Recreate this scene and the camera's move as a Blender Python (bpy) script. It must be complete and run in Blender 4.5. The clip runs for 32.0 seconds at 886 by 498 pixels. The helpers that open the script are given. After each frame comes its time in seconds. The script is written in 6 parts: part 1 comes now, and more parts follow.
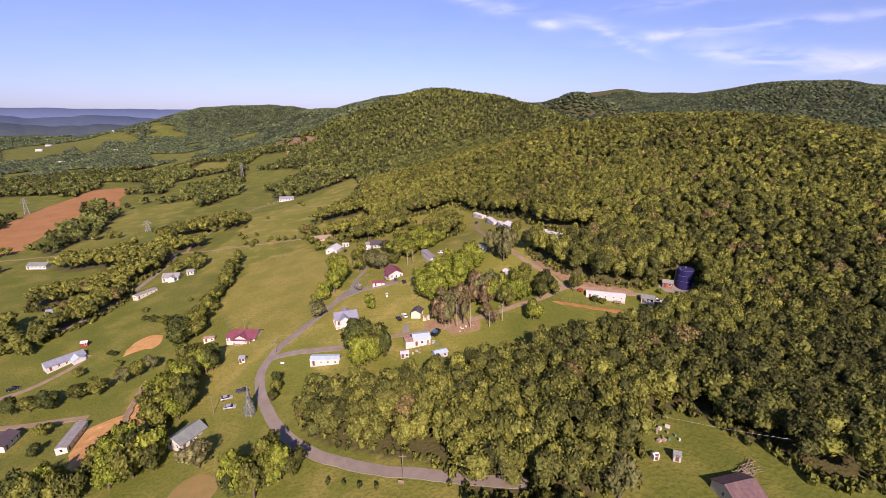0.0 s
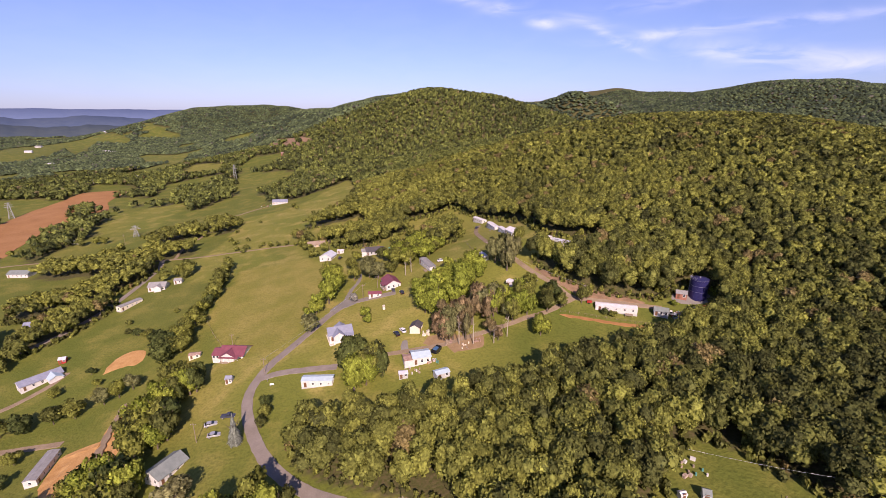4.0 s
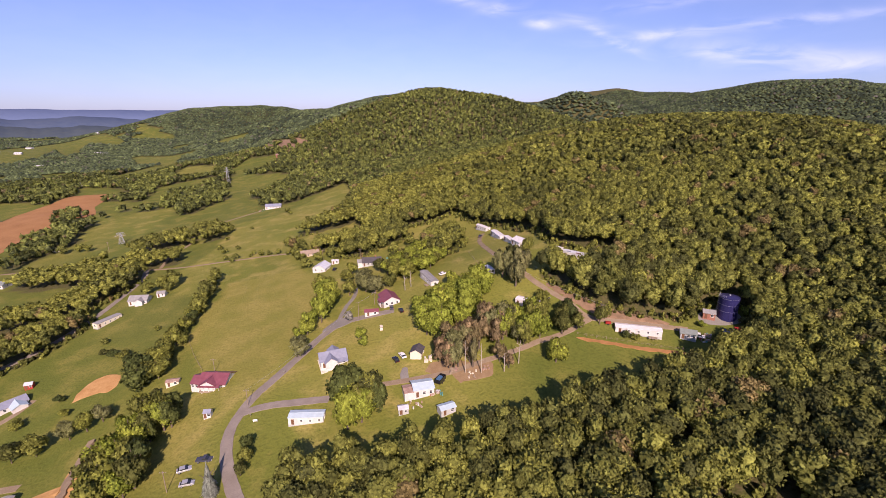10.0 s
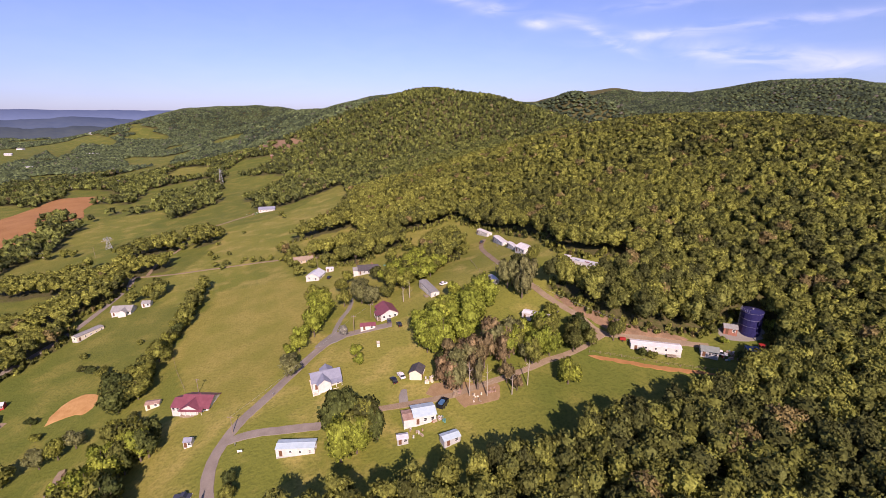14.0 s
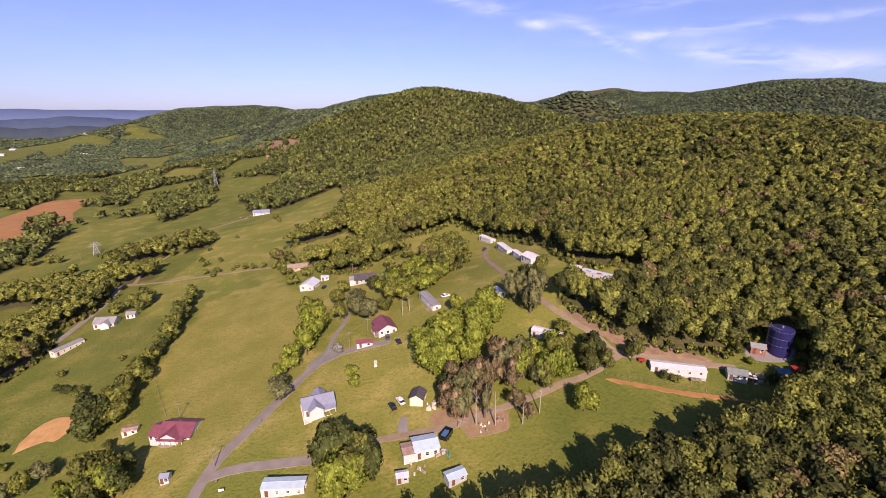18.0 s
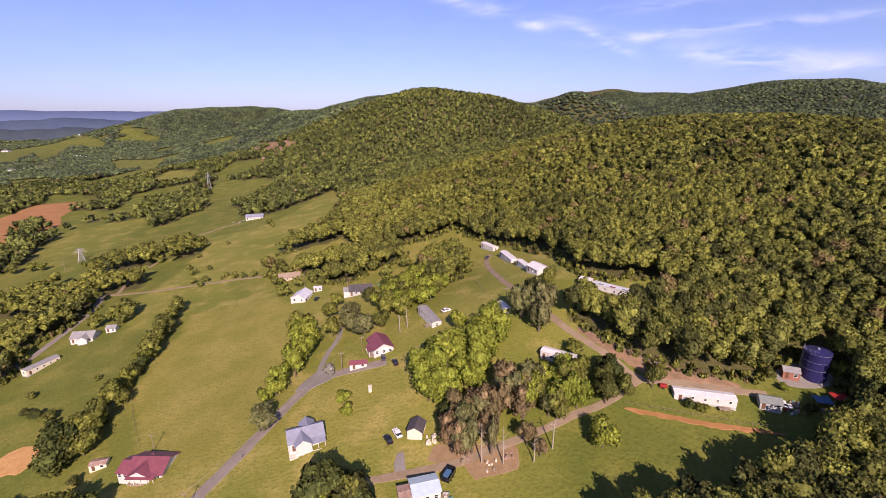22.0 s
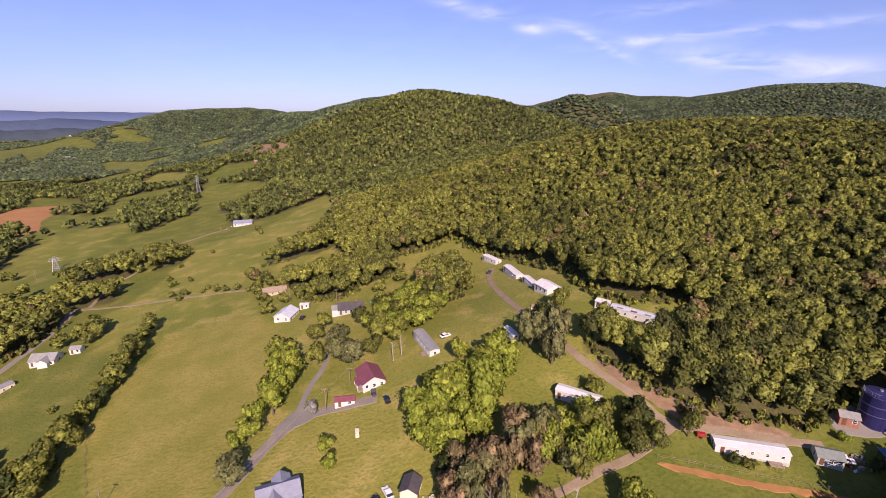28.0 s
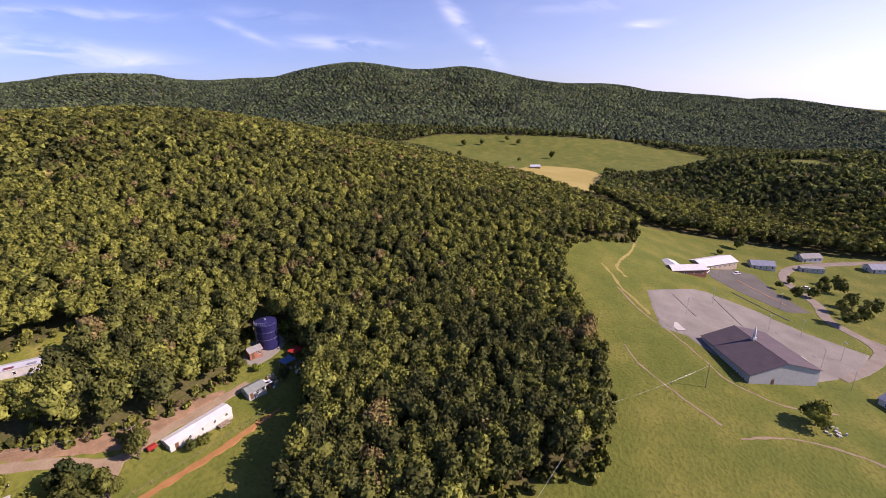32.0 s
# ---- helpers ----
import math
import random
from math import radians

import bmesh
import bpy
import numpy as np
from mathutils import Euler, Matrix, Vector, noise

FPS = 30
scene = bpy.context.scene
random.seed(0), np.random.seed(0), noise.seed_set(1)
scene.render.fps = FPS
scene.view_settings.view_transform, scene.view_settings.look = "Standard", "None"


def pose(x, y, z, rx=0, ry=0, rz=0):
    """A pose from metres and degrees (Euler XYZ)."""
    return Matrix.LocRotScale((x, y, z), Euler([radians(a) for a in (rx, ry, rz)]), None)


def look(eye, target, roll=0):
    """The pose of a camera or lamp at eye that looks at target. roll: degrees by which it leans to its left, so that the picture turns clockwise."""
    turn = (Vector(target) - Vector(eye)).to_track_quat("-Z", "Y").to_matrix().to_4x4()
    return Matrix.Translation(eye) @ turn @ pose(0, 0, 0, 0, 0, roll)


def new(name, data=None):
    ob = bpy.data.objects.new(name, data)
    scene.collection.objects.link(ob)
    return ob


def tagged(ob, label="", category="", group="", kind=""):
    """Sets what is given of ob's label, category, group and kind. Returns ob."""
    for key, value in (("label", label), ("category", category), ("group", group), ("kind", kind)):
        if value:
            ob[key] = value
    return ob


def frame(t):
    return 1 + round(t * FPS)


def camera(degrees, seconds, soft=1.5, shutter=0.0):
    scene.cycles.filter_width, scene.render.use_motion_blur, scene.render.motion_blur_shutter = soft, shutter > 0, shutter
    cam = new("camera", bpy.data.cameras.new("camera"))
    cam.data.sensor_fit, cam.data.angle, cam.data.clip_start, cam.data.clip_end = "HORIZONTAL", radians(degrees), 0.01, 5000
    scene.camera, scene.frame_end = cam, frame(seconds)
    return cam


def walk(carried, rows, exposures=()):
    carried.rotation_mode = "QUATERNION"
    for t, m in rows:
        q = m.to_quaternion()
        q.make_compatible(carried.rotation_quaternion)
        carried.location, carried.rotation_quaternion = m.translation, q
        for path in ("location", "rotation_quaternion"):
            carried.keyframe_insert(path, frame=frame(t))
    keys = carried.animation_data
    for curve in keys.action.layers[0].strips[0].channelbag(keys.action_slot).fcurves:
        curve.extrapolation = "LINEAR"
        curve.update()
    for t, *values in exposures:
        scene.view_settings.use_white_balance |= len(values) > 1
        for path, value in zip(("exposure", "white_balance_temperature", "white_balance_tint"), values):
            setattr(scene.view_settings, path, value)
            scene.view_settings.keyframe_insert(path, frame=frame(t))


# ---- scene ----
cam = camera(88.2, 32.0, soft=0.8)
# seconds, place in metres, then yaw, pitch and roll in degrees
PATH = (
    (0, -0.00, -0.00, 82.00, -0.00, -16.86, 0.23),
    (1, -0.43, 3.57, 82.25, -0.12, -16.94, 0.17),
    (2, -0.86, 7.13, 82.45, -0.32, -16.96, 0.15),
    (3, -1.31, 10.69, 82.63, -0.41, -16.96, 0.12),
    (4, -1.78, 14.25, 82.79, -0.46, -16.92, 0.09),
    (5, -2.25, 17.77, 82.93, -0.53, -16.90, 0.09),
    (6, -2.68, 21.29, 83.03, -0.58, -16.87, 0.13),
    (7, -3.04, 24.80, 83.09, -0.63, -16.88, 0.10),
    (8, -3.39, 28.32, 83.12, -0.70, -16.88, 0.09),
    (9, -3.74, 31.83, 83.13, -0.71, -16.89, 0.03),
    (10, -4.08, 35.33, 83.13, -0.76, -16.87, 0.06),
    (11, -4.42, 38.87, 83.11, -0.83, -16.90, 0.06),
    (12, -4.77, 42.50, 83.09, -0.94, -16.89, 0.05),
    (13, -5.16, 46.23, 83.12, -1.01, -16.89, 0.06),
    (14, -5.56, 50.02, 83.20, -1.12, -16.88, 0.02),
    (15, -5.94, 53.82, 83.29, -1.18, -16.88, 0.03),
    (16, -6.29, 57.62, 83.38, -1.23, -16.86, 0.04),
    (17, -6.60, 61.48, 83.44, -1.32, -16.88, 0.06),
    (18, -6.86, 65.44, 83.45, -1.31, -16.89, 0.05),
    (19, -7.04, 69.49, 83.42, -1.35, -16.88, 0.02),
    (20, -7.14, 73.54, 83.39, -1.39, -16.86, 0.01),
    (21, -7.19, 77.57, 83.34, -1.43, -16.83, 0.00),
    (22, -7.25, 81.60, 83.25, -1.49, -16.77, 0.01),
    (23, -7.32, 85.61, 83.07, -1.55, -16.74, 0.06),
    (24, -7.36, 89.59, 82.86, -1.64, -16.72, 0.18),
    (25, -7.38, 93.50, 82.76, -1.69, -16.63, 0.21),
    (26, -7.38, 97.30, 82.74, -1.73, -16.63, 0.16),
    (27, -7.41, 100.99, 82.70, -1.77, -16.54, 0.19),
    (28, -7.43, 104.58, 82.56, -1.87, -16.46, 0.31),
    (28.5, -7.29, 106.26, 82.39, -4.36, -16.49, 0.19),
    (29, -6.75, 107.52, 82.20, -10.32, -16.57, -0.11),
    (29.5, -5.97, 108.16, 82.05, -19.11, -16.70, -0.39),
    (30, -5.10, 108.29, 81.97, -30.76, -16.96, -0.73),
    (30.5, -4.07, 108.05, 81.95, -43.29, -17.23, -0.93),
    (31, -3.02, 107.44, 82.03, -55.68, -17.67, -1.12),
    (31.5, -2.04, 106.74, 82.21, -67.35, -18.09, -1.30),
    (32, -1.26, 106.11, 82.41, -72.19, -18.34, -1.38),
)
walk(cam, [(t, pose(x, y, z, 90 + pitch, 0, yaw) @ pose(0, 0, 0, 0, 0, roll)) for t, x, y, z, yaw, pitch, roll in PATH],
     [(0, 0.39, 7050, 40), (28, 0.39, 7050, 40), (30, 0.42, 6950, 40), (32, 0.46, 6800, 39)])

# ---- daylight ----
SUN_AZ, SUN_EL = 171.0, 34.0  # degrees clockwise from +y, and above the horizon
world = bpy.data.worlds.new("sky")
scene.world = world
world.use_nodes = True
wn, wl = world.node_tree.nodes, world.node_tree.links
wn.clear()
w_out, w_bg = wn.new("ShaderNodeOutputWorld"), wn.new("ShaderNodeBackground")
w_sky = wn.new("ShaderNodeTexSky")
w_sky.sky_type, w_sky.sun_disc = "NISHITA", False
w_sky.sun_elevation, w_sky.sun_rotation = radians(SUN_EL), radians(SUN_AZ)
w_sky.air_density, w_sky.dust_density, w_sky.ozone_density = 1.0, 0.15, 4.0
w_bg.inputs["Strength"].default_value = 0.097
# thin cirrus: wisps at their bearings (degrees clockwise from +y), heights, half length, half width and slant, torn by fine noise
WISPS = ((2.8, 11.7, 2.4, 0.5, -8, 0.6), (7.6, 10.9, 2.0, 0.6, 5, 0.95), (11.8, 9.2, 1.7, 0.5, -8, 0.95), (15.5, 9.3, 3.0, 0.5, -10, 0.5), (19.5, 7.3, 3.2, 0.4, -27, 0.7),
         (25, 7.6, 7, 0.5, 3, 0.6), (36, 8.0, 7, 0.45, 1, 0.55), (33, 5.2, 8, 1.0, -9, 0.6), (40, 4.3, 4, 0.8, -4, 0.4), (24, 10.5, 6, 0.5, 4, 0.3),
         (61, 6.0, 4.5, 0.6, -3, 0.7), (50.5, 7.3, 3.0, 0.4, -22, 0.5), (54, 8.7, 5, 0.5, -3, 0.3), (74, 8.9, 1.9, 0.8, -48, 0.8), (77.3, 5.4, 2.2, 0.7, -45, 0.7), (94.7, 6.8, 1.8, 0.35, 0, 0.7), (88, 9, 6, 0.6, 0, 0.3))


def w_math(op, *args):
    """A math node of the sky; its arguments are numbers or sockets."""
    n = wn.new("ShaderNodeMath")
    n.operation = op
    for sock, v in zip(n.inputs, args):
        if isinstance(v, (int, float)):
            sock.default_value = v
        else:
            wl.new(v, sock)
    return n.outputs[0]


w_co, w_sep = wn.new("ShaderNodeTexCoord"), wn.new("ShaderNodeSeparateXYZ")
wl.new(w_co.outputs["Generated"], w_sep.inputs[0])
w_az = w_math("MULTIPLY", w_math("ARCTAN2", w_sep.outputs["X"], w_sep.outputs["Y"]), 57.296)
w_el = w_math("MULTIPLY", w_math("ARCSINE", w_sep.outputs["Z"]), 57.296)
w_cmb = wn.new("ShaderNodeCombineXYZ")
for s, v in zip(w_cmb.inputs, (w_math("MULTIPLY", w_az, 0.10), w_math("MULTIPLY", w_el, 0.34), 0.0)):
    if not isinstance(v, float):
        wl.new(v, s)
w_fine = wn.new("ShaderNodeTexNoise")
w_fine.inputs["Scale"].default_value, w_fine.inputs["Detail"].default_value, w_fine.inputs["Distortion"].default_value = 1.6, 8, 0.9
wl.new(w_cmb.outputs[0], w_fine.inputs["Vector"])
w_torn = wn.new("ShaderNodeMapRange")
w_torn.inputs["From Min"].default_value, w_torn.inputs["From Max"].default_value = 0.36, 0.68
wl.new(w_fine.outputs[0], w_torn.inputs[0])
w_sum = 0.03
for az, el, ha, hb, slant, amount in WISPS:
    c, s = math.cos(radians(slant)), math.sin(radians(slant))
    da, de = w_math("SUBTRACT", w_az, az), w_math("SUBTRACT", w_el, el)
    u = w_math("DIVIDE", w_math("ADD", w_math("MULTIPLY", da, c), w_math("MULTIPLY", de, s)), ha)
    v = w_math("DIVIDE", w_math("SUBTRACT", w_math("MULTIPLY", de, c), w_math("MULTIPLY", da, s)), hb)
    r2 = w_math("ADD", w_math("MULTIPLY", u, u), w_math("MULTIPLY", v, v))
    w_sum = w_math("ADD", w_math("MULTIPLY", w_math("EXPONENT", w_math("MULTIPLY", r2, -1.0)), amount), w_sum)
w_cloud = w_math("MULTIPLY", w_math("MULTIPLY", w_math("MINIMUM", w_sum, 1.0), 0.62), w_torn.outputs[0])
# the bright veil towards the sun
w_veil = w_math("EXPONENT", w_math("MULTIPLY", w_math("POWER", w_math("DIVIDE", w_math("SUBTRACT", w_az, 150.0), 52.0), 2.0), -1.0))
w_veil = w_math("MULTIPLY", w_math("MULTIPLY", w_veil, 0.9), w_math("EXPONENT", w_math("MULTIPLY", w_math("ABSOLUTE", w_el), -0.07)))
w_hue, w_mixv, w_mix = wn.new("ShaderNodeMix"), wn.new("ShaderNodeMix"), wn.new("ShaderNodeMix")
for m in (w_hue, w_mixv, w_mix):
    m.data_type = "RGBA"
w_hue.blend_type = "MULTIPLY"
w_hue.inputs[0].default_value, w_hue.inputs[7].default_value = 1.0, (0.86, 0.905, 1.10, 1)
w_mixv.inputs[7].default_value = (10.2, 12.0, 12.6, 1)
w_mix.inputs[7].default_value = (9.2, 10.4, 11.6, 1)
w_low = wn.new("ShaderNodeMix")
w_low.data_type, w_low.blend_type = "RGBA", "MULTIPLY"
w_low.inputs[7].default_value = (0.55, 0.69, 0.95, 1)
wl.new(w_math("EXPONENT", w_math("MULTIPLY", w_math("ABSOLUTE", w_el), -0.10)), w_low.inputs[0])
wl.new(w_hue.outputs[2], w_low.inputs[6])
for a, b in ((w_sky.outputs[0], w_hue.inputs[6]), (w_low.outputs[2], w_mixv.inputs[6]), (w_veil, w_mixv.inputs[0]), (w_mixv.outputs[2], w_mix.inputs[6]),
             (w_cloud, w_mix.inputs[0]), (w_mix.outputs[2], w_bg.inputs["Color"]), (w_bg.outputs[0], w_out.inputs[0])):
    wl.new(a, b)
sun = new("sun", bpy.data.lights.new("sun", "SUN"))
sun.data.energy, sun.data.angle, sun.data.color = 5.0, radians(0.53), (1.0, 0.92, 0.76)
_a, _e = radians(SUN_AZ), radians(SUN_EL)
sun.matrix_world = look((0, 0, 300), Vector((0, 0, 300)) - Vector((math.sin(_a) * math.cos(_e), math.cos(_a) * math.cos(_e), math.sin(_e))))

# ---- materials ----


def mat(name, a, b, scale=1.0, rough=0.8, bump=0.0, metal=0.0, fine=6.0, vary=0.0, spec=0.3):
    """A surface that wanders between the colours a and b at two sizes (scale and fine times scale, per metre)."""
    m = bpy.data.materials.new(name)
    m.use_nodes = True
    n, l = m.node_tree.nodes, m.node_tree.links
    p = n["Principled BSDF"]
    p.inputs["Roughness"].default_value, p.inputs["Metallic"].default_value = rough, metal
    p.inputs["Specular IOR Level"].default_value = spec
    co = n.new("ShaderNodeTexCoord")
    n1, n2 = n.new("ShaderNodeTexNoise"), n.new("ShaderNodeTexNoise")
    n1.inputs["Scale"].default_value, n1.inputs["Detail"].default_value = scale, 4
    n2.inputs["Scale"].default_value, n2.inputs["Detail"].default_value = scale * fine, 3
    l.new(co.outputs["Object"], n1.inputs["Vector"])
    l.new(co.outputs["Object"], n2.inputs["Vector"])
    add = n.new("ShaderNodeMath")
    add.operation = "MULTIPLY_ADD"
    add.inputs[1].default_value = 0.6
    l.new(n1.outputs[0], add.inputs[0])
    half = n.new("ShaderNodeMath")
    half.operation = "MULTIPLY"
    half.inputs[1].default_value = 0.4
    l.new(n2.outputs[0], half.inputs[0])
    l.new(half.outputs[0], add.inputs[2])
    rng = n.new("ShaderNodeMapRange")
    rng.inputs["From Min"].default_value, rng.inputs["From Max"].default_value = 0.34, 0.66
    l.new(add.outputs[0], rng.inputs[0])
    mix = n.new("ShaderNodeMix")
    mix.data_type = "RGBA"
    mix.inputs[6].default_value, mix.inputs[7].default_value = (*a, 1), (*b, 1)
    l.new(rng.outputs[0], mix.inputs[0])
    col = mix.outputs[2]
    if vary:
        info, hsv, vr = n.new("ShaderNodeObjectInfo"), n.new("ShaderNodeHueSaturation"), n.new("ShaderNodeMapRange")
        vr.inputs["To Min"].default_value, vr.inputs["To Max"].default_value = 1 - vary, 1 + vary
        l.new(info.outputs["Random"], vr.inputs[0])
        l.new(vr.outputs[0], hsv.inputs["Value"])
        l.new(col, hsv.inputs["Color"])
        col = hsv.outputs[0]
    l.new(col, p.inputs["Base Color"])
    if bump:
        bp = n.new("ShaderNodeBump")
        bp.inputs["Strength"].default_value, bp.inputs["Distance"].default_value = bump, 0.25 / (scale * fine)
        l.new(n2.outputs[0], bp.inputs["Height"])
        l.new(bp.outputs[0], p.inputs["Normal"])
    return m


def leaf_mat(name, stops, per_tree, spread=0.45, grain_scale=1.1):
    """Foliage: a colour for each tree out of stops, wandering from clump to clump. per_tree: from the mesh's tint, else from the object."""
    m = bpy.data.materials.new(name)
    m.use_nodes = True
    n, l = m.node_tree.nodes, m.node_tree.links
    p = n["Principled BSDF"]
    p.inputs["Roughness"].default_value, p.inputs["Specular IOR Level"].default_value = 0.75, 0.08
    geo = n.new("ShaderNodeNewGeometry")
    if per_tree:
        src = n.new("ShaderNodeAttribute")
        src.attribute_name = "tint"
        out = src.outputs["Fac"]
    else:
        out = n.new("ShaderNodeObjectInfo").outputs["Random"]
    ramp = n.new("ShaderNodeValToRGB")
    while len(ramp.color_ramp.elements) < len(stops):
        ramp.color_ramp.elements.new(0.5)
    for el, (pos, c) in zip(ramp.color_ramp.elements, stops):
        el.position, el.color = pos, (*c, 1)
    l.new(out, ramp.inputs[0])
    vr, hsv = n.new("ShaderNodeMapRange"), n.new("ShaderNodeHueSaturation")
    vr.inputs["To Min"].default_value, vr.inputs["To Max"].default_value = 1 - spread, 1 + spread
    l.new(geo.outputs["Random Per Island"], vr.inputs[0])
    l.new(vr.outputs[0], hsv.inputs["Value"])
    l.new(ramp.outputs[0], hsv.inputs["Color"])
    # leaf clusters within each clump
    co, grain, gr, leafy = n.new("ShaderNodeTexCoord"), n.new("ShaderNodeTexNoise"), n.new("ShaderNodeMapRange"), n.new("ShaderNodeHueSaturation")
    grain.inputs["Scale"].default_value, grain.inputs["Detail"].default_value = grain_scale, 3
    gr.inputs["From Min"].default_value, gr.inputs["From Max"].default_value = 0.34, 0.66
    gr.inputs["To Min"].default_value, gr.inputs["To Max"].default_value = 0.58, 1.42
    l.new(co.outputs["Object"], grain.inputs["Vector"])
    l.new(grain.outputs[0], gr.inputs[0])
    l.new(gr.outputs[0], leafy.inputs["Value"])
    l.new(hsv.outputs[0], leafy.inputs["Color"])
    hsv = leafy
    l.new(hsv.outputs[0], p.inputs["Base Color"])
    # shading follows the crown's rounded outside more than each leaf's own tilt
    way, turned, soft = n.new("ShaderNodeAttribute"), n.new("ShaderNodeVectorTransform"), n.new("ShaderNodeMix")
    way.attribute_name = "outward"
    turned.vector_type, turned.convert_from, turned.convert_to = "NORMAL", "OBJECT", "WORLD"
    soft.data_type = "VECTOR"
    soft.inputs[0].default_value = 0.66
    l.new(way.outputs["Vector"], turned.inputs[0])
    l.new(geo.outputs["Normal"], soft.inputs[4])
    l.new(turned.outputs[0], soft.inputs[5])
    l.new(soft.outputs[1], p.inputs["Normal"])
    # leaves let some light through
    thin, both = n.new("ShaderNodeBsdfTranslucent"), n.new("ShaderNodeMixShader")
    both.inputs[0].default_value = 0.46
    l.new(hsv.outputs[0], thin.inputs["Color"])
    l.new(soft.outputs[1], thin.inputs["Normal"])
    l.new(p.outputs[0], both.inputs[1])
    l.new(thin.outputs[0], both.inputs[2])
    l.new(both.outputs[0], n["Material Output"].inputs["Surface"])
    return m


GREENS = ((0.0, (0.105, 0.118, 0.040)), (0.3, (0.178, 0.196, 0.052)), (0.62, (0.258, 0.276, 0.064)), (0.94, (0.315, 0.332, 0.074)), (1.0, (0.275, 0.220, 0.092)))
M_LEAF = leaf_mat("leaves", GREENS, True)
# Farther leaves carry the air's haze in their colour: bluer, with less contrast.
M_LEAF_FAR = leaf_mat("far_leaves_hazed", tuple((k, (c[0] * 0.90, c[1] * 0.98, c[2] * 1.15)) for k, c in GREENS), True, 0.35, 0.4)
M_LEAF_HAZED = leaf_mat("haze_tinted_leaves", tuple((k, (c[0] * 0.56, c[1] * 0.70, c[2] * 1.35)) for k, c in GREENS), True, 0.3, 0.2)
M_LEAF_OB = leaf_mat("leaves_of_one_tree", tuple((k, tuple(v * 0.82 for v in c)) for k, c in GREENS[:3]) + ((1.0, (0.235, 0.255, 0.052)),), False, 0.45, 5.0)
M_SNAG = mat("bleached_wood", (0.30, 0.26, 0.21), (0.40, 0.36, 0.30), 2.0, 0.9, 0.4)
M_BARK = mat("bark", (0.10, 0.075, 0.055), (0.17, 0.14, 0.11), 2.0, 0.9, 0.6)

# ---- the lie of the land ----
# spot heights of the near land: x, y, z
SPOTS = (
    (-86, 187, -23), (-45, 203, -17), (-28, 246, -10), (-10, 187, -15), (85, 201, -6), (118, 212, -3), (35, 224, -1),
    (-80, 318, -18), (22, 249, 3), (34, 338, 1), (66, 246, 12), (108, 275, 20), (55, 411, 14), (-1, 408, -2),
    (123, 506, 55), (199, 457, 68), (197, 295, 40), (-158, 169, -52), (-200, 240, -45), (-344, 384, -51),
    (-96, 145, -34), (-190, 557, -25), (-132, 655, -11), (-394, 544, -47), (165, 42, -15), (290, 30, -20),
    (130, 92, -11), (40, 118, -16), (269, 373, 66), (270, 112, 6), (600, 180, -16), (-900, 900, -62), (-10, -100, -25),
)
# crest lines of the hills: half width, then x, y, z along the crest
CRESTS = (
    (330, (-386, 1450, 73), (-228, 1331, 86), (-105, 1195, 111), (-7, 1120, 125), (85, 1117, 113), (160, 1139, 97)),
    (190, (160, 1139, 95), (251, 1224, 103), (325, 1186, 125), (409, 1181, 101)),
    (600, (600, 2900, 130), (856, 2875, 184), (1034, 2816, 204), (1310, 2699, 167), (1700, 2500, 130)),
    (520, (891, 1791, 131), (1088, 1434, 166), (1178, 1330, 147), (1299, 1037, 149), (1342, 772, 171)),
    (480, (1342, 772, 171), (1432, 543, 160), (1695, 196, 111), (1988, -110, 84), (2042, -420, 48), (2050, -562, 22), (2090, -900, -70)),
    (330, (-1120, 1560, -20), (-1080, 1690, 6), (-1056, 1800, 34), (-1039, 1920, 54), (-1014, 2120, 82), (-968, 2251, 98), (-887, 2391, 106), (-816, 2469, 93), (-700, 2620, 70)),
    (170, (470, -170, -2), (590, -80, 6), (690, -200, 0)),
)
_S = np.array(SPOTS, float)


def _phi(r2):
    return np.sqrt(r2 + 45.0 ** 2)


_K = _phi(((_S[:, None, :2] - _S[None, :, :2]) ** 2).sum(2)) - 6.0 * np.eye(len(_S))
_A = np.block([[_K, np.ones((len(_S), 1))], [np.ones((1, len(_S))), np.zeros((1, 1))]])
_W = np.linalg.solve(_A, np.r_[_S[:, 2], 0.0])


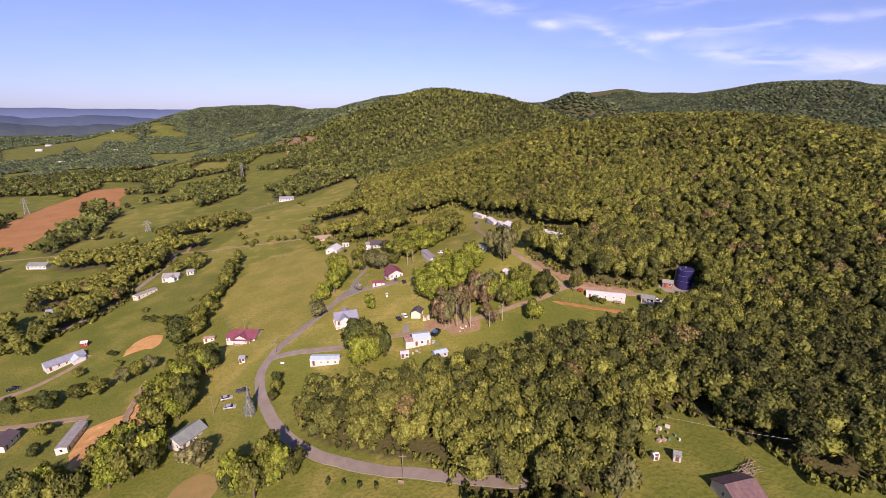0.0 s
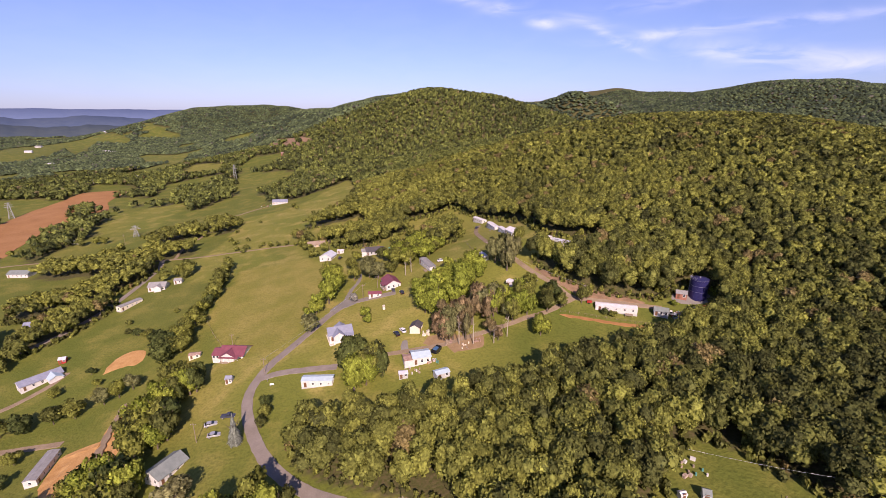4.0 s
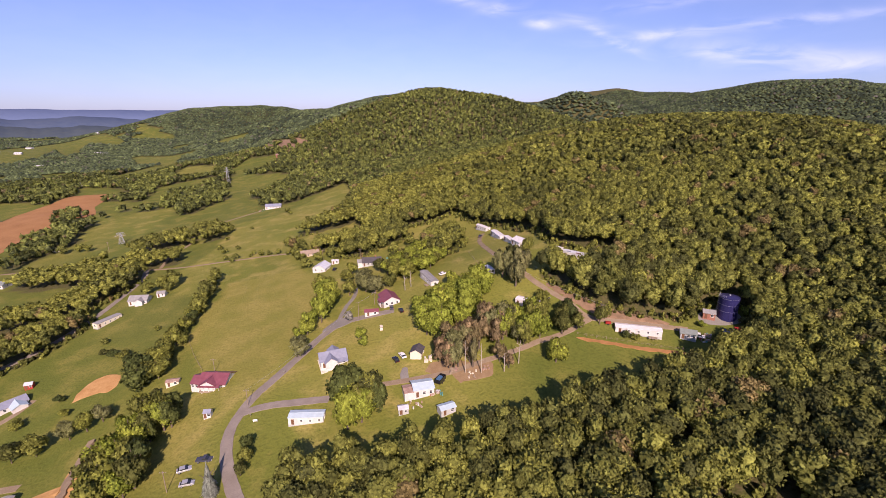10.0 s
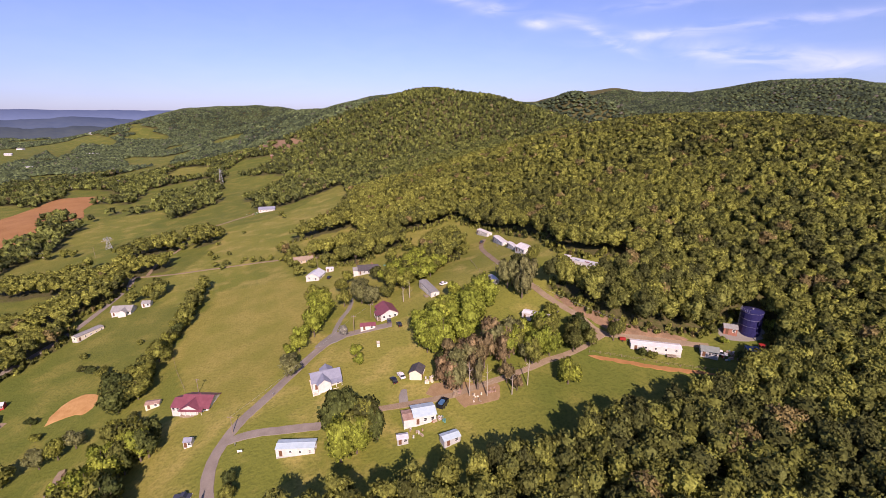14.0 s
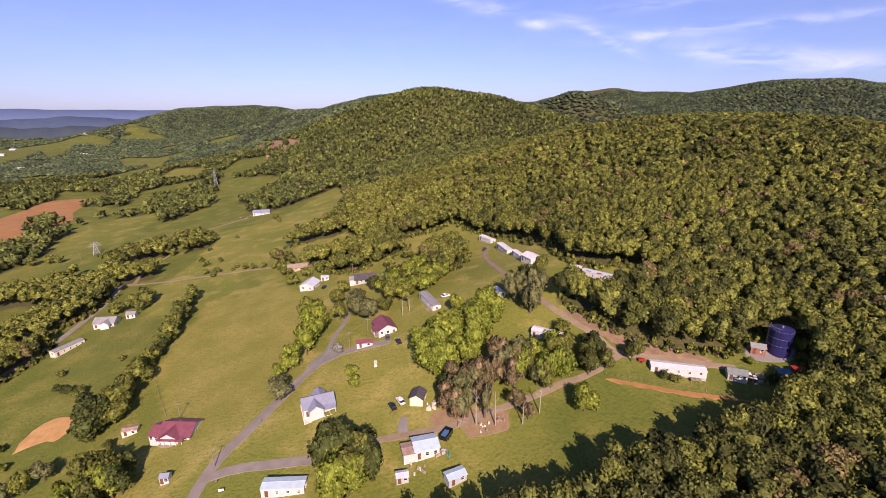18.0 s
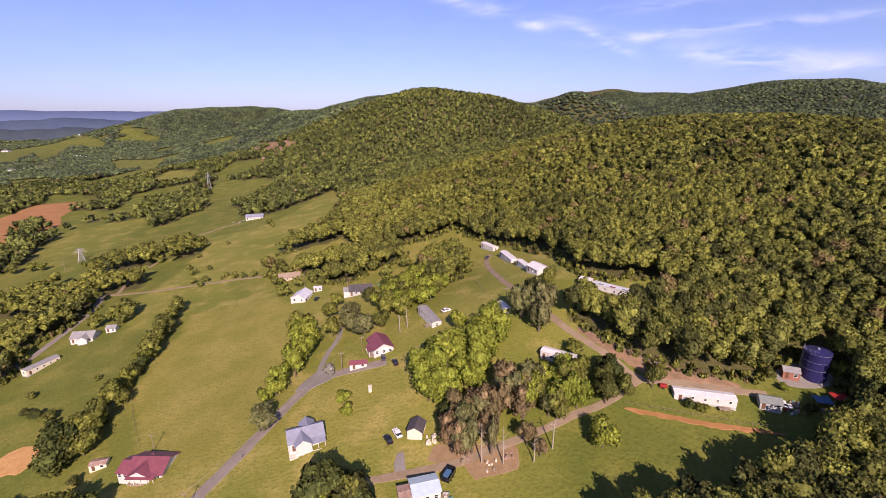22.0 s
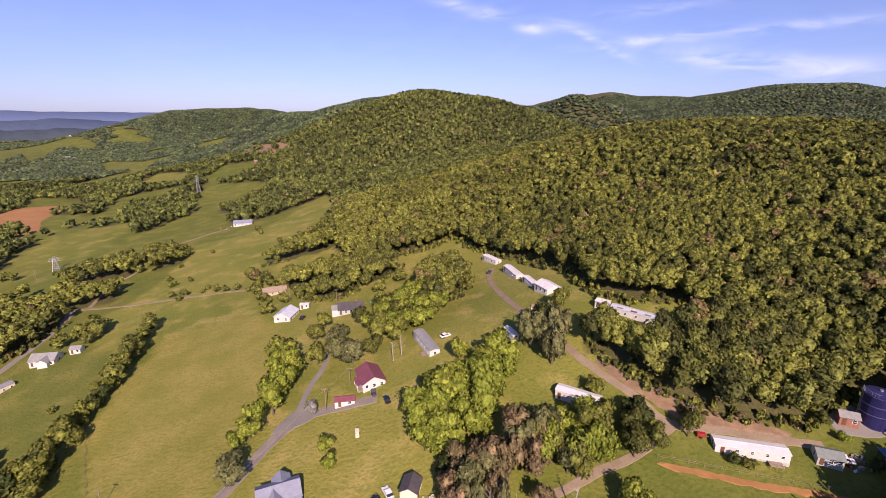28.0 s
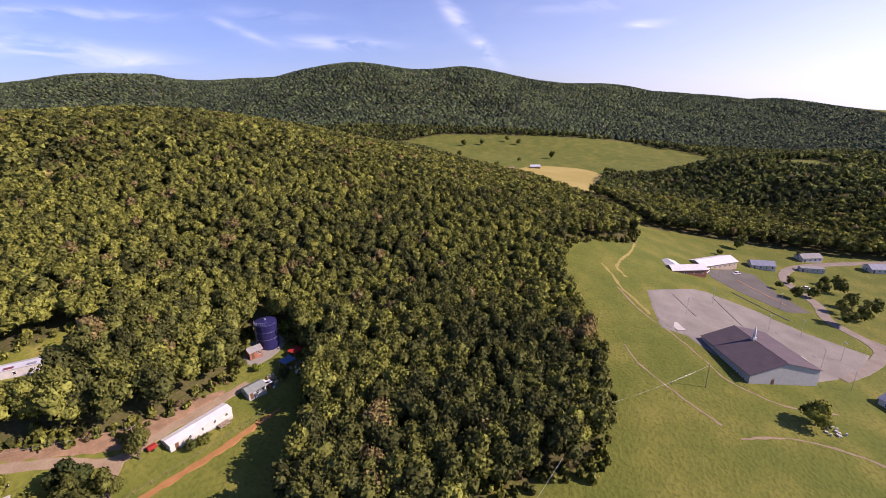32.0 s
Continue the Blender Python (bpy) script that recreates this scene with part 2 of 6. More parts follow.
def land(x, y):
    """Height of the ground at x, y (arrays or numbers)."""
    x, y = np.broadcast_arrays(np.asarray(x, float), np.asarray(y, float))
    shape = x.shape
    x, y = x.ravel(), y.ravel()
    h = np.full(x.shape, _W[-1])
    for (sx, sy, _), w in zip(SPOTS, _W):
        h += w * _phi((x - sx) ** 2 + (y - sy) ** 2)
    # far land settles to the valley floor
    far = np.clip((np.hypot(x - 50, y - 300) - 500) / 700, 0, 1)
    far = far * far * (3 - 2 * far)
    h = h * (1 - far) + far * (-45.0 - 0.006 * np.clip(-x, 0, 3000) - 0.12 * np.clip(x - 900 - 1.2 * np.clip(y + 100, 0, None), 0, None))
    for width, *pts in CRESTS:
        best = np.full(x.shape, -1e9)
        for (ax, ay, az), (bx, by, bz) in zip(pts, pts[1:]):
            dx, dy = bx - ax, by - ay
            k = np.clip(((x - ax) * dx + (y - ay) * dy) / (dx * dx + dy * dy), 0, 1)
            d2 = (x - ax - k * dx) ** 2 + (y - ay - k * dy) ** 2
            z = az + k * (bz - az)
            best = np.maximum(best, -60 + (z + 60) / (1 + d2 / width ** 2) ** 1.5)
        g = 9.0
        m = np.maximum(h, best)
        h = m + g * np.log1p(np.exp(-np.abs(h - best) / g)) * np.clip(far + 0.15, 0, 1)
    # ravines and spurs down the far slopes
    h = h + far * 7 * np.clip((h + 40) / 90, 0, 1) * np.clip((np.hypot(x, y) - 900) / 500, 0, 1) * np.sin(x / 88 + 1.7 * np.sin(y / 150)) * np.sin(y / 97 + 1.4 * np.sin(x / 120))
    # small swells
    h = h + 0.5 * np.sin(x / 23 + 1.3) * np.sin(y / 31) + far * 6 * np.sin(x / 140 + np.sin(y / 190)) * np.sin(y / 120 + 0.7)
    return h.reshape(shape)

# ---- plan: woods and open land ----
HILL_WOOD = (
    (-89, 459), (-59, 392), (-34, 393), (-9, 398), (14, 407), (17, 390), (35, 358), (43, 344), (55, 316), (60, 283), (64, 268), (86, 263), (90, 247),
    (70, 237), (50, 248), (45, 243), (57, 231), (66, 218.5), (79, 213.5), (98, 211), (107, 216), (113, 219), (121, 219.5), (127, 216), (127, 208), (124, 200), (120, 192),
    (104, 182), (86, 174), (68, 169), (47, 167), (29, 158), (4, 148), (-28, 147), (-44, 145), (-50, 141), (-49, 136), (-46, 132), (-42, 127.5), (-28, 121.5),
    (-8, 115.5), (4, 112), (6, 103), (14, 97), (40, 97), (48, 104), (56, 112), (64, 124), (76, 131), (90, 121), (97, 110),
)
HILL_WOOD_EAST = ((103, 99), (112, 97), (122, 97), (142, 97), (160, 101), (182, 106), (207, 114), (235, 118), (262, 106), (290, 78), (345, 70), (400, 122), (470, 170), (532, 246), (800, 460),
                  (915, 392), (960, 250), (1000, 40), (900, -90), (640, -70), (690, 60), (680, 85), (560, 90), (458, 102), (356, 62), (366, 18), (366, -36), (361, -88), (440, -300))
HILL_WOOD_FAR = ((900, -900), (2500, -900), (2500, 3400), (-600, 3400), (-760, 2000), (-640, 1500), (-420, 1150), (-300, 900), (-178, 704), (-121, 632), (-94, 525))


def inside(x, y, poly):
    x, y = np.asarray(x, float), np.asarray(y, float)
    odd = np.zeros(x.shape, bool)
    for (ax, ay), (bx, by) in zip(poly, poly[1:] + poly[:1]):
        cross = (ay > y) != (by > y)
        odd ^= cross & (x < ax + (y - ay) * (bx - ax) / ((by - ay) or 1e-9))
    return odd


def near_line(x, y, pts):
    """Distance from the line through pts."""
    best = np.full(np.shape(x), 1e9)
    for (ax, ay), (bx, by) in zip(pts, pts[1:]):
        dx, dy = bx - ax, by - ay
        k = np.clip(((x - ax) * dx + (y - ay) * dy) / (dx * dx + dy * dy + 1e-9), 0, 1)
        best = np.minimum(best, np.hypot(x - ax - k * dx, y - ay - k * dy))
    return best


FIELDS = (  # open land in the valley to the west
    ((-650, 590), (-660, 640), (-611, 666), (-560, 665), (-540, 615), (-522, 565), (-497, 528), (-531, 536)),
    ((-570, 761), (-564, 774), (-499, 754), (-444, 695), (-463, 685), (-521, 682)),
    ((-374, 491), (-404, 568), (-374, 603), (-342, 629), (-329, 604), (-320, 560), (-303, 488), (-314, 475), (-331, 470), (-350, 470)),
    ((-360, 435), (-366, 482), (-329, 493), (-299, 496), (-276, 478), (-254, 410), (-268, 390), (-293, 380), (-347, 380), (-364, 417)),
    ((-397, 631), (-440, 748), (-421, 786), (-377, 818), (-365, 814), (-359, 726), (-374, 711), (-401, 711), (-364, 629), (-379, 613), (-388, 567), (-402, 577)),
    ((-352, 808), (-239, 779), (-233, 742), (-237, 651), (-258, 641), (-268, 626), (-303, 681)),
    ((-374, 863), (-368, 946), (-312, 937), (-289, 880), (-301, 808), (-339, 802)),
    ((-475, 852), (-490, 944), (-421, 920), (-390, 828), (-435, 814)),
    ((-779, 1220), (-778, 1257), (-615, 1163), (-537, 991), (-636, 1013)),
    ((-1230, 1606), (-1202, 1680), (-1120, 1646), (-1000, 1549), (-971, 1474), (-1085, 1509), (-1002, 1345), (-929, 1205), (-1080, 1363), (-991, 1209), (-950, 1075), (-1013, 1058), (-1232, 1295), (-1345, 1535), (-1276, 1542)),
    ((-857, 886), (-830, 931), (-787, 882), (-729, 751)),
    ((-191, 331), (-202, 360), (-195, 381), (-198, 426), (-210, 498), (-171, 516), (-161, 538), (-137, 597), (-114, 595), (-92, 511), (-105, 452), (-123, 431), (-127, 392), (-144, 368), (-110, 324), (-106, 308), (-174, 315)),
    ((-800, 2080), (-780, 2110), (-640, 1990), (-560, 1900), (-580, 1880), (-680, 1990)),
    ((-309, 405), (-297, 444), (-278, 491), (-229, 523), (-210, 494), (-219, 422), (-248, 390), (-277, 380)),
    ((-1700, 1900), (-1600, 2300), (-1480, 2250), (-1560, 1880)),
)
OPEN_EAST = (  # pasture between the wooded slopes on the church's side
    ((740, 95), (800, 110), (880, 30), (960, -40), (900, -95), (819, -55), (702, 1), (660, 70)),
    ((584, -80), (645, -118), (648, -148), (606, -155), (545, -130), (542, -98)),
)
ORANGE_FIELD = ((-404, 396), (-470, 440), (-520, 560), (-541, 684), (-545, 713), (-486, 719), (-469, 671), (-459, 644), (-428, 598), (-436, 584), (-465, 612), (-492, 622), (-455, 565), (-416, 516), (-424, 493), (-409, 438), (-397, 412))
CLEARING = ((-383, 1020), (-382, 1115), (-341, 1069), (-281, 1018), (-262, 975), (-295, 957), (-340, 990))
PATCHES = (  # smaller woods: x, y, radius along and across, turn in degrees
    (-226, 268, 30, 12, 75), (-238, 328, 42, 16, 80), (-268, 292, 16, 14, 0), (-262, 362, 22, 10, 15), (0, 335, 13, 32, -5), (-75, 372, 26, 10, 10), (-62, 345, 14, 8, 0), (-48, 372, 22, 16, 0), (-1000, 2250, 520, 460, 0),
)


_LAT = np.random.default_rng(5).random((4, 64, 64))


def patchy(x, y, size, seed):
    """Smooth random swells from 0 to 1, about size metres across."""
    u, v = x / size + 300.0, y / size + 300.0
    i, j = np.floor(u).astype(int), np.floor(v).astype(int)
    f, h = u - i, v - j
    f, h = f * f * (3 - 2 * f), h * h * (3 - 2 * h)
    g = lambda a, b: _LAT[seed, (i + a) % 64, (j + b) % 64]
    return (g(0, 0) * (1 - f) + g(1, 0) * f) * (1 - h) + (g(0, 1) * (1 - f) + g(1, 1) * f) * h


def in_wood(x, y):
    x, y = np.asarray(x, float), np.asarray(y, float)
    w = inside(x, y, HILL_WOOD + HILL_WOOD_EAST + HILL_WOOD_FAR)
    # the valley to the west: woods between fields, broken farther off
    swell = patchy(x, y, 90, 1) + 0.6 * patchy(x, y, 38, 2)
    valley = (x < -80) & (y > 430 + 0.35 * (x + 80)) & (swell > np.where((y < 660) & (x > -430), 0.86, 0.52) + 0.28 * np.clip((y - 1500) / 700, 0, 1))
    w |= valley & ~inside(x, y, ORANGE_FIELD)
    for poly in FIELDS + OPEN_EAST:
        w &= ~inside(x, y, poly)
    w |= inside(x, y, FIELDS[13]) & (patchy(x, y, 15, 0) > 0.66)
    w &= ~inside(x, y, CLEARING) | (patchy(x, y, 11, 0) > 0.74)
    for px, py, ra, rb, deg in PATCHES:
        c, s = math.cos(radians(deg)), math.sin(radians(deg))
        w |= (((x - px) * c + (y - py) * s) / ra) ** 2 + (((y - py) * c - (x - px) * s) / rb) ** 2 < 1
    return w


def mesh_from(name, verts, faces_flat, sizes, smooth=False):
    me = bpy.data.meshes.new(name)
    me.vertices.add(len(verts))
    me.vertices.foreach_set("co", np.asarray(verts, np.float32).ravel())
    me.loops.add(len(faces_flat))
    me.loops.foreach_set("vertex_index", np.asarray(faces_flat, np.int32))
    me.polygons.add(len(sizes))
    sizes = np.asarray(sizes, np.int32)
    me.polygons.foreach_set("loop_start", np.concatenate([[0], np.cumsum(sizes)[:-1]]).astype(np.int32))
    me.polygons.foreach_set("use_smooth", np.full(len(sizes), smooth))
    me.update(calc_edges=True)
    return me


# ---- ground: one sheet to the horizon, finest round the village ----
def spaced(lo, hi, mid, count, pull):
    u = np.linspace(-1, 1, count)
    g = np.sinh(pull * u) / math.sinh(pull)
    return np.where(g < 0, mid + g * (mid - lo), mid + g * (hi - mid))


gx, gy = spaced(-4800, 4800, 0, 440, 4.4), spaced(-1500, 4850, 200, 430, 4.3)
GX, GY = np.meshgrid(gx, gy)
GZ = land(GX, GY)
idx = np.arange(GX.size).reshape(GX.shape)
quads = np.stack([idx[:-1, :-1], idx[:-1, 1:], idx[1:, 1:], idx[1:, :-1]], -1).reshape(-1, 4)
ground_me = mesh_from("ground", np.stack([GX, GY, GZ], -1).reshape(-1, 3), quads.ravel(), np.full(len(quads), 4), True)
ground = tagged(new("ground", ground_me), "rolling grass meadows and woodland floor of a hill valley", "ground", kind="structure")
wood_at = in_wood(GX, GY).astype(np.float32)
at = ground_me.attributes.new("wood", "FLOAT", "POINT")
at.data.foreach_set("value", wood_at.ravel())
HAY = ((-109, 215), (-134, 250), (-143, 325), (-96, 330), (-68, 290), (-64, 232), (-78, 196))
at = ground_me.attributes.new("hay", "FLOAT", "POINT")
at.data.foreach_set("value", inside(GX, GY, HAY).astype(np.float32).ravel())
# rich green grass in the lower plots and some fields
# Also paints light: bright round the village, dimmer on the near and outer grass.
lush_dim = np.clip((-95 - GX) / 60, 0, 1) * 0.75
lush_dim = np.maximum(lush_dim, 0.85 * np.clip((GX - 95) / 60, 0, 1))
lush_dim = np.maximum(lush_dim, 0.55 * np.clip((180 - GY) / 40, 0, 1))
lush_dim = np.maximum(lush_dim, 0.80 * np.clip((GX - 5) / 30, 0, 1) * np.clip((235 - GY) / 20, 0, 1))
for k, poly in enumerate(FIELDS):
    lush_dim = np.where(inside(GX, GY, poly), (0.75, 0.9, 0.35, 0.6, 0.8)[k % 5], lush_dim)
lush_dim = np.where(inside(GX, GY, FIELDS[11]), 0.15, lush_dim)
at = ground_me.attributes.new("lush_dim", "FLOAT", "POINT")
at.data.foreach_set("value", lush_dim.astype(np.float32).ravel())


def ground_mat():
    m = bpy.data.materials.new("meadow")
    m.use_nodes = True
    n, l = m.node_tree.nodes, m.node_tree.links
    p = n["Principled BSDF"]
    p.inputs["Roughness"].default_value, p.inputs["Specular IOR Level"].default_value = 0.9, 0.15
    co = n.new("ShaderNodeTexCoord")

    def noise_at(scale, detail=4, rot=None):
        t = n.new("ShaderNodeTexNoise")
        t.inputs["Scale"].default_value, t.inputs["Detail"].default_value = scale, detail
        if rot:
            mp = n.new("ShaderNodeMapping")
            mp.inputs["Rotation"].default_value, mp.inputs["Scale"].default_value = (0, 0, radians(rot[0])), (1, rot[1], 1)
            l.new(co.outputs["Object"], mp.inputs[0])
            l.new(mp.outputs[0], t.inputs["Vector"])
        else:
            l.new(co.outputs["Object"], t.inputs["Vector"])
        return t.outputs[0]

    def ramp(src, lo, hi):
        r = n.new("ShaderNodeMapRange")
        r.inputs["From Min"].default_value, r.inputs["From Max"].default_value = lo, hi
        l.new(src, r.inputs[0])
        return r.outputs[0]

    def mix(f, a, b):
        x = n.new("ShaderNodeMix")
        x.data_type = "RGBA"
        for sock, v in ((x.inputs[0], f), (x.inputs[6], a), (x.inputs[7], b)):
            if isinstance(v, tuple):
                sock.default_value = (*v, 1)
            elif isinstance(v, float):
                sock.default_value = v
            else:
                l.new(v, sock)
        return x.outputs[2]

    big, midn, finen = noise_at(0.018, 4), noise_at(0.07, 6), noise_at(0.9, 8)
    tuft = noise_at(0.30, 9, (63, 2.6))
    grass = mix(ramp(big, 0.40, 0.60), (0.165, 0.182, 0.032), (0.240, 0.226, 0.050))
    grass = mix(ramp(midn, 0.50, 0.66), grass, (0.320, 0.270, 0.078))
    grass = mix(ramp(tuft, 0.50, 1.25), grass, (0.140, 0.152, 0.028))
    grass = mix(ramp(finen, 0.46, 0.95), grass, (0.100, 0.116, 0.022))
    green = mix(ramp(midn, 0.38, 0.66), (0.086, 0.114, 0.020), (0.146, 0.153, 0.030))
    green = mix(ramp(finen, 0.46, 0.80), green, (0.062, 0.082, 0.015))
    lush_dim_at = n.new("ShaderNodeAttribute")
    lush_dim_at.attribute_name = "lush_dim"
    grass = mix(lush_dim_at.outputs["Fac"], grass, green)
    hay = n.new("ShaderNodeAttribute")
    hay.attribute_name = "hay"
    straw = mix(ramp(midn, 0.36, 0.66), (0.205, 0.200, 0.040), (0.285, 0.246, 0.064))
    straw = mix(ramp(tuft, 0.45, 0.90), straw, (0.180, 0.176, 0.034))
    straw = mix(ramp(finen, 0.48, 0.95), straw, (0.130, 0.132, 0.024))
    grass = mix(hay.outputs["Fac"], grass, straw)
    wood = n.new("ShaderNodeAttribute")
    wood.attribute_name = "wood"
    floor = mix(ramp(finen, 0.4, 0.65), (0.072, 0.078, 0.024), (0.115, 0.095, 0.046))
    l.new(mix(wood.outputs["Fac"], grass, floor), p.inputs["Base Color"])
    bp = n.new("ShaderNodeBump")
    bp.inputs["Strength"].default_value, bp.inputs["Distance"].default_value = 0.9, 0.4
    l.new(finen, bp.inputs["Height"])
    l.new(bp.outputs[0], p.inputs["Normal"])
    return m


ground_me.materials.append(ground_mat())

# ---- woods ----
rng = np.random.default_rng(7)
bm = bmesh.new()
bmesh.ops.create_icosphere(bm, subdivisions=1, radius=1)
ICO_V = np.array([v.co[:] for v in bm.verts])
ICO_F = np.array([[v.index for v in f.verts] for f in bm.faces])
bm.free()


def crown_shape(lobes, cards, card, seed, tall=1.0, cone=0.0, sides=4):
    """A unit crown (about 1 in radius, its foot at z = 0): uneven lobes, clothed in small bent clumps of leaves (sides: 3 or 4 corners each).
    Returns vertices, faces of 3, faces of 4 and the way that the crown's outside looks."""
    r = np.random.default_rng(seed)
    c = r.normal(size=(lobes, 3))
    c /= np.linalg.norm(c, axis=1)[:, None]
    c *= (r.uniform(0.25, 0.70, (lobes, 1)))
    c[:, 2] = c[:, 2] * 0.95 * tall + 0.85 * tall
    size = r.uniform(0.30, 0.54, lobes)
    if cone:
        k = np.clip(c[:, 2] / (1.7 * tall), 0, 1)
        c[:, :2] *= (1.15 - cone * k)[:, None]
        size *= 1.1 - 0.6 * cone * k
    verts, tris, quads, nors, n = [], [], [], [], 0
    heart = np.array([0, 0, 0.1 * tall])
    for p, s in zip(c, size):
        v = ICO_V * s * 0.78 * r.uniform(0.8, 1.2, (len(ICO_V), 1)) + p
        verts.append(v)
        nors.append((v - p) / s * 0.9 + (v - heart))
        tris.append(ICO_F + n)
        n += len(v)
    which = r.choice(lobes, cards, p=size ** 2 / (size ** 2).sum())
    d = r.normal(size=(cards, 3))
    d[:, 2] += 0.3
    d /= np.linalg.norm(d, axis=1)[:, None]
    pos = c[which] + d * (size[which] * r.uniform(0.80, 1.14, cards))[:, None]
    nor = d + r.normal(scale=0.7, size=(cards, 3))
    nor /= np.linalg.norm(nor, axis=1)[:, None]
    side = np.cross(nor, r.normal(size=(cards, 3)))
    side /= np.linalg.norm(side, axis=1)[:, None]
    up = np.cross(nor, side)
    a = card * r.uniform(0.6, 1.35, (cards, 1))
    spots = ((-0.5, -0.45, 0.18), (0.5, -0.35, 0.0), (0.45, 0.5, 0.2), (-0.4, 0.45, 0.0)) if sides == 4 else ((-0.65, -0.42, 0.15), (0.65, -0.38, 0.0), (0.05, 0.72, 0.2))
    corners = [pos + a * (side * i + up * j) * r.uniform(0.7, 1.25, (cards, 1)) - nor * a * k for i, j, k in spots]
    verts.append(np.stack(corners, 1).reshape(-1, 3))
    faces = np.arange(cards * sides).reshape(-1, sides) + n
    nors.append(np.repeat(d * 0.9 + (pos - heart), sides, 0))
    if sides == 3:
        tris.append(faces)
        faces = np.zeros((0, 4), int)
    return np.vstack(verts), np.vstack(tris), faces, np.vstack(nors)


def speck_shape(seed):
    r = np.random.default_rng(seed)
    v = np.array([(1, 0, 0.7), (-0.5, 0.87, 0.6), (-0.5, -0.87, 0.7), (0.1, 0, 1.6), (0.55, 0.9, 0.2), (-1.1, 0, 0.2), (0.5, -0.95, 0.2)]) * r.uniform(0.8, 1.25, (7, 1))
    f = np.array([(0, 1, 3), (1, 2, 3), (2, 0, 3), (0, 4, 1), (1, 5, 2), (2, 6, 0)])
    return v, f, np.zeros((0, 4), int), v - (0, 0, -0.2)


def unit(v):
    return v / np.maximum(np.linalg.norm(v, axis=1), 1e-6)[:, None]


def plant(name, label, shapes, xy, radius, height, base=0.2, category="forest", material=None, mean=0.45, tints=None):
    """Many crowns in one mesh: each gets a shape, a turn, a size and a tint."""
    r = np.random.default_rng(len(xy) + 11)
    z = land(xy[:, 0], xy[:, 1])
    # The tint drop towards +x paints dimmer light into the eastern crowns.
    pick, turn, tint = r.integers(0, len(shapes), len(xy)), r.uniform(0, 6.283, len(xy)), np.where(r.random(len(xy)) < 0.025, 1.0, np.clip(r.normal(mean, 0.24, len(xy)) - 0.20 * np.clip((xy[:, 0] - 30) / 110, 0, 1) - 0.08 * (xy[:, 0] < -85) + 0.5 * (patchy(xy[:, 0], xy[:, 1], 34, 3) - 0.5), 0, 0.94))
    if tints is not None:
        tint = tints
    V, F3, F4, T, N, n = [], [], [], [], [], 0
    for k, (sv, s3, s4, *sn) in enumerate(shapes):
        i = np.nonzero(pick == k)[0]
        if not len(i):
            continue
        c, s = np.cos(turn[i])[:, None], np.sin(turn[i])[:, None]
        x = (sv[None, :, 0] * c - sv[None, :, 1] * s) * radius[i, None] + xy[i, 0, None]
        y = (sv[None, :, 0] * s + sv[None, :, 1] * c) * radius[i, None] + xy[i, 1, None]
        top = sv[:, 2].max()
        zz = sv[None, :, 2] / top * (height[i, None] * (1 - base)) + (z[i] + height[i] * base)[:, None]
        V.append(np.stack([x, y, zz], -1).reshape(-1, 3))
        off = (np.arange(len(i)) * len(sv) + n)[:, None, None]
        F3.append((s3[None] + off).reshape(-1, 3))
        F4.append((s4[None] + off).reshape(-1, 4))
        T.append(np.repeat(tint[i], len(sv)))
        if sn:
            m = sn[0]
            N.append(np.stack([m[None, :, 0] * c - m[None, :, 1] * s, m[None, :, 0] * s + m[None, :, 1] * c, np.repeat(m[None, :, 2], len(i), 0)], -1).reshape(-1, 3))
        n += len(i) * len(sv)
    F3, F4 = np.vstack(F3), np.vstack(F4)
    me = mesh_from(name, np.vstack(V), np.concatenate([F3.ravel(), F4.ravel()]), np.r_[np.full(len(F3), 3), np.full(len(F4), 4)])
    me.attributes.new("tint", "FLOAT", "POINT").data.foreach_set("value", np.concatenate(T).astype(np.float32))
    if N:
        me.attributes.new("outward", "FLOAT_VECTOR", "POINT").data.foreach_set("vector", unit(np.vstack(N)).astype(np.float32).ravel())
    me.materials.append(material or M_LEAF)
    return tagged(new(name, me), label, category, kind="stuff")


def scatter(lo, hi, step, keep, seed):
    r = np.random.default_rng(seed)
    x, y = np.meshgrid(np.arange(lo[0], hi[0], step), np.arange(lo[1], hi[1], step))
    x, y = x.ravel() + r.uniform(-0.42, 0.42, x.size) * step, y.ravel() + r.uniform(-0.42, 0.42, y.size) * step
    k = keep(x, y)
    return np.stack([x[k], y[k]], -1)


def far_from_flight(x, y):
    """Distance in plan from the middle of the village's airspace."""
    return near_line(x, y, [(0, 0), (0, 110)])


def _sight_grid(step=24.0, lift=14.0):
    """Which land can be seen from high above the village, on a coarse grid."""
    x, y = np.meshgrid(np.arange(-2100, 2520, step), np.arange(-1300, 2820, step))
    ok = np.zeros(x.shape, bool)
    z = land(x, y) + lift
    for ex, ey, ez in ((0, 20, 84), (0, 108, 85)):
        free = np.ones(x.shape, bool)
        for k in np.linspace(0.15, 0.97, 22):
            free &= land(ex + (x - ex) * k, ey + (y - ey) * k) + 5 < ez + (z - ez) * k
        ok |= free
    wide = ok.copy()
    for a in (-1, 0, 1):
        for b in (-1, 0, 1):
            wide |= np.roll(ok, (a, b), (0, 1))
    return wide


SIGHT = _sight_grid()


def in_sight(x, y):
    """Whether the land at x, y can be seen from high above the village."""
    i, j = np.rint((y + 1300) / 24).astype(int), np.rint((x + 2100) / 24).astype(int)
    return SIGHT[np.clip(i, 0, SIGHT.shape[0] - 1), np.clip(j, 0, SIGHT.shape[1] - 1)]


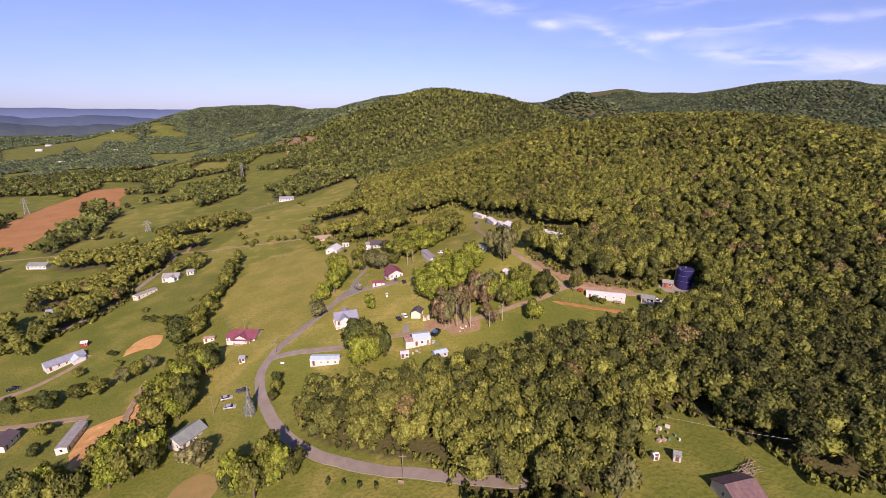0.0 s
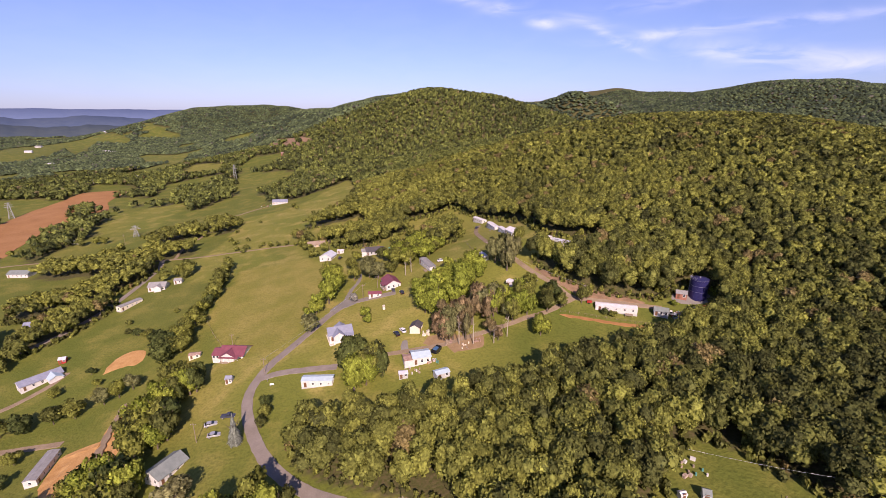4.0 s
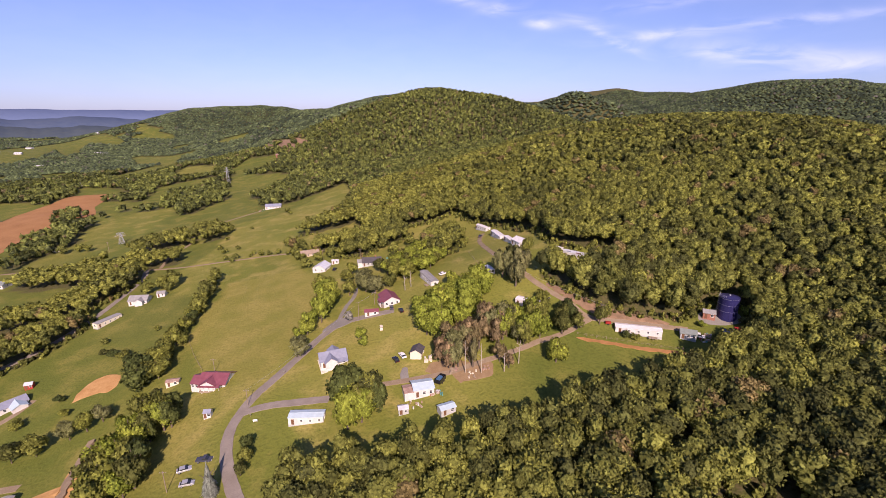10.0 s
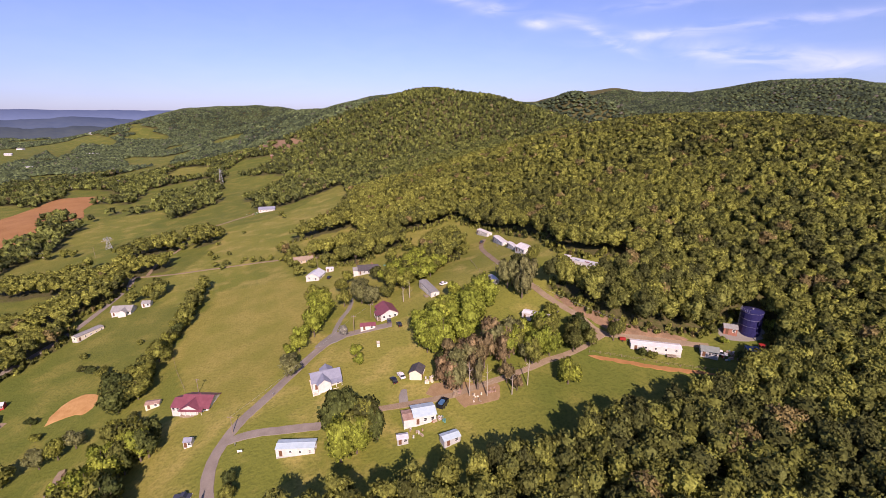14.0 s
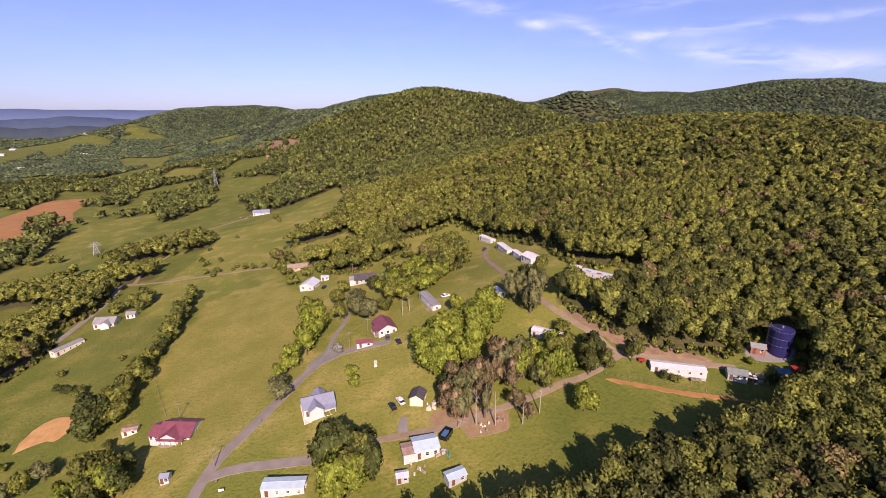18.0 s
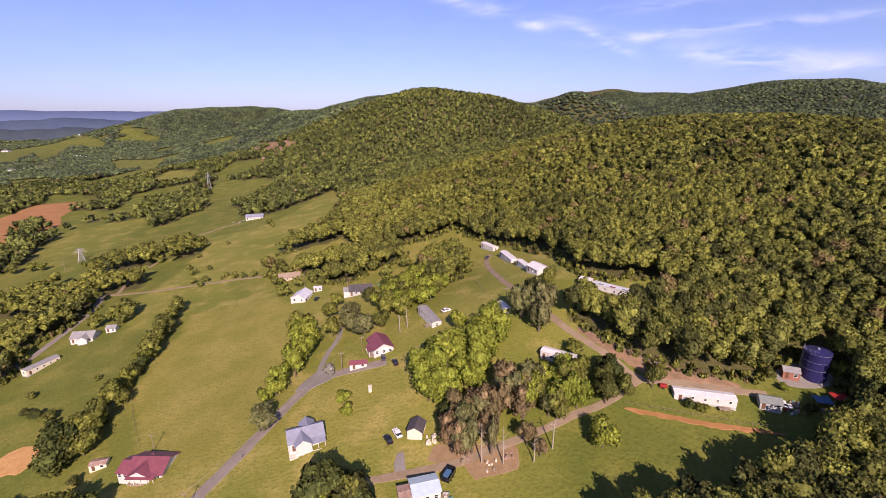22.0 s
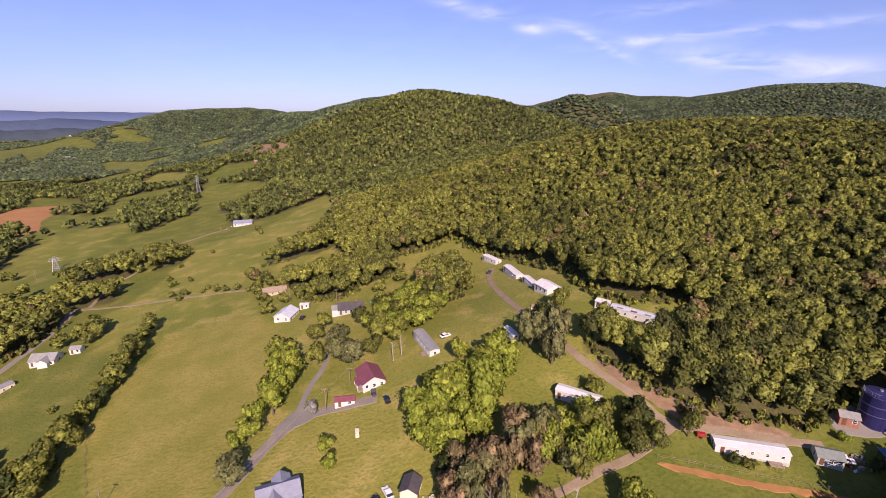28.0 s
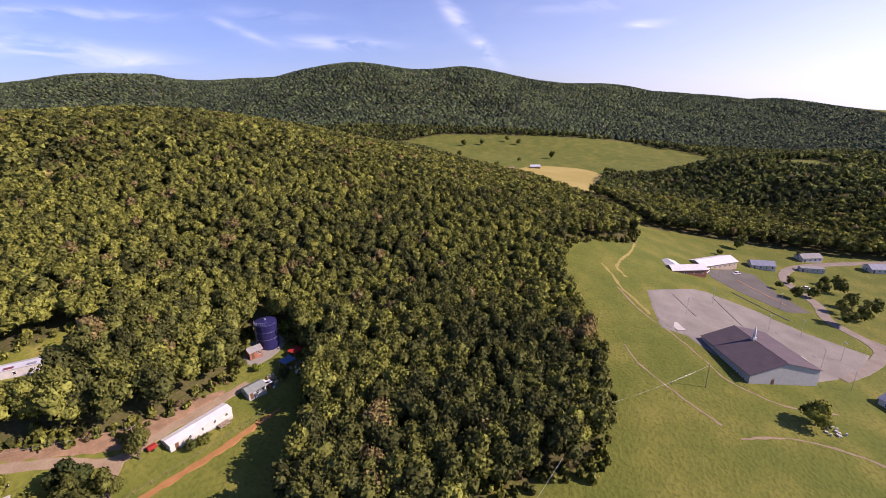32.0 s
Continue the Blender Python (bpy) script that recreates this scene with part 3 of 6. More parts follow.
NEAR_SHAPES = [crown_shape(13, 800, 0.135, 100 + k, 1.25) for k in range(7)]
MID_SHAPES = [crown_shape(6, 250, 0.24, 200 + k, 1.0, sides=3) for k in range(8)]
BACK_SHAPES = [crown_shape(4, 64, 0.42, 250 + k, 1.0, sides=3) for k in range(8)]
DOTS = [crown_shape(1, 18, 0.62, 400 + k, 0.9, sides=3) for k in range(8)]


def sized(xy, seed, lo=2.9, hi=4.8, foot=5.4):
    """Crown radii and heights for a stand of trees."""
    r = np.random.default_rng(seed)
    rad = lo + (hi - lo) * r.beta(1.6, 2.4, len(xy))
    return rad * 1.22, (rad * 0.5 + 1.9) * r.uniform(1.5, 1.9, len(xy)) + foot


band = lambda a, b: (lambda x, y: in_wood(x, y) & (far_from_flight(x, y) >= a) & (far_from_flight(x, y) < b))
# Tint means rise up the hill: distance haze is put into the leaf colour.
pts = scatter((-300, 60), (260, 330), 5.4, band(0, 165), 1)
rad, hgt = sized(pts, 2, 3.2, 5.2, 9.5)
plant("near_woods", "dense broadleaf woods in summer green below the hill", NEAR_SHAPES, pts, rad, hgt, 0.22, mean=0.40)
pts = scatter((-520, -200), (640, 720), 4.8, lambda x, y: band(165, 290)(x, y) & in_sight(x, y), 3)
rad, hgt = sized(pts, 4)
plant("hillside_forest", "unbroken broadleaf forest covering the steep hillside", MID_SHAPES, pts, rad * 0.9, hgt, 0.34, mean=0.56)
pts = scatter((-520, -200), (640, 720), 5.0, lambda x, y: band(290, 460)(x, y) & in_sight(x, y), 13)
rad, hgt = sized(pts, 14)
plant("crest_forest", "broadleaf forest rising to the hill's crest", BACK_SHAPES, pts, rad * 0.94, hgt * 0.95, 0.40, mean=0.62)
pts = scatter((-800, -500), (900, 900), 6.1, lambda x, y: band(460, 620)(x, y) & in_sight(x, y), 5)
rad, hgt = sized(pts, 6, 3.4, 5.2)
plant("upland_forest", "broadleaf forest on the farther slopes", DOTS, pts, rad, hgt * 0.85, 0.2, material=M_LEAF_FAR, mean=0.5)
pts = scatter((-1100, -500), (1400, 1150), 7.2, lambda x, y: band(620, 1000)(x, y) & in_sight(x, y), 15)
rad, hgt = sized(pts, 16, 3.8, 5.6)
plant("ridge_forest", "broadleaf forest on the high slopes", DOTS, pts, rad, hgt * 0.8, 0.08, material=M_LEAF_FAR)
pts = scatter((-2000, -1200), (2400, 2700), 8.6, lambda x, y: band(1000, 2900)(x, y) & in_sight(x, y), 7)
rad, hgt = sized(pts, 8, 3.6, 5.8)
plant("far_forest", "forest on the distant mountain ridges, tinted with haze", [speck_shape(700 + k) for k in range(6)], pts, rad, hgt * 0.55, 0.05, material=M_LEAF_HAZED)


def wood_edge(x, y):
    """Within a few metres of where wood meets open land, near the village."""
    k = in_wood(x, y)
    e = np.zeros(x.shape, bool)
    for dx, dy in ((3.5, 0), (-3.5, 0), (0, 3.5), (0, -3.5)):
        e |= in_wood(x + dx, y + dy) != k
    return e & (far_from_flight(x, y) < 330) & (near_line(x, y, [(-8, 111), (-32, 118), (-55, 133), (-73, 159)]) > 4.5) & (near_line(x, y, [(100, 205.5), (61, 213), (48, 231), (34, 262)]) > 3.2)


SCRUB = [crown_shape(2, 36, 0.5, 600 + k, 0.7) for k in range(4)]
pts = scatter((-300, 60), (330, 420), 3.0, wood_edge, 21)
r = np.random.default_rng(22)
rad = r.uniform(1.1, 2.3, len(pts))
plant("edge_scrub", "tangled green scrub along the edge of the woods", SCRUB, pts, rad, rad * r.uniform(1.2, 1.9, len(pts)), 0.0, "shrubs")

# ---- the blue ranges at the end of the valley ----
# Haze is mixed into these base colours, bluer and paler with each farther range.
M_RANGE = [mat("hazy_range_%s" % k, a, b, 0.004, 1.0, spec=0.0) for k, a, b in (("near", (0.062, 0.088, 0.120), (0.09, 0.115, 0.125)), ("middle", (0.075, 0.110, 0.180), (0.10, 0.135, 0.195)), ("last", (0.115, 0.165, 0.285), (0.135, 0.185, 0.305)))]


def mountain_range(label, dist, az0, az1, base, top, rough, seed, material):
    """A long ridge with slopes on both sides, dist metres out between two bearings (degrees clockwise from +y)."""
    V, n = [], 160
    for i in range(n):
        k = i / (n - 1)
        a = radians(az0 + (az1 - az0) * k)
        h = top * (0.55 + 0.45 * math.sin(math.pi * min(1, k * 1.15 + 0.05)) ** 0.6) + rough * noise.fractal(Vector((k * 7, seed, 0)), 1.0, 2.0, 5)
        for d, z in ((-420, base), (-200, base + (h - base) * 0.45), (0, h), (200, base)):
            V.append((math.sin(a) * (dist + d), math.cos(a) * (dist + d), z))
    F = [(4 * i + j, 4 * i + j + 4, 4 * i + j + 5, 4 * i + j + 1) for i in range(n - 1) for j in range(3)]
    me = mesh_from("backdrop", V, np.array(F).ravel(), np.full(len(F), 4), True)
    me.materials.append(material)
    return tagged(new("backdrop_range", me), label, "mountains", kind="structure")


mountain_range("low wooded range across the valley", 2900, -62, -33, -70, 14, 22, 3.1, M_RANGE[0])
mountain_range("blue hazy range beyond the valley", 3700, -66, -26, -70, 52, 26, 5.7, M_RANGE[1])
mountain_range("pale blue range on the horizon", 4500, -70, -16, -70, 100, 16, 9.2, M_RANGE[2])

# ---- materials of the built things ----
M_WHITE = mat("white_siding", (0.50, 0.49, 0.47), (0.62, 0.61, 0.59), 0.8, 0.6)
M_CREAM = mat("cream_boards", (0.62, 0.56, 0.44), (0.72, 0.66, 0.54), 0.9, 0.7)
M_GREYWALL = mat("grey_siding", (0.36, 0.38, 0.38), (0.44, 0.46, 0.46), 0.8, 0.65)
M_BRICK = mat("red_brick", (0.26, 0.11, 0.075), (0.36, 0.17, 0.12), 3.0, 0.85, 0.3)
M_TAN = mat("tan_siding", (0.44, 0.36, 0.26), (0.52, 0.44, 0.33), 0.9, 0.75)
M_REDROOF = mat("red_metal_roof", (0.170, 0.052, 0.070), (0.235, 0.078, 0.098), 0.6, 0.45, 0.15)
M_BLUEROOF = mat("slate_blue_roof", (0.19, 0.21, 0.27), (0.27, 0.29, 0.36), 0.7, 0.6, 0.2)
M_GREYROOF = mat("grey_shingle_roof", (0.20, 0.20, 0.20), (0.30, 0.30, 0.29), 0.8, 0.8, 0.3)
M_DARKROOF = mat("dark_shingle_roof", (0.055, 0.052, 0.058), (0.10, 0.09, 0.095), 0.8, 0.85, 0.3)
M_PURPLEROOF = mat("dark_plum_roof", (0.085, 0.065, 0.075), (0.115, 0.09, 0.10), 0.25, 0.75, 0.3)
M_PLUMRUST = mat("rusted_plum_roof", (0.085, 0.060, 0.075), (0.19, 0.115, 0.10), 0.9, 0.75, 0.3)
M_LOT = mat("dark_asphalt", (0.085, 0.080, 0.072), (0.130, 0.122, 0.110), 0.12, 0.9, 0.3, fine=14)
M_MOWN = mat("mown_stripe", (0.235, 0.205, 0.055), (0.30, 0.255, 0.085), 0.4, 0.95, 0.2, fine=9)
M_GREENROOF = mat("grey_green_roof", (0.15, 0.18, 0.17), (0.23, 0.26, 0.245), 0.7, 0.65, 0.2)
M_TIN = mat("tin_roof", (0.55, 0.57, 0.60), (0.72, 0.74, 0.77), 0.5, 0.4, 0.1, metal=0.25)
M_WHITEROOF = mat("white_coated_roof", (0.56, 0.55, 0.54), (0.70, 0.69, 0.69), 0.5, 0.5)
M_PALEBLUE = mat("pale_blue_roof", (0.36, 0.48, 0.54), (0.48, 0.60, 0.66), 0.6, 0.5)
M_TANROOF = mat("tan_shingle_roof", (0.27, 0.20, 0.145), (0.37, 0.29, 0.22), 1.0, 0.8, 0.3)
M_RUST = mat("rusty_sheet", (0.25, 0.15, 0.11), (0.42, 0.30, 0.25), 1.0, 0.75, 0.2)
M_TRIM = mat("white_trim", (0.75, 0.75, 0.73), (0.82, 0.82, 0.80), 1.0, 0.6)
M_GLASS = mat("dark_window_glass", (0.018, 0.022, 0.028), (0.035, 0.04, 0.048), 1.0, 0.08, spec=0.6)
M_DOOR = mat("brown_door", (0.12, 0.06, 0.035), (0.18, 0.09, 0.05), 2.0, 0.6)
M_WOOD = mat("weathered_wood", (0.22, 0.17, 0.12), (0.34, 0.28, 0.21), 2.0, 0.85, 0.3)
M_CONC = mat("concrete", (0.42, 0.40, 0.37), (0.54, 0.52, 0.48), 0.8, 0.85, 0.2)
M_ASPHALT = mat("worn_asphalt", (0.195, 0.168, 0.140), (0.275, 0.240, 0.205), 0.25, 0.95, 0.3, fine=12, spec=0.05)
M_GRAVEL = mat("pale_gravel", (0.180, 0.168, 0.150), (0.262, 0.246, 0.220), 0.12, 0.95, 0.4, fine=20, spec=0.05)
M_DIRT = mat("orange_clay", (0.38, 0.195, 0.065), (0.52, 0.31, 0.125), 0.3, 0.95, 0.4, fine=8)
M_TILLED = mat("tilled_red_clay", (0.27, 0.130, 0.046), (0.36, 0.185, 0.072), 0.05, 0.95, 0.4, fine=10)
M_WORN = mat("worn_turf", (0.215, 0.175, 0.058), (0.290, 0.195, 0.085), 0.25, 0.95, 0.3, fine=8, spec=0.05)
M_REDSOIL = mat("red_yard_soil", (0.225, 0.148, 0.080), (0.305, 0.215, 0.122), 0.35, 0.95, 0.3, fine=7, spec=0.05)
M_TRACK = mat("dirt_track", (0.215, 0.162, 0.108), (0.300, 0.235, 0.162), 0.3, 0.95, 0.3, fine=8, spec=0.05)
M_SCREE = mat("brown_brush_bank", (0.170, 0.112, 0.066), (0.300, 0.190, 0.115), 0.4, 0.95, 0.6, fine=6)
M_HAYFIELD = mat("mown_hay", (0.30, 0.245, 0.065), (0.38, 0.31, 0.10), 0.03, 0.95, 0.2, fine=15)
M_TANK = mat("dark_blue_tank", (0.020, 0.019, 0.080), (0.030, 0.030, 0.110), 0.5, 0.35)
M_STEEL = mat("galvanised_steel", (0.40, 0.42, 0.45), (0.52, 0.54, 0.57), 2.0, 0.4, metal=0.6)
M_TYRE = mat("tyre_rubber", (0.02, 0.02, 0.02), (0.035, 0.035, 0.035), 4.0, 0.9)
M_BLACK = mat("black_car_paint", (0.012, 0.013, 0.016), (0.02, 0.021, 0.026), 1.0, 0.2, spec=0.6)
M_SILVER = mat("silver_car_paint", (0.45, 0.46, 0.48), (0.52, 0.53, 0.55), 1.0, 0.3, metal=0.4)
M_NAVY = mat("navy_car_paint", (0.045, 0.050, 0.070), (0.065, 0.070, 0.090), 1.0, 0.25, spec=0.6)
M_CARWHITE = mat("white_car_paint", (0.72, 0.72, 0.72), (0.8, 0.8, 0.8), 1.0, 0.3)
M_REDPAINT = mat("red_paint", (0.30, 0.026, 0.022), (0.38, 0.042, 0.034), 1.0, 0.5)
M_BLUEPAINT = mat("blue_tarp", (0.045, 0.12, 0.24), (0.07, 0.17, 0.30), 1.0, 0.5)
M_TEAL = mat("teal_paint", (0.06, 0.22, 0.20), (0.10, 0.30, 0.27), 1.0, 0.5)
M_JUNK = mat("mixed_scrap", (0.25, 0.17, 0.12), (0.50, 0.42, 0.36), 1.5, 0.8, 0.3)
M_POLE = mat("pole_wood", (0.20, 0.155, 0.115), (0.28, 0.22, 0.17), 2.0, 0.9)


def part(name, bm, material, parent, label=""):
    """Links a bmesh as one mesh object under a thing or a part."""
    me = bpy.data.meshes.new(name)
    bm.to_mesh(me)
    bm.free()
    me.materials.append(material)
    ob = new(name, me)
    ob.parent = parent
    return tagged(ob, label)


def box(bm, cx, cy, cz, sx, sy, sz, turn=0.0):
    """A block with its centre at cx, cy and its foot at cz."""
    m = Matrix.Translation((cx, cy, cz + sz / 2)) @ Matrix.Rotation(turn, 4, "Z") @ Matrix.Diagonal((sx, sy, sz, 1))
    return bmesh.ops.create_cube(bm, size=1, matrix=m)["verts"]


def tube(bm, a, b, r, r2=None, seg=8):
    a, b = Vector(a), Vector(b)
    m = Matrix.Translation((a + b) / 2) @ (b - a).to_track_quat("Z", "Y").to_matrix().to_4x4()
    return bmesh.ops.create_cone(bm, cap_ends=True, segments=seg, radius1=r, radius2=r if r2 is None else r2, depth=(b - a).length, matrix=m)["verts"]


def prism(bm, outline, axis_from, axis_to, along="y"):
    """The outline (pairs) swept along an axis; along y: pairs are x, z; along x: pairs are y, z."""
    put = (lambda p, k: (p[0], k, p[1])) if along == "y" else (lambda p, k: (k, p[0], p[1]))
    a = [bm.verts.new(put(p, axis_from)) for p in outline]
    b = [bm.verts.new(put(p, axis_to)) for p in outline]
    bm.faces.new(a)
    bm.faces.new(b[::-1])
    for i in range(len(a)):
        j = (i + 1) % len(a)
        bm.faces.new((a[j], a[i], b[i], b[j]))
    bmesh.ops.recalc_face_normals(bm, faces=bm.faces[:])


def ground_z(x, y):
    return float(land(x, y))


def thing(name, label, category, x, y, yaw=0.0, z=None, group=""):
    """An Empty at the base of a thing that stands on the ground."""
    ob = new(name)
    ob.empty_display_size = 0.3
    ob.matrix_world = pose(x, y, ground_z(x, y) if z is None else z, 0, 0, yaw)
    return tagged(ob, label, category, group)


def window(parent, x, y, z, face, w=0.95, h=1.2):
    """A window in a wall; face: degrees that its outside looks to."""
    bm = bmesh.new()
    for cx, cz, sx, sz in ((0, -0.06, w + 0.16, 0.08), (0, h, w + 0.16, 0.08), (-w / 2 - 0.04, 0, 0.08, h), (w / 2 + 0.04, 0, 0.08, h), (0, h / 2 - 0.025, w, 0.05)):
        box(bm, cx, -0.03, cz, sx, 0.09, sz)
    win = part("window", bm, M_TRIM, parent)
    win.matrix_basis = pose(x, y, z, 0, 0, face + 90)
    bm = bmesh.new()
    box(bm, 0, -0.012, 0.0, w, 0.03, h)
    part("pane", bm, M_GLASS, win)
    return win


def door(parent, x, y, z, face, w=0.95, h=2.05, material=None):
    bm = bmesh.new()
    box(bm, 0, -0.02, 0, w, 0.08, h)
    d = part("door", bm, material or M_DOOR, parent)
    d.matrix_basis = pose(x, y, z, 0, 0, face + 90)
    bm = bmesh.new()
    box(bm, w * 0.36, -0.08, h * 0.47, 0.12, 0.06, 0.05)
    part("handle", bm, M_STEEL, d)
    return d


def roof_gable(parent, L, W, z, rise, over, material, cx=0.0, cy=0.0, turn=0.0, thick=0.16, label=""):
    """Two slopes with their ridge along x, and a ridge cap."""
    bm = bmesh.new()
    e, r = W / 2 + over, rise
    drop = over * rise / (W / 2)
    prism(bm, [(-e, z - drop), (0, z + r), (e, z - drop), (e, z - drop + thick), (0, z + r + thick), (-e, z - drop + thick)], -L / 2 - over, L / 2 + over, "x")
    ob = part("roof", bm, material, parent, label)
    ob.matrix_basis = pose(cx, cy, 0, 0, 0, turn)
    bm = bmesh.new()
    prism(bm, [(-0.18, z + r + thick - 0.04), (0, z + r + thick + 0.05), (0.18, z + r + thick - 0.04)], -L / 2 - over - 0.02, L / 2 + over + 0.02, "x")
    part("ridge_cap", bm, material, ob)
    return ob


def wall_block(parent, L, W, h, rise, material, cx=0.0, cy=0.0, turn=0.0, name="wall", foot=-1.6):
    """Walls with gable ends, reaching into the slope below."""
    bm = bmesh.new()
    prism(bm, [(-W / 2, foot), (W / 2, foot), (W / 2, h), (0, h + rise - 0.02), (-W / 2, h)], -L / 2, L / 2, "x")
    ob = part(name, bm, material, parent)
    ob.matrix_basis = pose(cx, cy, 0, 0, 0, turn)
    return ob


def house(label, x, y, yaw, L, W, h=2.7, rise=1.6, over=0.4, wall=None, roof=None, name="house", category="house",
          front=2, back=2, sides=1, doors=1, chimney=None, porch=None, group=""):
    """A gabled building, long side along its x; its front looks to -y."""
    wall, roof = wall or M_WHITE, roof or M_GREYROOF
    c, s = math.cos(radians(yaw)), math.sin(radians(yaw))
    zs = [ground_z(x + i * L / 2 * c - j * W / 2 * s, y + i * L / 2 * s + j * W / 2 * c) for i in (-1, 1) for j in (-1, 1)]
    t = thing(name, label, category, x, y, yaw, max(zs) * 0.35 + min(zs) * 0.65 + 0.15, group)
    wall_block(t, L, W, h, rise, wall)
    roof_gable(t, L, W, h, rise, over, roof)
    n = front + doors
    for k in range(n):
        px = -L / 2 + L * (k + 0.5) / n
        if k < doors and n > 1 or front == 0:
            door(t, px, -W / 2, 0.05, 270)
        else:
            window(t, px, -W / 2, 1.05 if name == "mobile_home" else 0.95, 270, *((0.75, 0.85) if name == "mobile_home" else ()))
    for k in range(back):
        window(t, -L / 2 + L * (k + 0.5) / back, W / 2, 0.95, 90)
    for k in range(sides):
        py = -W / 2 + W * (k + 0.5) / sides
        window(t, L / 2, py, 0.95, 0)
        window(t, -L / 2, py, 0.95, 180)
    if chimney:
        bm = bmesh.new()
        box(bm, chimney[0], chimney[1], h, 0.7, 0.7, rise + 0.9)
        part("chimney", bm, M_BRICK, t)
    if porch:
        px, pl, pd = porch
        bm = bmesh.new()
        box(bm, px, -W / 2 - pd / 2, -0.5, pl, pd, 0.55)
        part("porch_floor", bm, M_WOOD, t)
        bm = bmesh.new()
        prism(bm, [(-W / 2 - pd - 0.25, h - 0.55), (-W / 2 + 0.0, h + 0.05), (-W / 2 + 0.0, h + 0.17), (-W / 2 - pd - 0.25, h - 0.43)], px - pl / 2 - 0.2, px + pl / 2 + 0.2, "x")
        part("porch_roof", bm, roof, t)
        k = max(2, int(pl / 2.0) + 1)
        for i in range(k):
            bm = bmesh.new()
            box(bm, px - pl / 2 + 0.1 + (pl - 0.2) * i / (k - 1), -W / 2 - pd + 0.1, 0.05, 0.13, 0.13, h - 0.6)
            part("post", bm, M_TRIM, t)
    return t


def mobile_home(label, x, y, yaw, L=18.0, W=4.2, wall=None, roof=None, h=2.7, windows=4, deck=True, skirt=None, group=""):
    t = house(label, x, y, yaw, L, W, h, 0.42, 0.12, wall or M_WHITE, roof or M_WHITEROOF, "mobile_home", "mobile home", windows, windows - 1, 1, 1, group=group)
    bm = bmesh.new()
    box(bm, 0, 0, -0.75, L + 0.06, W + 0.06, 0.72)
    part("skirting", bm, skirt or M_GREYWALL, t)
    if deck:
        px = L * 0.30
        bm = bmesh.new()
        box(bm, px, -W / 2 - 1.1, -0.12, 3.2, 2.1, 0.14)
        dk = part("deck", bm, M_WOOD, t)
        for i in (-1.5, 0, 1.5):
            bm = bmesh.new()
            box(bm, px + i, -W / 2 - 2.05, -0.9, 0.1, 0.1, 1.8)
            part("post", bm, M_WOOD, dk)
        bm = bmesh.new()
        box(bm, px, -W / 2 - 2.05, 0.85, 3.2, 0.06, 0.1)
        part("rail", bm, M_WOOD, dk)
    return t


def car(label, x, y, yaw, paint, kind="car", group=""):
    """A car along its x: body, cabin, wheels and lamps."""
    big = kind in ("van", "pickup")
    t = thing(kind, label, kind, x, y, yaw, ground_z(x, y) + 0.12, group)
    L, W = (5.2, 1.95) if big else (4.5, 1.8)
    bm = bmesh.new()
    prism(bm, [(-L / 2, 0.35), (-L / 2 + 0.1, 0.92), (-L * 0.28, 0.98), (L * 0.2, 0.98), (L / 2 - 0.15, 0.82), (L / 2, 0.6), (L / 2 - 0.05, 0.32)], -W / 2, W / 2, "y")
    bmesh.ops.bevel(bm, geom=bm.edges[:], offset=0.07, segments=2, affect="EDGES", clamp_overlap=True)
    body = part("body", bm, paint, t)
    if kind == "van":
        prof, roof = [(-L / 2 + 0.1, 0.95), (-L / 2 + 0.15, 1.95), (L * 0.18, 1.95), (L * 0.33, 0.95)], 1.95
    elif kind == "pickup":
        prof, roof = [(-L * 0.06, 0.95), (-L * 0.04, 1.65), (L * 0.14, 1.65), (L * 0.27, 0.95)], 1.65
    else:
        prof, roof = [(-L * 0.40, 0.95), (-L * 0.27, 1.42), (L * 0.08, 1.44), (L * 0.26, 0.95)], 1.44
    bm = bmesh.new()
    prism(bm, prof, -W / 2 + 0.1, W / 2 - 0.1, "y")
    part("windows", bm, M_GLASS, t)
    bm = bmesh.new()
    x0, x1 = prof[1][0], prof[2][0]
    box(bm, (x0 + x1) / 2, 0, roof - 0.03, x1 - x0 + 0.06, W - 0.14, 0.07)
    part("roof", bm, paint, t)
    for i in (-0.31, 0.31):
        for j in (-1, 1):
            bm = bmesh.new()
            tube(bm, (L * i, j * (W / 2 - 0.22), 0.2), (L * i, j * (W / 2 + 0.01), 0.2), 0.33, seg=14)
            wh = part("wheel", bm, M_TYRE, t)
            bm = bmesh.new()
            tube(bm, (L * i, j * (W / 2 + 0.0), 0.2), (L * i, j * (W / 2 + 0.03), 0.2), 0.2, seg=10)
            part("rim", bm, M_STEEL, wh)
    for j in (-1, 1):
        for k, m in ((L / 2 - 0.03, M_TRIM), (-L / 2 + 0.02, M_REDPAINT)):
            bm = bmesh.new()
            box(bm, k, j * W * 0.36, 0.6, 0.08, 0.32, 0.16)
            part("headlight" if k > 0 else "tail_light", bm, m, t)
    return t


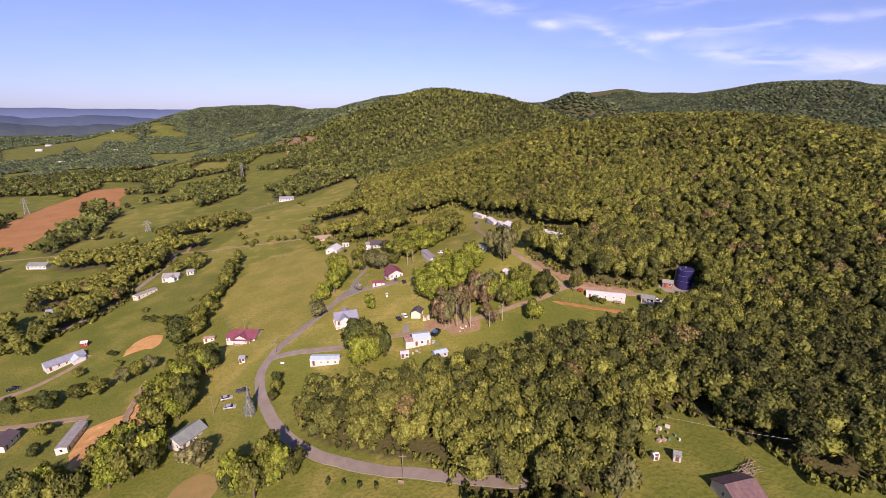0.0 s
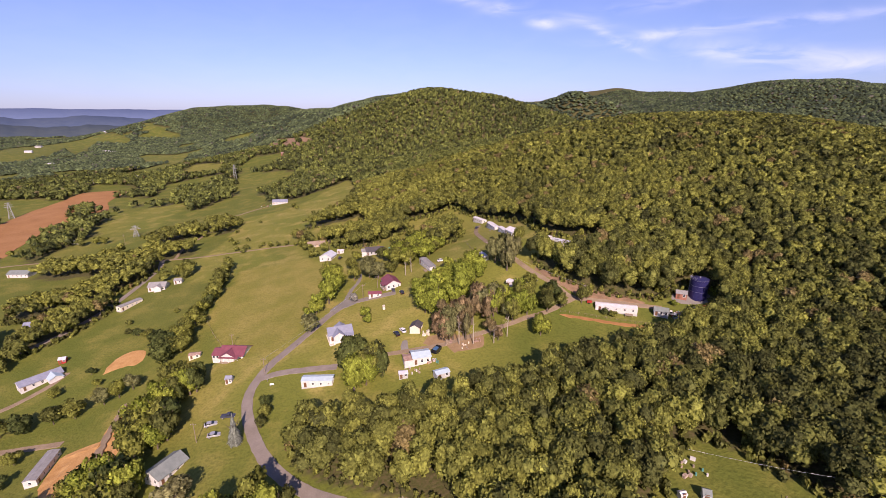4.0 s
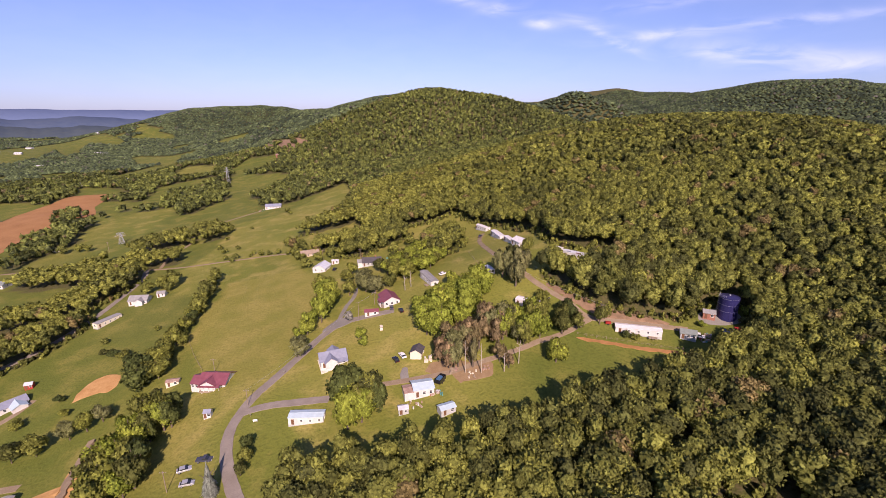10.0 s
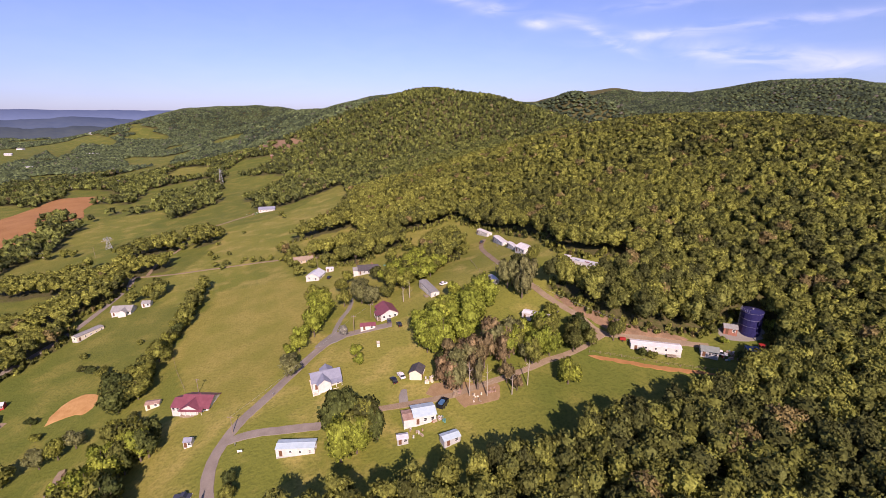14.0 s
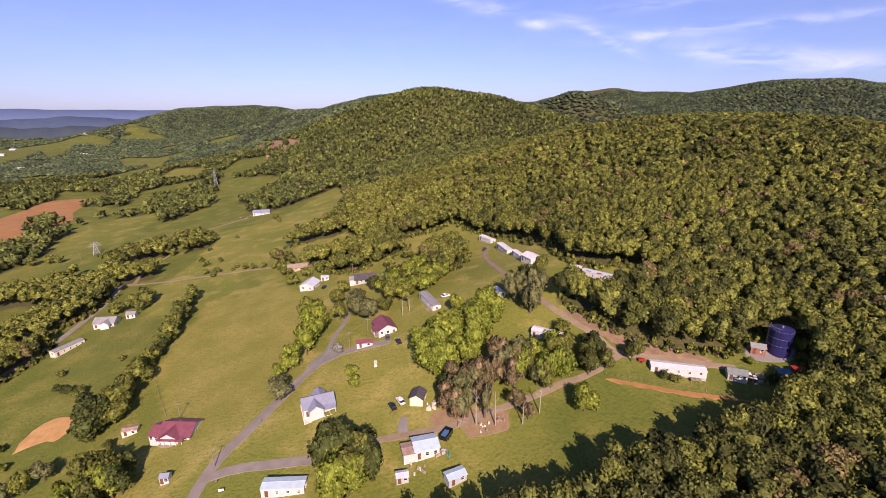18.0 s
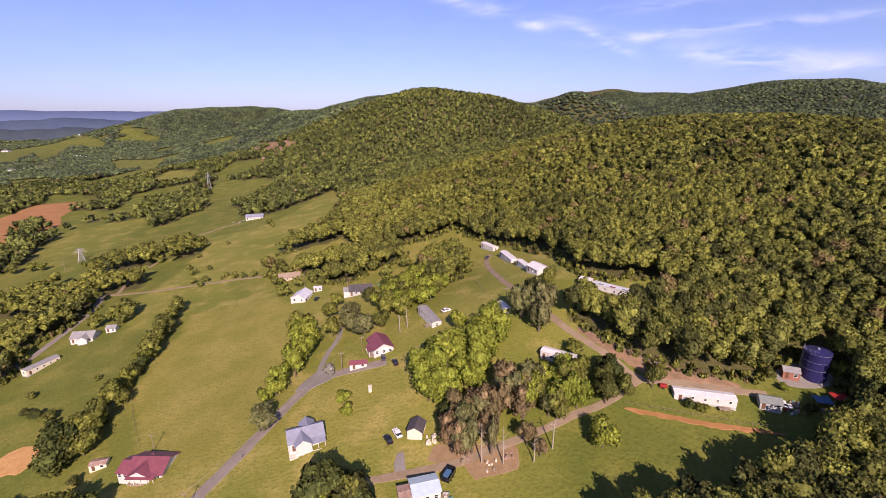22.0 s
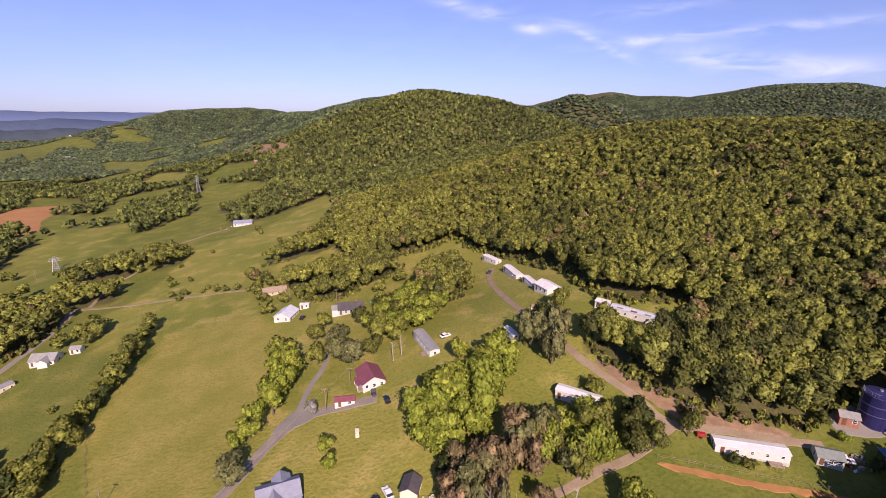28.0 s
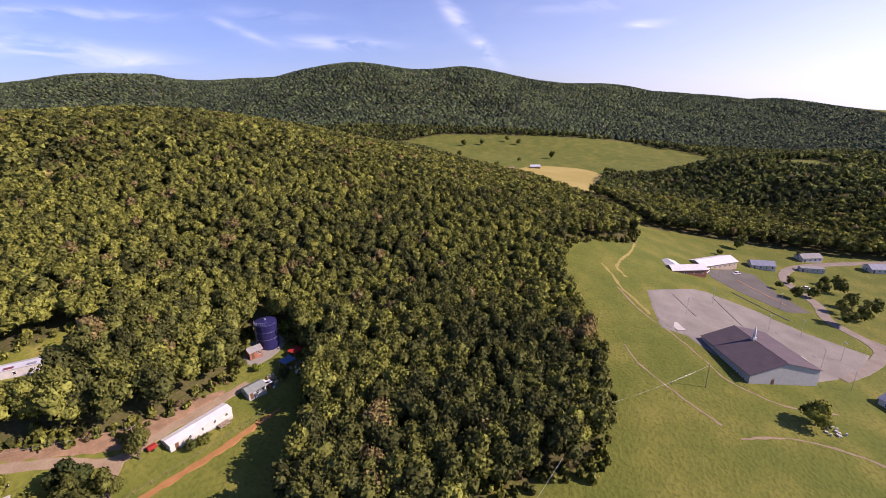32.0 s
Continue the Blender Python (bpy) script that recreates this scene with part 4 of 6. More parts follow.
def pole(x, y, h=9.0, lamp=False, arms=True, label="", yaw=0.0):
    t = thing("utility_pole" if not lamp else "street_lamp", label or ("weathered wooden utility pole with a crossarm" if not lamp else "steel lamp post with a twin head"), "pole", x, y, yaw, group="poles")
    bm = bmesh.new()
    tube(bm, (0, 0, -0.4), (0, 0, h), 0.15 if not lamp else 0.09, 0.10 if not lamp else 0.06)
    part("shaft", bm, M_POLE if not lamp else M_STEEL, t)
    if lamp:
        for s in (-1, 1):
            bm = bmesh.new()
            box(bm, s * 0.55, 0, h - 0.05, 0.7, 0.35, 0.16)
            part("lamp_head", bm, M_STEEL, t)
    elif arms:
        bm = bmesh.new()
        box(bm, 0, 0, h - 0.7, 2.2, 0.12, 0.14)
        arm = part("crossarm", bm, M_POLE, t)
        for s in (-0.95, 0.95, 0.3):
            bm = bmesh.new()
            tube(bm, (s, 0, h - 0.56), (s, 0, h - 0.36), 0.06, 0.04)
            part("insulator", bm, M_STEEL, arm)
    return t


# ---- roads, yards and bare ground, laid on the land ----
def smooth_line(pts, step=2.0, closed=False):
    """Points along a rounded line through pts."""
    p = [Vector(q) for q in pts]
    n, out = len(p), []
    for i in range(n if closed else n - 1):
        a, b, c, d = ((p[(i - 1) % n], p[i], p[(i + 1) % n], p[(i + 2) % n]) if closed else (p[max(i - 1, 0)], p[i], p[i + 1], p[min(i + 2, n - 1)]))
        k = max(2, int((c - b).length / step))
        for j in range(k):
            u = j / k
            out.append(0.5 * (2 * b + (c - a) * u + (2 * a - 5 * b + 4 * c - d) * u * u + (3 * b - a - 3 * c + d) * u ** 3))
    if not closed:
        out.append(p[-1])
    return out


def ribbon(name, label, pts, width, material, lift=0.12, category="road", rag=0.15):
    r = random.Random(len(label) + int(abs(pts[0][0])))
    line = smooth_line(pts)
    rows = []
    for i, p in enumerate(line):
        d = (line[min(i + 1, len(line) - 1)] - line[max(i - 1, 0)]).normalized()
        n = Vector((-d.y, d.x))
        w0, w1 = width / 2 + r.uniform(-rag, rag), width / 2 + r.uniform(-rag, rag)
        rows.append([p + n * k for k in (w0 + 0.25, w0, w0 * 0.4, -w1 * 0.4, -w1, -w1 - 0.25)])
    bm = bmesh.new()
    xy = np.array([[q[:2] for q in row] for row in rows])
    z = land(xy[..., 0], xy[..., 1])
    vs = [[bm.verts.new((*xy[i, j], z[i, j] + (lift if 0 < j < 5 else -0.3))) for j in range(6)] for i in range(len(rows))]
    for a, b in zip(vs, vs[1:]):
        for j in range(5):
            bm.faces.new((a[j], b[j], b[j + 1], a[j + 1]))
    bmesh.ops.recalc_face_normals(bm, faces=bm.faces[:])
    me = bpy.data.meshes.new(name)
    bm.to_mesh(me)
    bm.free()
    me.materials.append(material)
    return tagged(new(name, me), label, category, kind="structure")


def patch(name, label, poly, material, lift=0.08, rings=9, rag=0.6, category="ground", step=3.0, straight=False, lumps=0.0):
    """A piece of bare or worked ground with a ragged edge, laid on the land."""
    r = random.Random(len(label) * 7 + len(poly))
    edge = smooth_line(poly, step, True)
    if straight:
        edge = [Vector(a).lerp(Vector(b), k / 8) for a, b in zip(poly, poly[1:] + poly[:1]) for k in range(8)]
    edge = [p + Vector((r.uniform(-rag, rag), r.uniform(-rag, rag))) for p in edge]
    c = sum(edge, Vector((0, 0))) / len(edge)
    ks = [1.0 + 0.0] + [1 - (i + 0.5) / rings for i in range(rings)]
    xy = np.array([[(c + (p - c) * k)[:2] for p in edge] for k in ks])
    z = land(xy[..., 0], xy[..., 1]) + lift
    if lumps:
        z[1:] += lumps * np.clip([[noise.fractal(Vector((px / 4.5, py / 4.5, 1.7)), 1.0, 2.0, 4) for px, py in row] for row in xy[1:]], -0.05, 1.0)
    z[0] -= lift + 0.25
    bm = bmesh.new()
    vs = [[bm.verts.new((*xy[i, j], z[i, j])) for j in range(len(edge))] for i in range(len(ks))]
    mid = bm.verts.new((c.x, c.y, float(land(c.x, c.y)) + lift))
    m = len(edge)
    for i in range(len(ks) - 1):
        for j in range(m):
            bm.faces.new((vs[i][j], vs[i][(j + 1) % m], vs[i + 1][(j + 1) % m], vs[i + 1][j]))
    for j in range(m):
        bm.faces.new((vs[-1][j], vs[-1][(j + 1) % m], mid))
    bmesh.ops.recalc_face_normals(bm, faces=bm.faces[:])
    me = bpy.data.meshes.new(name)
    bm.to_mesh(me)
    bm.free()
    me.materials.append(material)
    return tagged(new(name, me), label, category, kind="structure")


ribbon("road", "worn grey asphalt lane winding up to the village",
       [(24, 104), (8, 107), (-8, 111), (-18, 113), (-32, 118), (-44, 124), (-55, 133), (-64, 144), (-73, 159), (-77, 172), (-75, 186), (-69, 199), (-63, 213), (-57, 227), (-50, 236), (-41, 238), (-25, 239)], 4.1, M_ASPHALT)
ribbon("drive_north", "pale gravel drive up to the white house", [(-52, 238), (-51.5, 252), (-49, 266), (-50, 277)], 2.2, M_GRAVEL, 0.10)
ribbon("lane_yard", "worn asphalt side lane to the mobile home", [(-76, 179), (-68, 181), (-57, 181), (-44, 181)], 3.6, M_ASPHALT, 0.10)
ribbon("lane_sheds", "packed dirt lane past the sheds", [(-28, 186), (-12, 187.5), (0, 189), (10, 192), (27, 197), (37, 201), (47, 204), (57, 210), (62, 213)], 2.5, M_TRACK, 0.10)
ribbon("lane_upper", "packed gravel lane climbing along the wood", [(100, 205.5), (88, 208), (73, 211), (61, 213), (55, 222), (48, 231), (42, 241), (38, 252), (34, 262), (29, 280), (26, 299), (24, 328), (28, 345)], 2.7, M_TRACK, 0.11)
ribbon("track_west", "two-rut dirt track to the blue house", [(-215, 178), (-209, 186), (-200, 195), (-192, 209), (-190, 219)], 3.0, M_TRACK)
ribbon("track_clay", "dirt track to the cleared plot", [(-205, 162), (-189, 165), (-173, 168), (-154, 169)], 3.0, M_TRACK)
ribbon("lane_west", "grey lane between the trees", [(-235, 238), (-231, 247), (-223, 261), (-219, 277), (-216, 300), (-221, 350), (-232, 376)], 4.0, M_ASPHALT)
ribbon("road_valley", "pale lane across the meadows", [(-470, 372), (-392, 384), (-329, 399), (-221, 376), (-171, 375), (-137, 375), (-112, 372)], 2.2, M_TRACK)
ribbon("track_valley", "pale winding farm track", [(-222, 378), (-233, 416), (-231, 440), (-240, 465), (-248, 491), (-230, 515), (-205, 545)], 2.6, M_TRACK)
patch("yard_turning", "cracked asphalt turning place", [(-59, 230), (-54, 241), (-46, 241.5), (-44, 236), (-52, 231)], M_GRAVEL, 0.13, 4, 0.3)
patch("clay_field", "bare tilled red clay field", ORANGE_FIELD, M_TILLED, 0.3, 14, 1.5, step=12.0)
patch("clay_scrape", "bare orange clay scrape in the grass", [(-169, 213), (-170, 226), (-161, 232), (-153, 226), (-152, 217), (-161, 217)], M_DIRT, 0.1, 4)
patch("clay_plot", "freshly dug orange clay building plot", [(-135, 133), (-141, 140), (-146, 150), (-149, 160), (-144, 164), (-136, 166), (-138, 176), (-139, 184), (-132, 184), (-128, 172), (-123, 160), (-118, 146), (-121, 137), (-128, 143), (-131, 135)], M_DIRT, 0.1, 9, 0.7, lumps=1.1)
ribbon("haul_track", "grey compacted haul track through the clay plot", [(-139, 186), (-135, 172), (-131, 160), (-128, 150), (-126, 141)], 2.6, M_TRACK, 0.9, "track", 0.6)
patch("worn_yard", "thin reddish worn grass on the lower lawn", [(-86, 112), (-84, 119), (-77, 121), (-69, 117), (-70, 110), (-78, 107)], M_WORN, 0.06, 4, 1.2)
patch("clay_bank", "raw orange clay strip dug below the mobile home", [(51, 202.5), (64, 199), (80, 195), (97, 191.5), (97.5, 190), (79, 193.3), (63, 197.3), (51, 201)], M_TILLED, 0.16, 3, 0.5, step=2.0)
patch("brush_bank", "brown brush and clay bank above the lane", [(47, 239), (55.5, 228), (66, 216.7), (80, 212.6), (95, 209.8), (94, 207.6), (78, 210), (65, 213.2), (54, 225), (45.5, 237)], M_SCREE, 0.25, 3, 0.5, step=2.0)
patch("tank_pad", "pale gravel pad round the water tank", [(106, 209), (108, 215), (116, 217.5), (124.5, 215), (124, 207.5), (116, 206)], M_GRAVEL, 0.12, 4, 0.4)
patch("shed_yard", "bare red dirt yard by the sheds", [(-10, 190.5), (-9, 195), (0, 196), (10, 193.5), (19, 193), (19, 187), (12, 182.5), (7, 182), (2, 185), (-1, 188.5)], M_REDSOIL, 0.06, 5, 1.5)
patch("car_track", "worn dirt drive beside the parked cars", [(-18.5, 187), (-18, 195), (-16, 195), (-15, 188)], M_GRAVEL, 0.08, 3, 0.4)
patch("parking_lot", "wide pale gravel parking lot of the church", [(221, 76.5), (203, 76), (185, 74), (183, 64), (160, 46), (168, 24), (178, 10), (193, -4), (205, -10), (217, 9), (227, 19), (233, 24), (243, 45), (241, 52)], M_GRAVEL, 0.14, 8, 0.35, straight=True)
patch("shop_lot", "grey asphalt yard of the long low building", [(282, 38), (300, 20), (298, 6), (269, 3), (245, -5), (238, 8), (256, 27), (270, 37)], M_LOT, 0.14, 6, 0.3, straight=True)
ribbon("road_east", "grey asphalt road in the valley", [(150, -60), (185, -34), (212, -22), (222, -14), (240, -8), (262, -12), (300, -10), (330, -30), (360, -90)], 5.5, M_ASPHALT)
ribbon("road_church", "asphalt drive into the church lot", [(222, -14), (208, -14), (190, 0), (178, 13)], 5.0, M_ASPHALT)
patch("hay_meadow", "mown golden hay field in the far pasture", [(402, 120), (478, 168), (560, 205), (690, 190), (720, 120), (640, 75), (560, 85), (460, 104)], M_HAYFIELD, 0.35, 12, 1.5, step=12.0)
patch("grass_island", "narrow grassed island in the asphalt yard", [(279, 23), (262, 13), (249, 5.5), (248, 4), (262, 11), (280, 21.5)], M_SCREE, 0.24, 3, 0.1, straight=True)
for a, b in (((224, 63), (205, 56)), ((235, 43), (207, 37)), ((252, 30), (228, 12))):
    ribbon("kerb_strip", "dark weedy kerb strip across the church lot", [a, b], 0.5, M_LOT, 0.24, "kerb", 0.1)
for pts in ([(236, 96), (226, 91), (214, 87), (205, 81), (195, 76)], [(300, 74), (270, 79), (240, 88), (228, 84)]):
    ribbon("mown_track", "pale trodden track in the meadow grass", pts, 1.4, M_MOWN, 0.06, "track", 0.5)
for pts in ([(214, 89), (195, 79), (183, 69), (168, 60), (157, 54), (150, 40), (152, 24)], [(166, 88), (156, 84), (144, 74), (132, 62)], [(128, 58), (134, 40), (130, 20), (112, 6)]):
    ribbon("wheel_rut", "faint wheel rut pressed into the grass", pts, 0.7, M_TRACK, 0.05, "track", 0.3)
patch("cleared_slope", "brown clear-cut slope high on the hill", CLEARING, M_SCREE, 0.8, 10, 4.0, step=12.0)

# ---- single trees ----
def leaf_one(name, a, b, c):
    return leaf_mat(name, ((0.0, a), (0.5, b), (1.0, c)), False, 0.4, 5.0)


LEAVES = {
    "broadleaf": (M_LEAF_OB, "broadleaf tree in full summer leaf"),
    "maple": (leaf_one("yellow_green_leaves", (0.235, 0.290, 0.046), (0.270, 0.325, 0.052), (0.305, 0.345, 0.058)), "broad maple with bright yellow-green leaves"),
    "dark": (leaf_one("dark_leaves", (0.078, 0.103, 0.033), (0.100, 0.128, 0.040), (0.121, 0.148, 0.043)), "dense dark green broadleaf tree"),
    "brown": (leaf_one("browned_leaves", (0.285, 0.205, 0.112), (0.255, 0.195, 0.104), (0.225, 0.190, 0.088)), "tree with thin browned foliage"),
    "grey": (leaf_one("grey_green_needles", (0.210, 0.220, 0.095), (0.190, 0.202, 0.080), (0.250, 0.240, 0.110)), "pine with dull grey-green needles"),
    "spruce": (leaf_one("blue_needles", (0.250, 0.280, 0.235), (0.270, 0.300, 0.255), (0.290, 0.320, 0.270)), "blue spruce with drooping boughs"),
    "pale": (leaf_one("pale_leaves", (0.28, 0.28, 0.24), (0.32, 0.32, 0.28), (0.34, 0.34, 0.30)), "small tree with silvery pale leaves"),
}


def shape_mesh(name, shape, material):
    v, f3, f4, nor = shape
    me = mesh_from(name, v / np.array([1, 1, v[:, 2].max()]), np.concatenate([f3.ravel(), f4.ravel()]), np.r_[np.full(len(f3), 3), np.full(len(f4), 4)])
    me.attributes.new("outward", "FLOAT_VECTOR", "POINT").data.foreach_set("vector", unit(nor).astype(np.float32).ravel())
    me.materials.append(material)
    return me


def spruce_shape(seed, tiers=22, cards=44):
    """A cone of drooping boughs round a stem."""
    r = np.random.default_rng(seed)
    V, Q, n = [], [], 0
    for t in range(tiers):
        k = t / (tiers - 1)
        rad, z = (1 - k) ** 0.85 + 0.04, 0.05 + 0.93 * k
        m = max(7, int(cards * (1 - 0.6 * k)))
        for i in range(m):
            a = 6.283 * (i + r.uniform(-0.3, 0.3)) / m
            d, s = np.array([math.cos(a), math.sin(a), 0]), np.array([-math.sin(a), math.cos(a), 0])
            q, w = rad * r.uniform(0.7, 1.12), rad * 0.10 + 0.03
            V += [d * 0.05 + (0, 0, z + 0.05), d * q * 0.6 - s * w + (0, 0, z - 0.01), d * q + (0, 0, z - 0.07 - 0.03 * r.random()), d * q * 0.6 + s * w + (0, 0, z - 0.01)]
            Q.append([n, n + 1, n + 2, n + 3])
            n += 4
    V = np.array(V)
    return V, np.zeros((0, 3), int), np.array(Q), V * (1, 1, 0) + (0, 0, 0.25)


CROWNS = {k: [shape_mesh("crown", crown_shape(9 if k != "grey" else 12, 820, 0.14, 500 + 10 * i + j, 1.1, 0.12 if k == "grey" else 0.0), m[0]) for j in range(4)]
          for i, (k, m) in enumerate(LEAVES.items()) if k != "spruce"}
CROWNS["spruce"] = [shape_mesh("crown", spruce_shape(900 + j), LEAVES["spruce"][0]) for j in range(2)]
bm = bmesh.new()
tube(bm, (0, 0, -0.05), (0.02, 0.01, 0.5), 0.034, 0.022, 7)
for k in range(5):
    a = k * 1.3
    tube(bm, (0.01, 0, 0.26 + 0.06 * k), (0.2 * math.cos(a), 0.2 * math.sin(a), 0.55 + 0.06 * k), 0.014, 0.006, 5)
tube(bm, (0.02, 0.01, 0.5), (0.0, 0.03, 0.86), 0.021, 0.006, 6)
TRUNK = bpy.data.meshes.new("trunk")
bm.to_mesh(TRUNK)
bm.free()
TRUNK.materials.append(M_BARK)
tree_count = 0
DISTANT = []  # trees too far off to be told apart: x, y, radius, height, tint


def tree(x, y, r, h, kind="broadleaf", label="", base=0.14, group="trees"):
    global tree_count
    tree_count += 1
    if (math.hypot(x, y - 60) > 262 or x > 150) and kind != "spruce":
        DISTANT.append((x, y, r, h, 0.30 if kind == "dark" else 0.88 if kind == "maple" else 1.0 if kind == "brown" else 0.55))
        return None
    q = random.Random(tree_count * 13)
    t = thing("tree" if kind != "spruce" else "spruce_tree", label or LEAVES[kind][1], "tree", x, y, q.uniform(0, 360), group=group)
    trunk = new("trunk", TRUNK)
    trunk.parent, trunk.scale = t, (h * 0.9, h * 0.9, h)
    if kind == "spruce":
        base = 0.02
    cr = new("crown", CROWNS[kind][q.randrange(len(CROWNS[kind]))])
    cr.parent, cr.location, cr.scale = t, (0, 0, h * base), (r, r * q.uniform(0.88, 1.12), h * (1 - base))
    return t


def tree_row(pts, spacing, r, h, kind="broadleaf", jitter=1.2, label=""):
    q = random.Random(int(abs(pts[0][0] * 7 + pts[0][1])))
    line = smooth_line(pts, spacing)
    for p in line:
        s = q.uniform(0.72, 1.25)
        tree(p.x + q.uniform(-jitter, jitter), p.y + q.uniform(-jitter, jitter), r * s, h * s, kind if q.random() > 0.25 else "dark", label, 0.04)


# round the white house and the lane
for x, y, r, h, kind in ((-36, 177, 6.7, 14.9, "dark"), (-29, 175, 6.5, 14.4, "broadleaf"), (-30, 168, 5.5, 12.6, "maple"), (-64.5, 212.5, 5.6, 9.0, "grey"), (-38.5, 219, 3.0, 5.4, "maple"), (-36, 213, 2.8, 5.0, "maple"),
                         (-47, 238, 2.5, 4.8, "pale"), (-52, 268, 4.3, 9.8, "broadleaf"), (-43, 268, 5.6, 11.5, "grey"), (-37, 263, 5.0, 10.5, "grey"), (-47, 276, 5.0, 10.5, "grey"), (-33, 288, 5.0, 9.6, "maple"), (-28, 278, 5.4, 10.3, "broadleaf"),
                         (-93, 330, 5.0, 8.6, "broadleaf"), (-78, 345, 4.6, 9.2, "dark"), (-84, 352, 2.6, 5.2, "maple"), (-95, 366, 3.6, 6.9, "brown")):
    tree(x, y, r, h, kind)
for x, y, r, h in ((-67, 273, 4.6, 10), (-64, 266, 4.8, 10.5), (-60.5, 261, 4.4, 10), (-63, 256, 4.8, 10), (-60.5, 250, 4.4, 9.5), (-63.5, 246, 4.4, 9), (-61, 241, 4.2, 9), (-65, 236, 3.8, 7.5), (-65, 230, 3.2, 6), (-67.5, 226, 2.6, 4.8)):
    tree(x, y, r * 1.25, h * 1.35, "maple" if y < 268 else "broadleaf", "tall bright green tree in the row beside the lane")
# the big maples and the copse by the sheds
for x, y, r, h, kind in ((-6, 213, 4.6, 8.5, "maple"), (-3, 205, 3.8, 6.5, "dark"), (4, 191.5, 2.4, 12.5, "grey"), (9.5, 190.5, 2.2, 13, "grey"), (20, 192, 3.4, 8.5, "brown"), (23, 188, 2.6, 6.5, "brown"), (47, 204, 4.4, 10, "broadleaf"),
                         (41, 189, 4.6, 10, "maple"), (43, 224, 3.4, 6.5, "broadleaf"), (50, 216, 2.8, 6.5, "dark"), (44, 268, 4.2, 11, "broadleaf"), (64, 209, 2.8, 9, "broadleaf"), (67, 212, 2.4, 7, "broadleaf"), (72, 201, 2.0, 3.4, "dark"), (75.5, 199.5, 2.2, 3.2, "broadleaf")):
    tree(x, y, r, h, kind)



def copse(cx, cy, ra, rb, turn, step, r, h, kinds, seed):
    """A small stand of single trees in an ellipse."""
    q = random.Random(seed)
    c, s = math.cos(radians(turn)), math.sin(radians(turn))
    n, m = int(ra / step) + 1, int(rb / step) + 1
    for i in range(-n, n + 1):
        for j in range(-m, m + 1):
            u, v = i * step + q.uniform(-0.4, 0.4) * step, (j + 0.5 * (i % 2)) * step + q.uniform(-0.4, 0.4) * step
            if (u / ra) ** 2 + (v / rb) ** 2 < 1:
                k = q.uniform(0.8, 1.2)
                tree(cx + u * c - v * s, cy + u * s + v * c, r * k, h * k, q.choice(kinds), "", 0.12)


copse(9.5, 200.5, 17, 7.5, 26, 4.4, 4.3, 12.8, ("brown", "brown", "brown", "grey", "brown"), 1)
copse(31, 206, 13, 7, 25, 4.6, 4.2, 11.5, ("broadleaf", "broadleaf", "grey", "maple"), 2)
copse(50, 208, 5, 6, 0, 5.0, 3.8, 9.5, ("broadleaf", "maple", "dark"), 12)
copse(-1, 223, 13, 11, 60, 5.2, 5.6, 12.5, ("maple",), 3)
copse(12, 235, 12, 7, 30, 5.2, 5.2, 10.5, ("maple",), 4)
copse(34, 248, 6, 13, -15, 4.8, 4.4, 13, ("grey", "grey", "broadleaf"), 5)
copse(-31, 173, 8, 9, 20, 4.8, 4.9, 14, ("dark", "broadleaf", "dark", "maple"), 6)
copse(-110, 131, 14, 9, -25, 4.7, 5.0, 13, ("broadleaf", "dark", "maple"), 8)
copse(-112, 182, 9, 9, 0, 4.7, 5.0, 12.5, ("broadleaf", "dark", "maple"), 19)
copse(-131, 123, 12, 6, -12, 4.7, 4.8, 11.5, ("broadleaf", "dark", "maple", "broadleaf"), 18)
copse(-110, 160, 14, 9, 120, 4.7, 5.0, 12.5, ("broadleaf", "dark", "maple"), 9)
copse(-56, 113, 10, 6, 0, 4.6, 4.6, 13.5, ("broadleaf", "maple"), 10)
copse(-16, 299, 14, 24, -10, 6.0, 5.6, 10, ("maple", "broadleaf", "maple"), 7)
# the lower lawns
tree(-72, 146, 2.7, 12, "spruce", "tall blue spruce standing beside the lane")
tree(-80, 123, 5.4, 10.5, "grey", "round dark pine beside the green-roofed house")
for x, y, r, h, kind in ((-60, 114, 4.7, 10.3, "broadleaf"), (-55, 117, 4.9, 11.5, "broadleaf"), (-50, 113, 4.7, 10.3, "maple"), (-46, 115, 3.9, 9.2, "broadleaf"), (-62, 110, 4.2, 8.0, "dark"), (-65, 156, 2.5, 5.8, "broadleaf"), (-66.5, 161, 2.5, 5.8, "dark"), (-65, 151, 2.2, 5.2, "broadleaf")):
    tree(x, y, r, h, kind)
for x, y in ((-34, 110), (-29, 109), (-24, 107.5), (-19, 106.5)):
    tree(x, y, 0.9, 2.2, "dark", "young evergreen planted in a lawn row", 0.02, "young evergreens in a row")
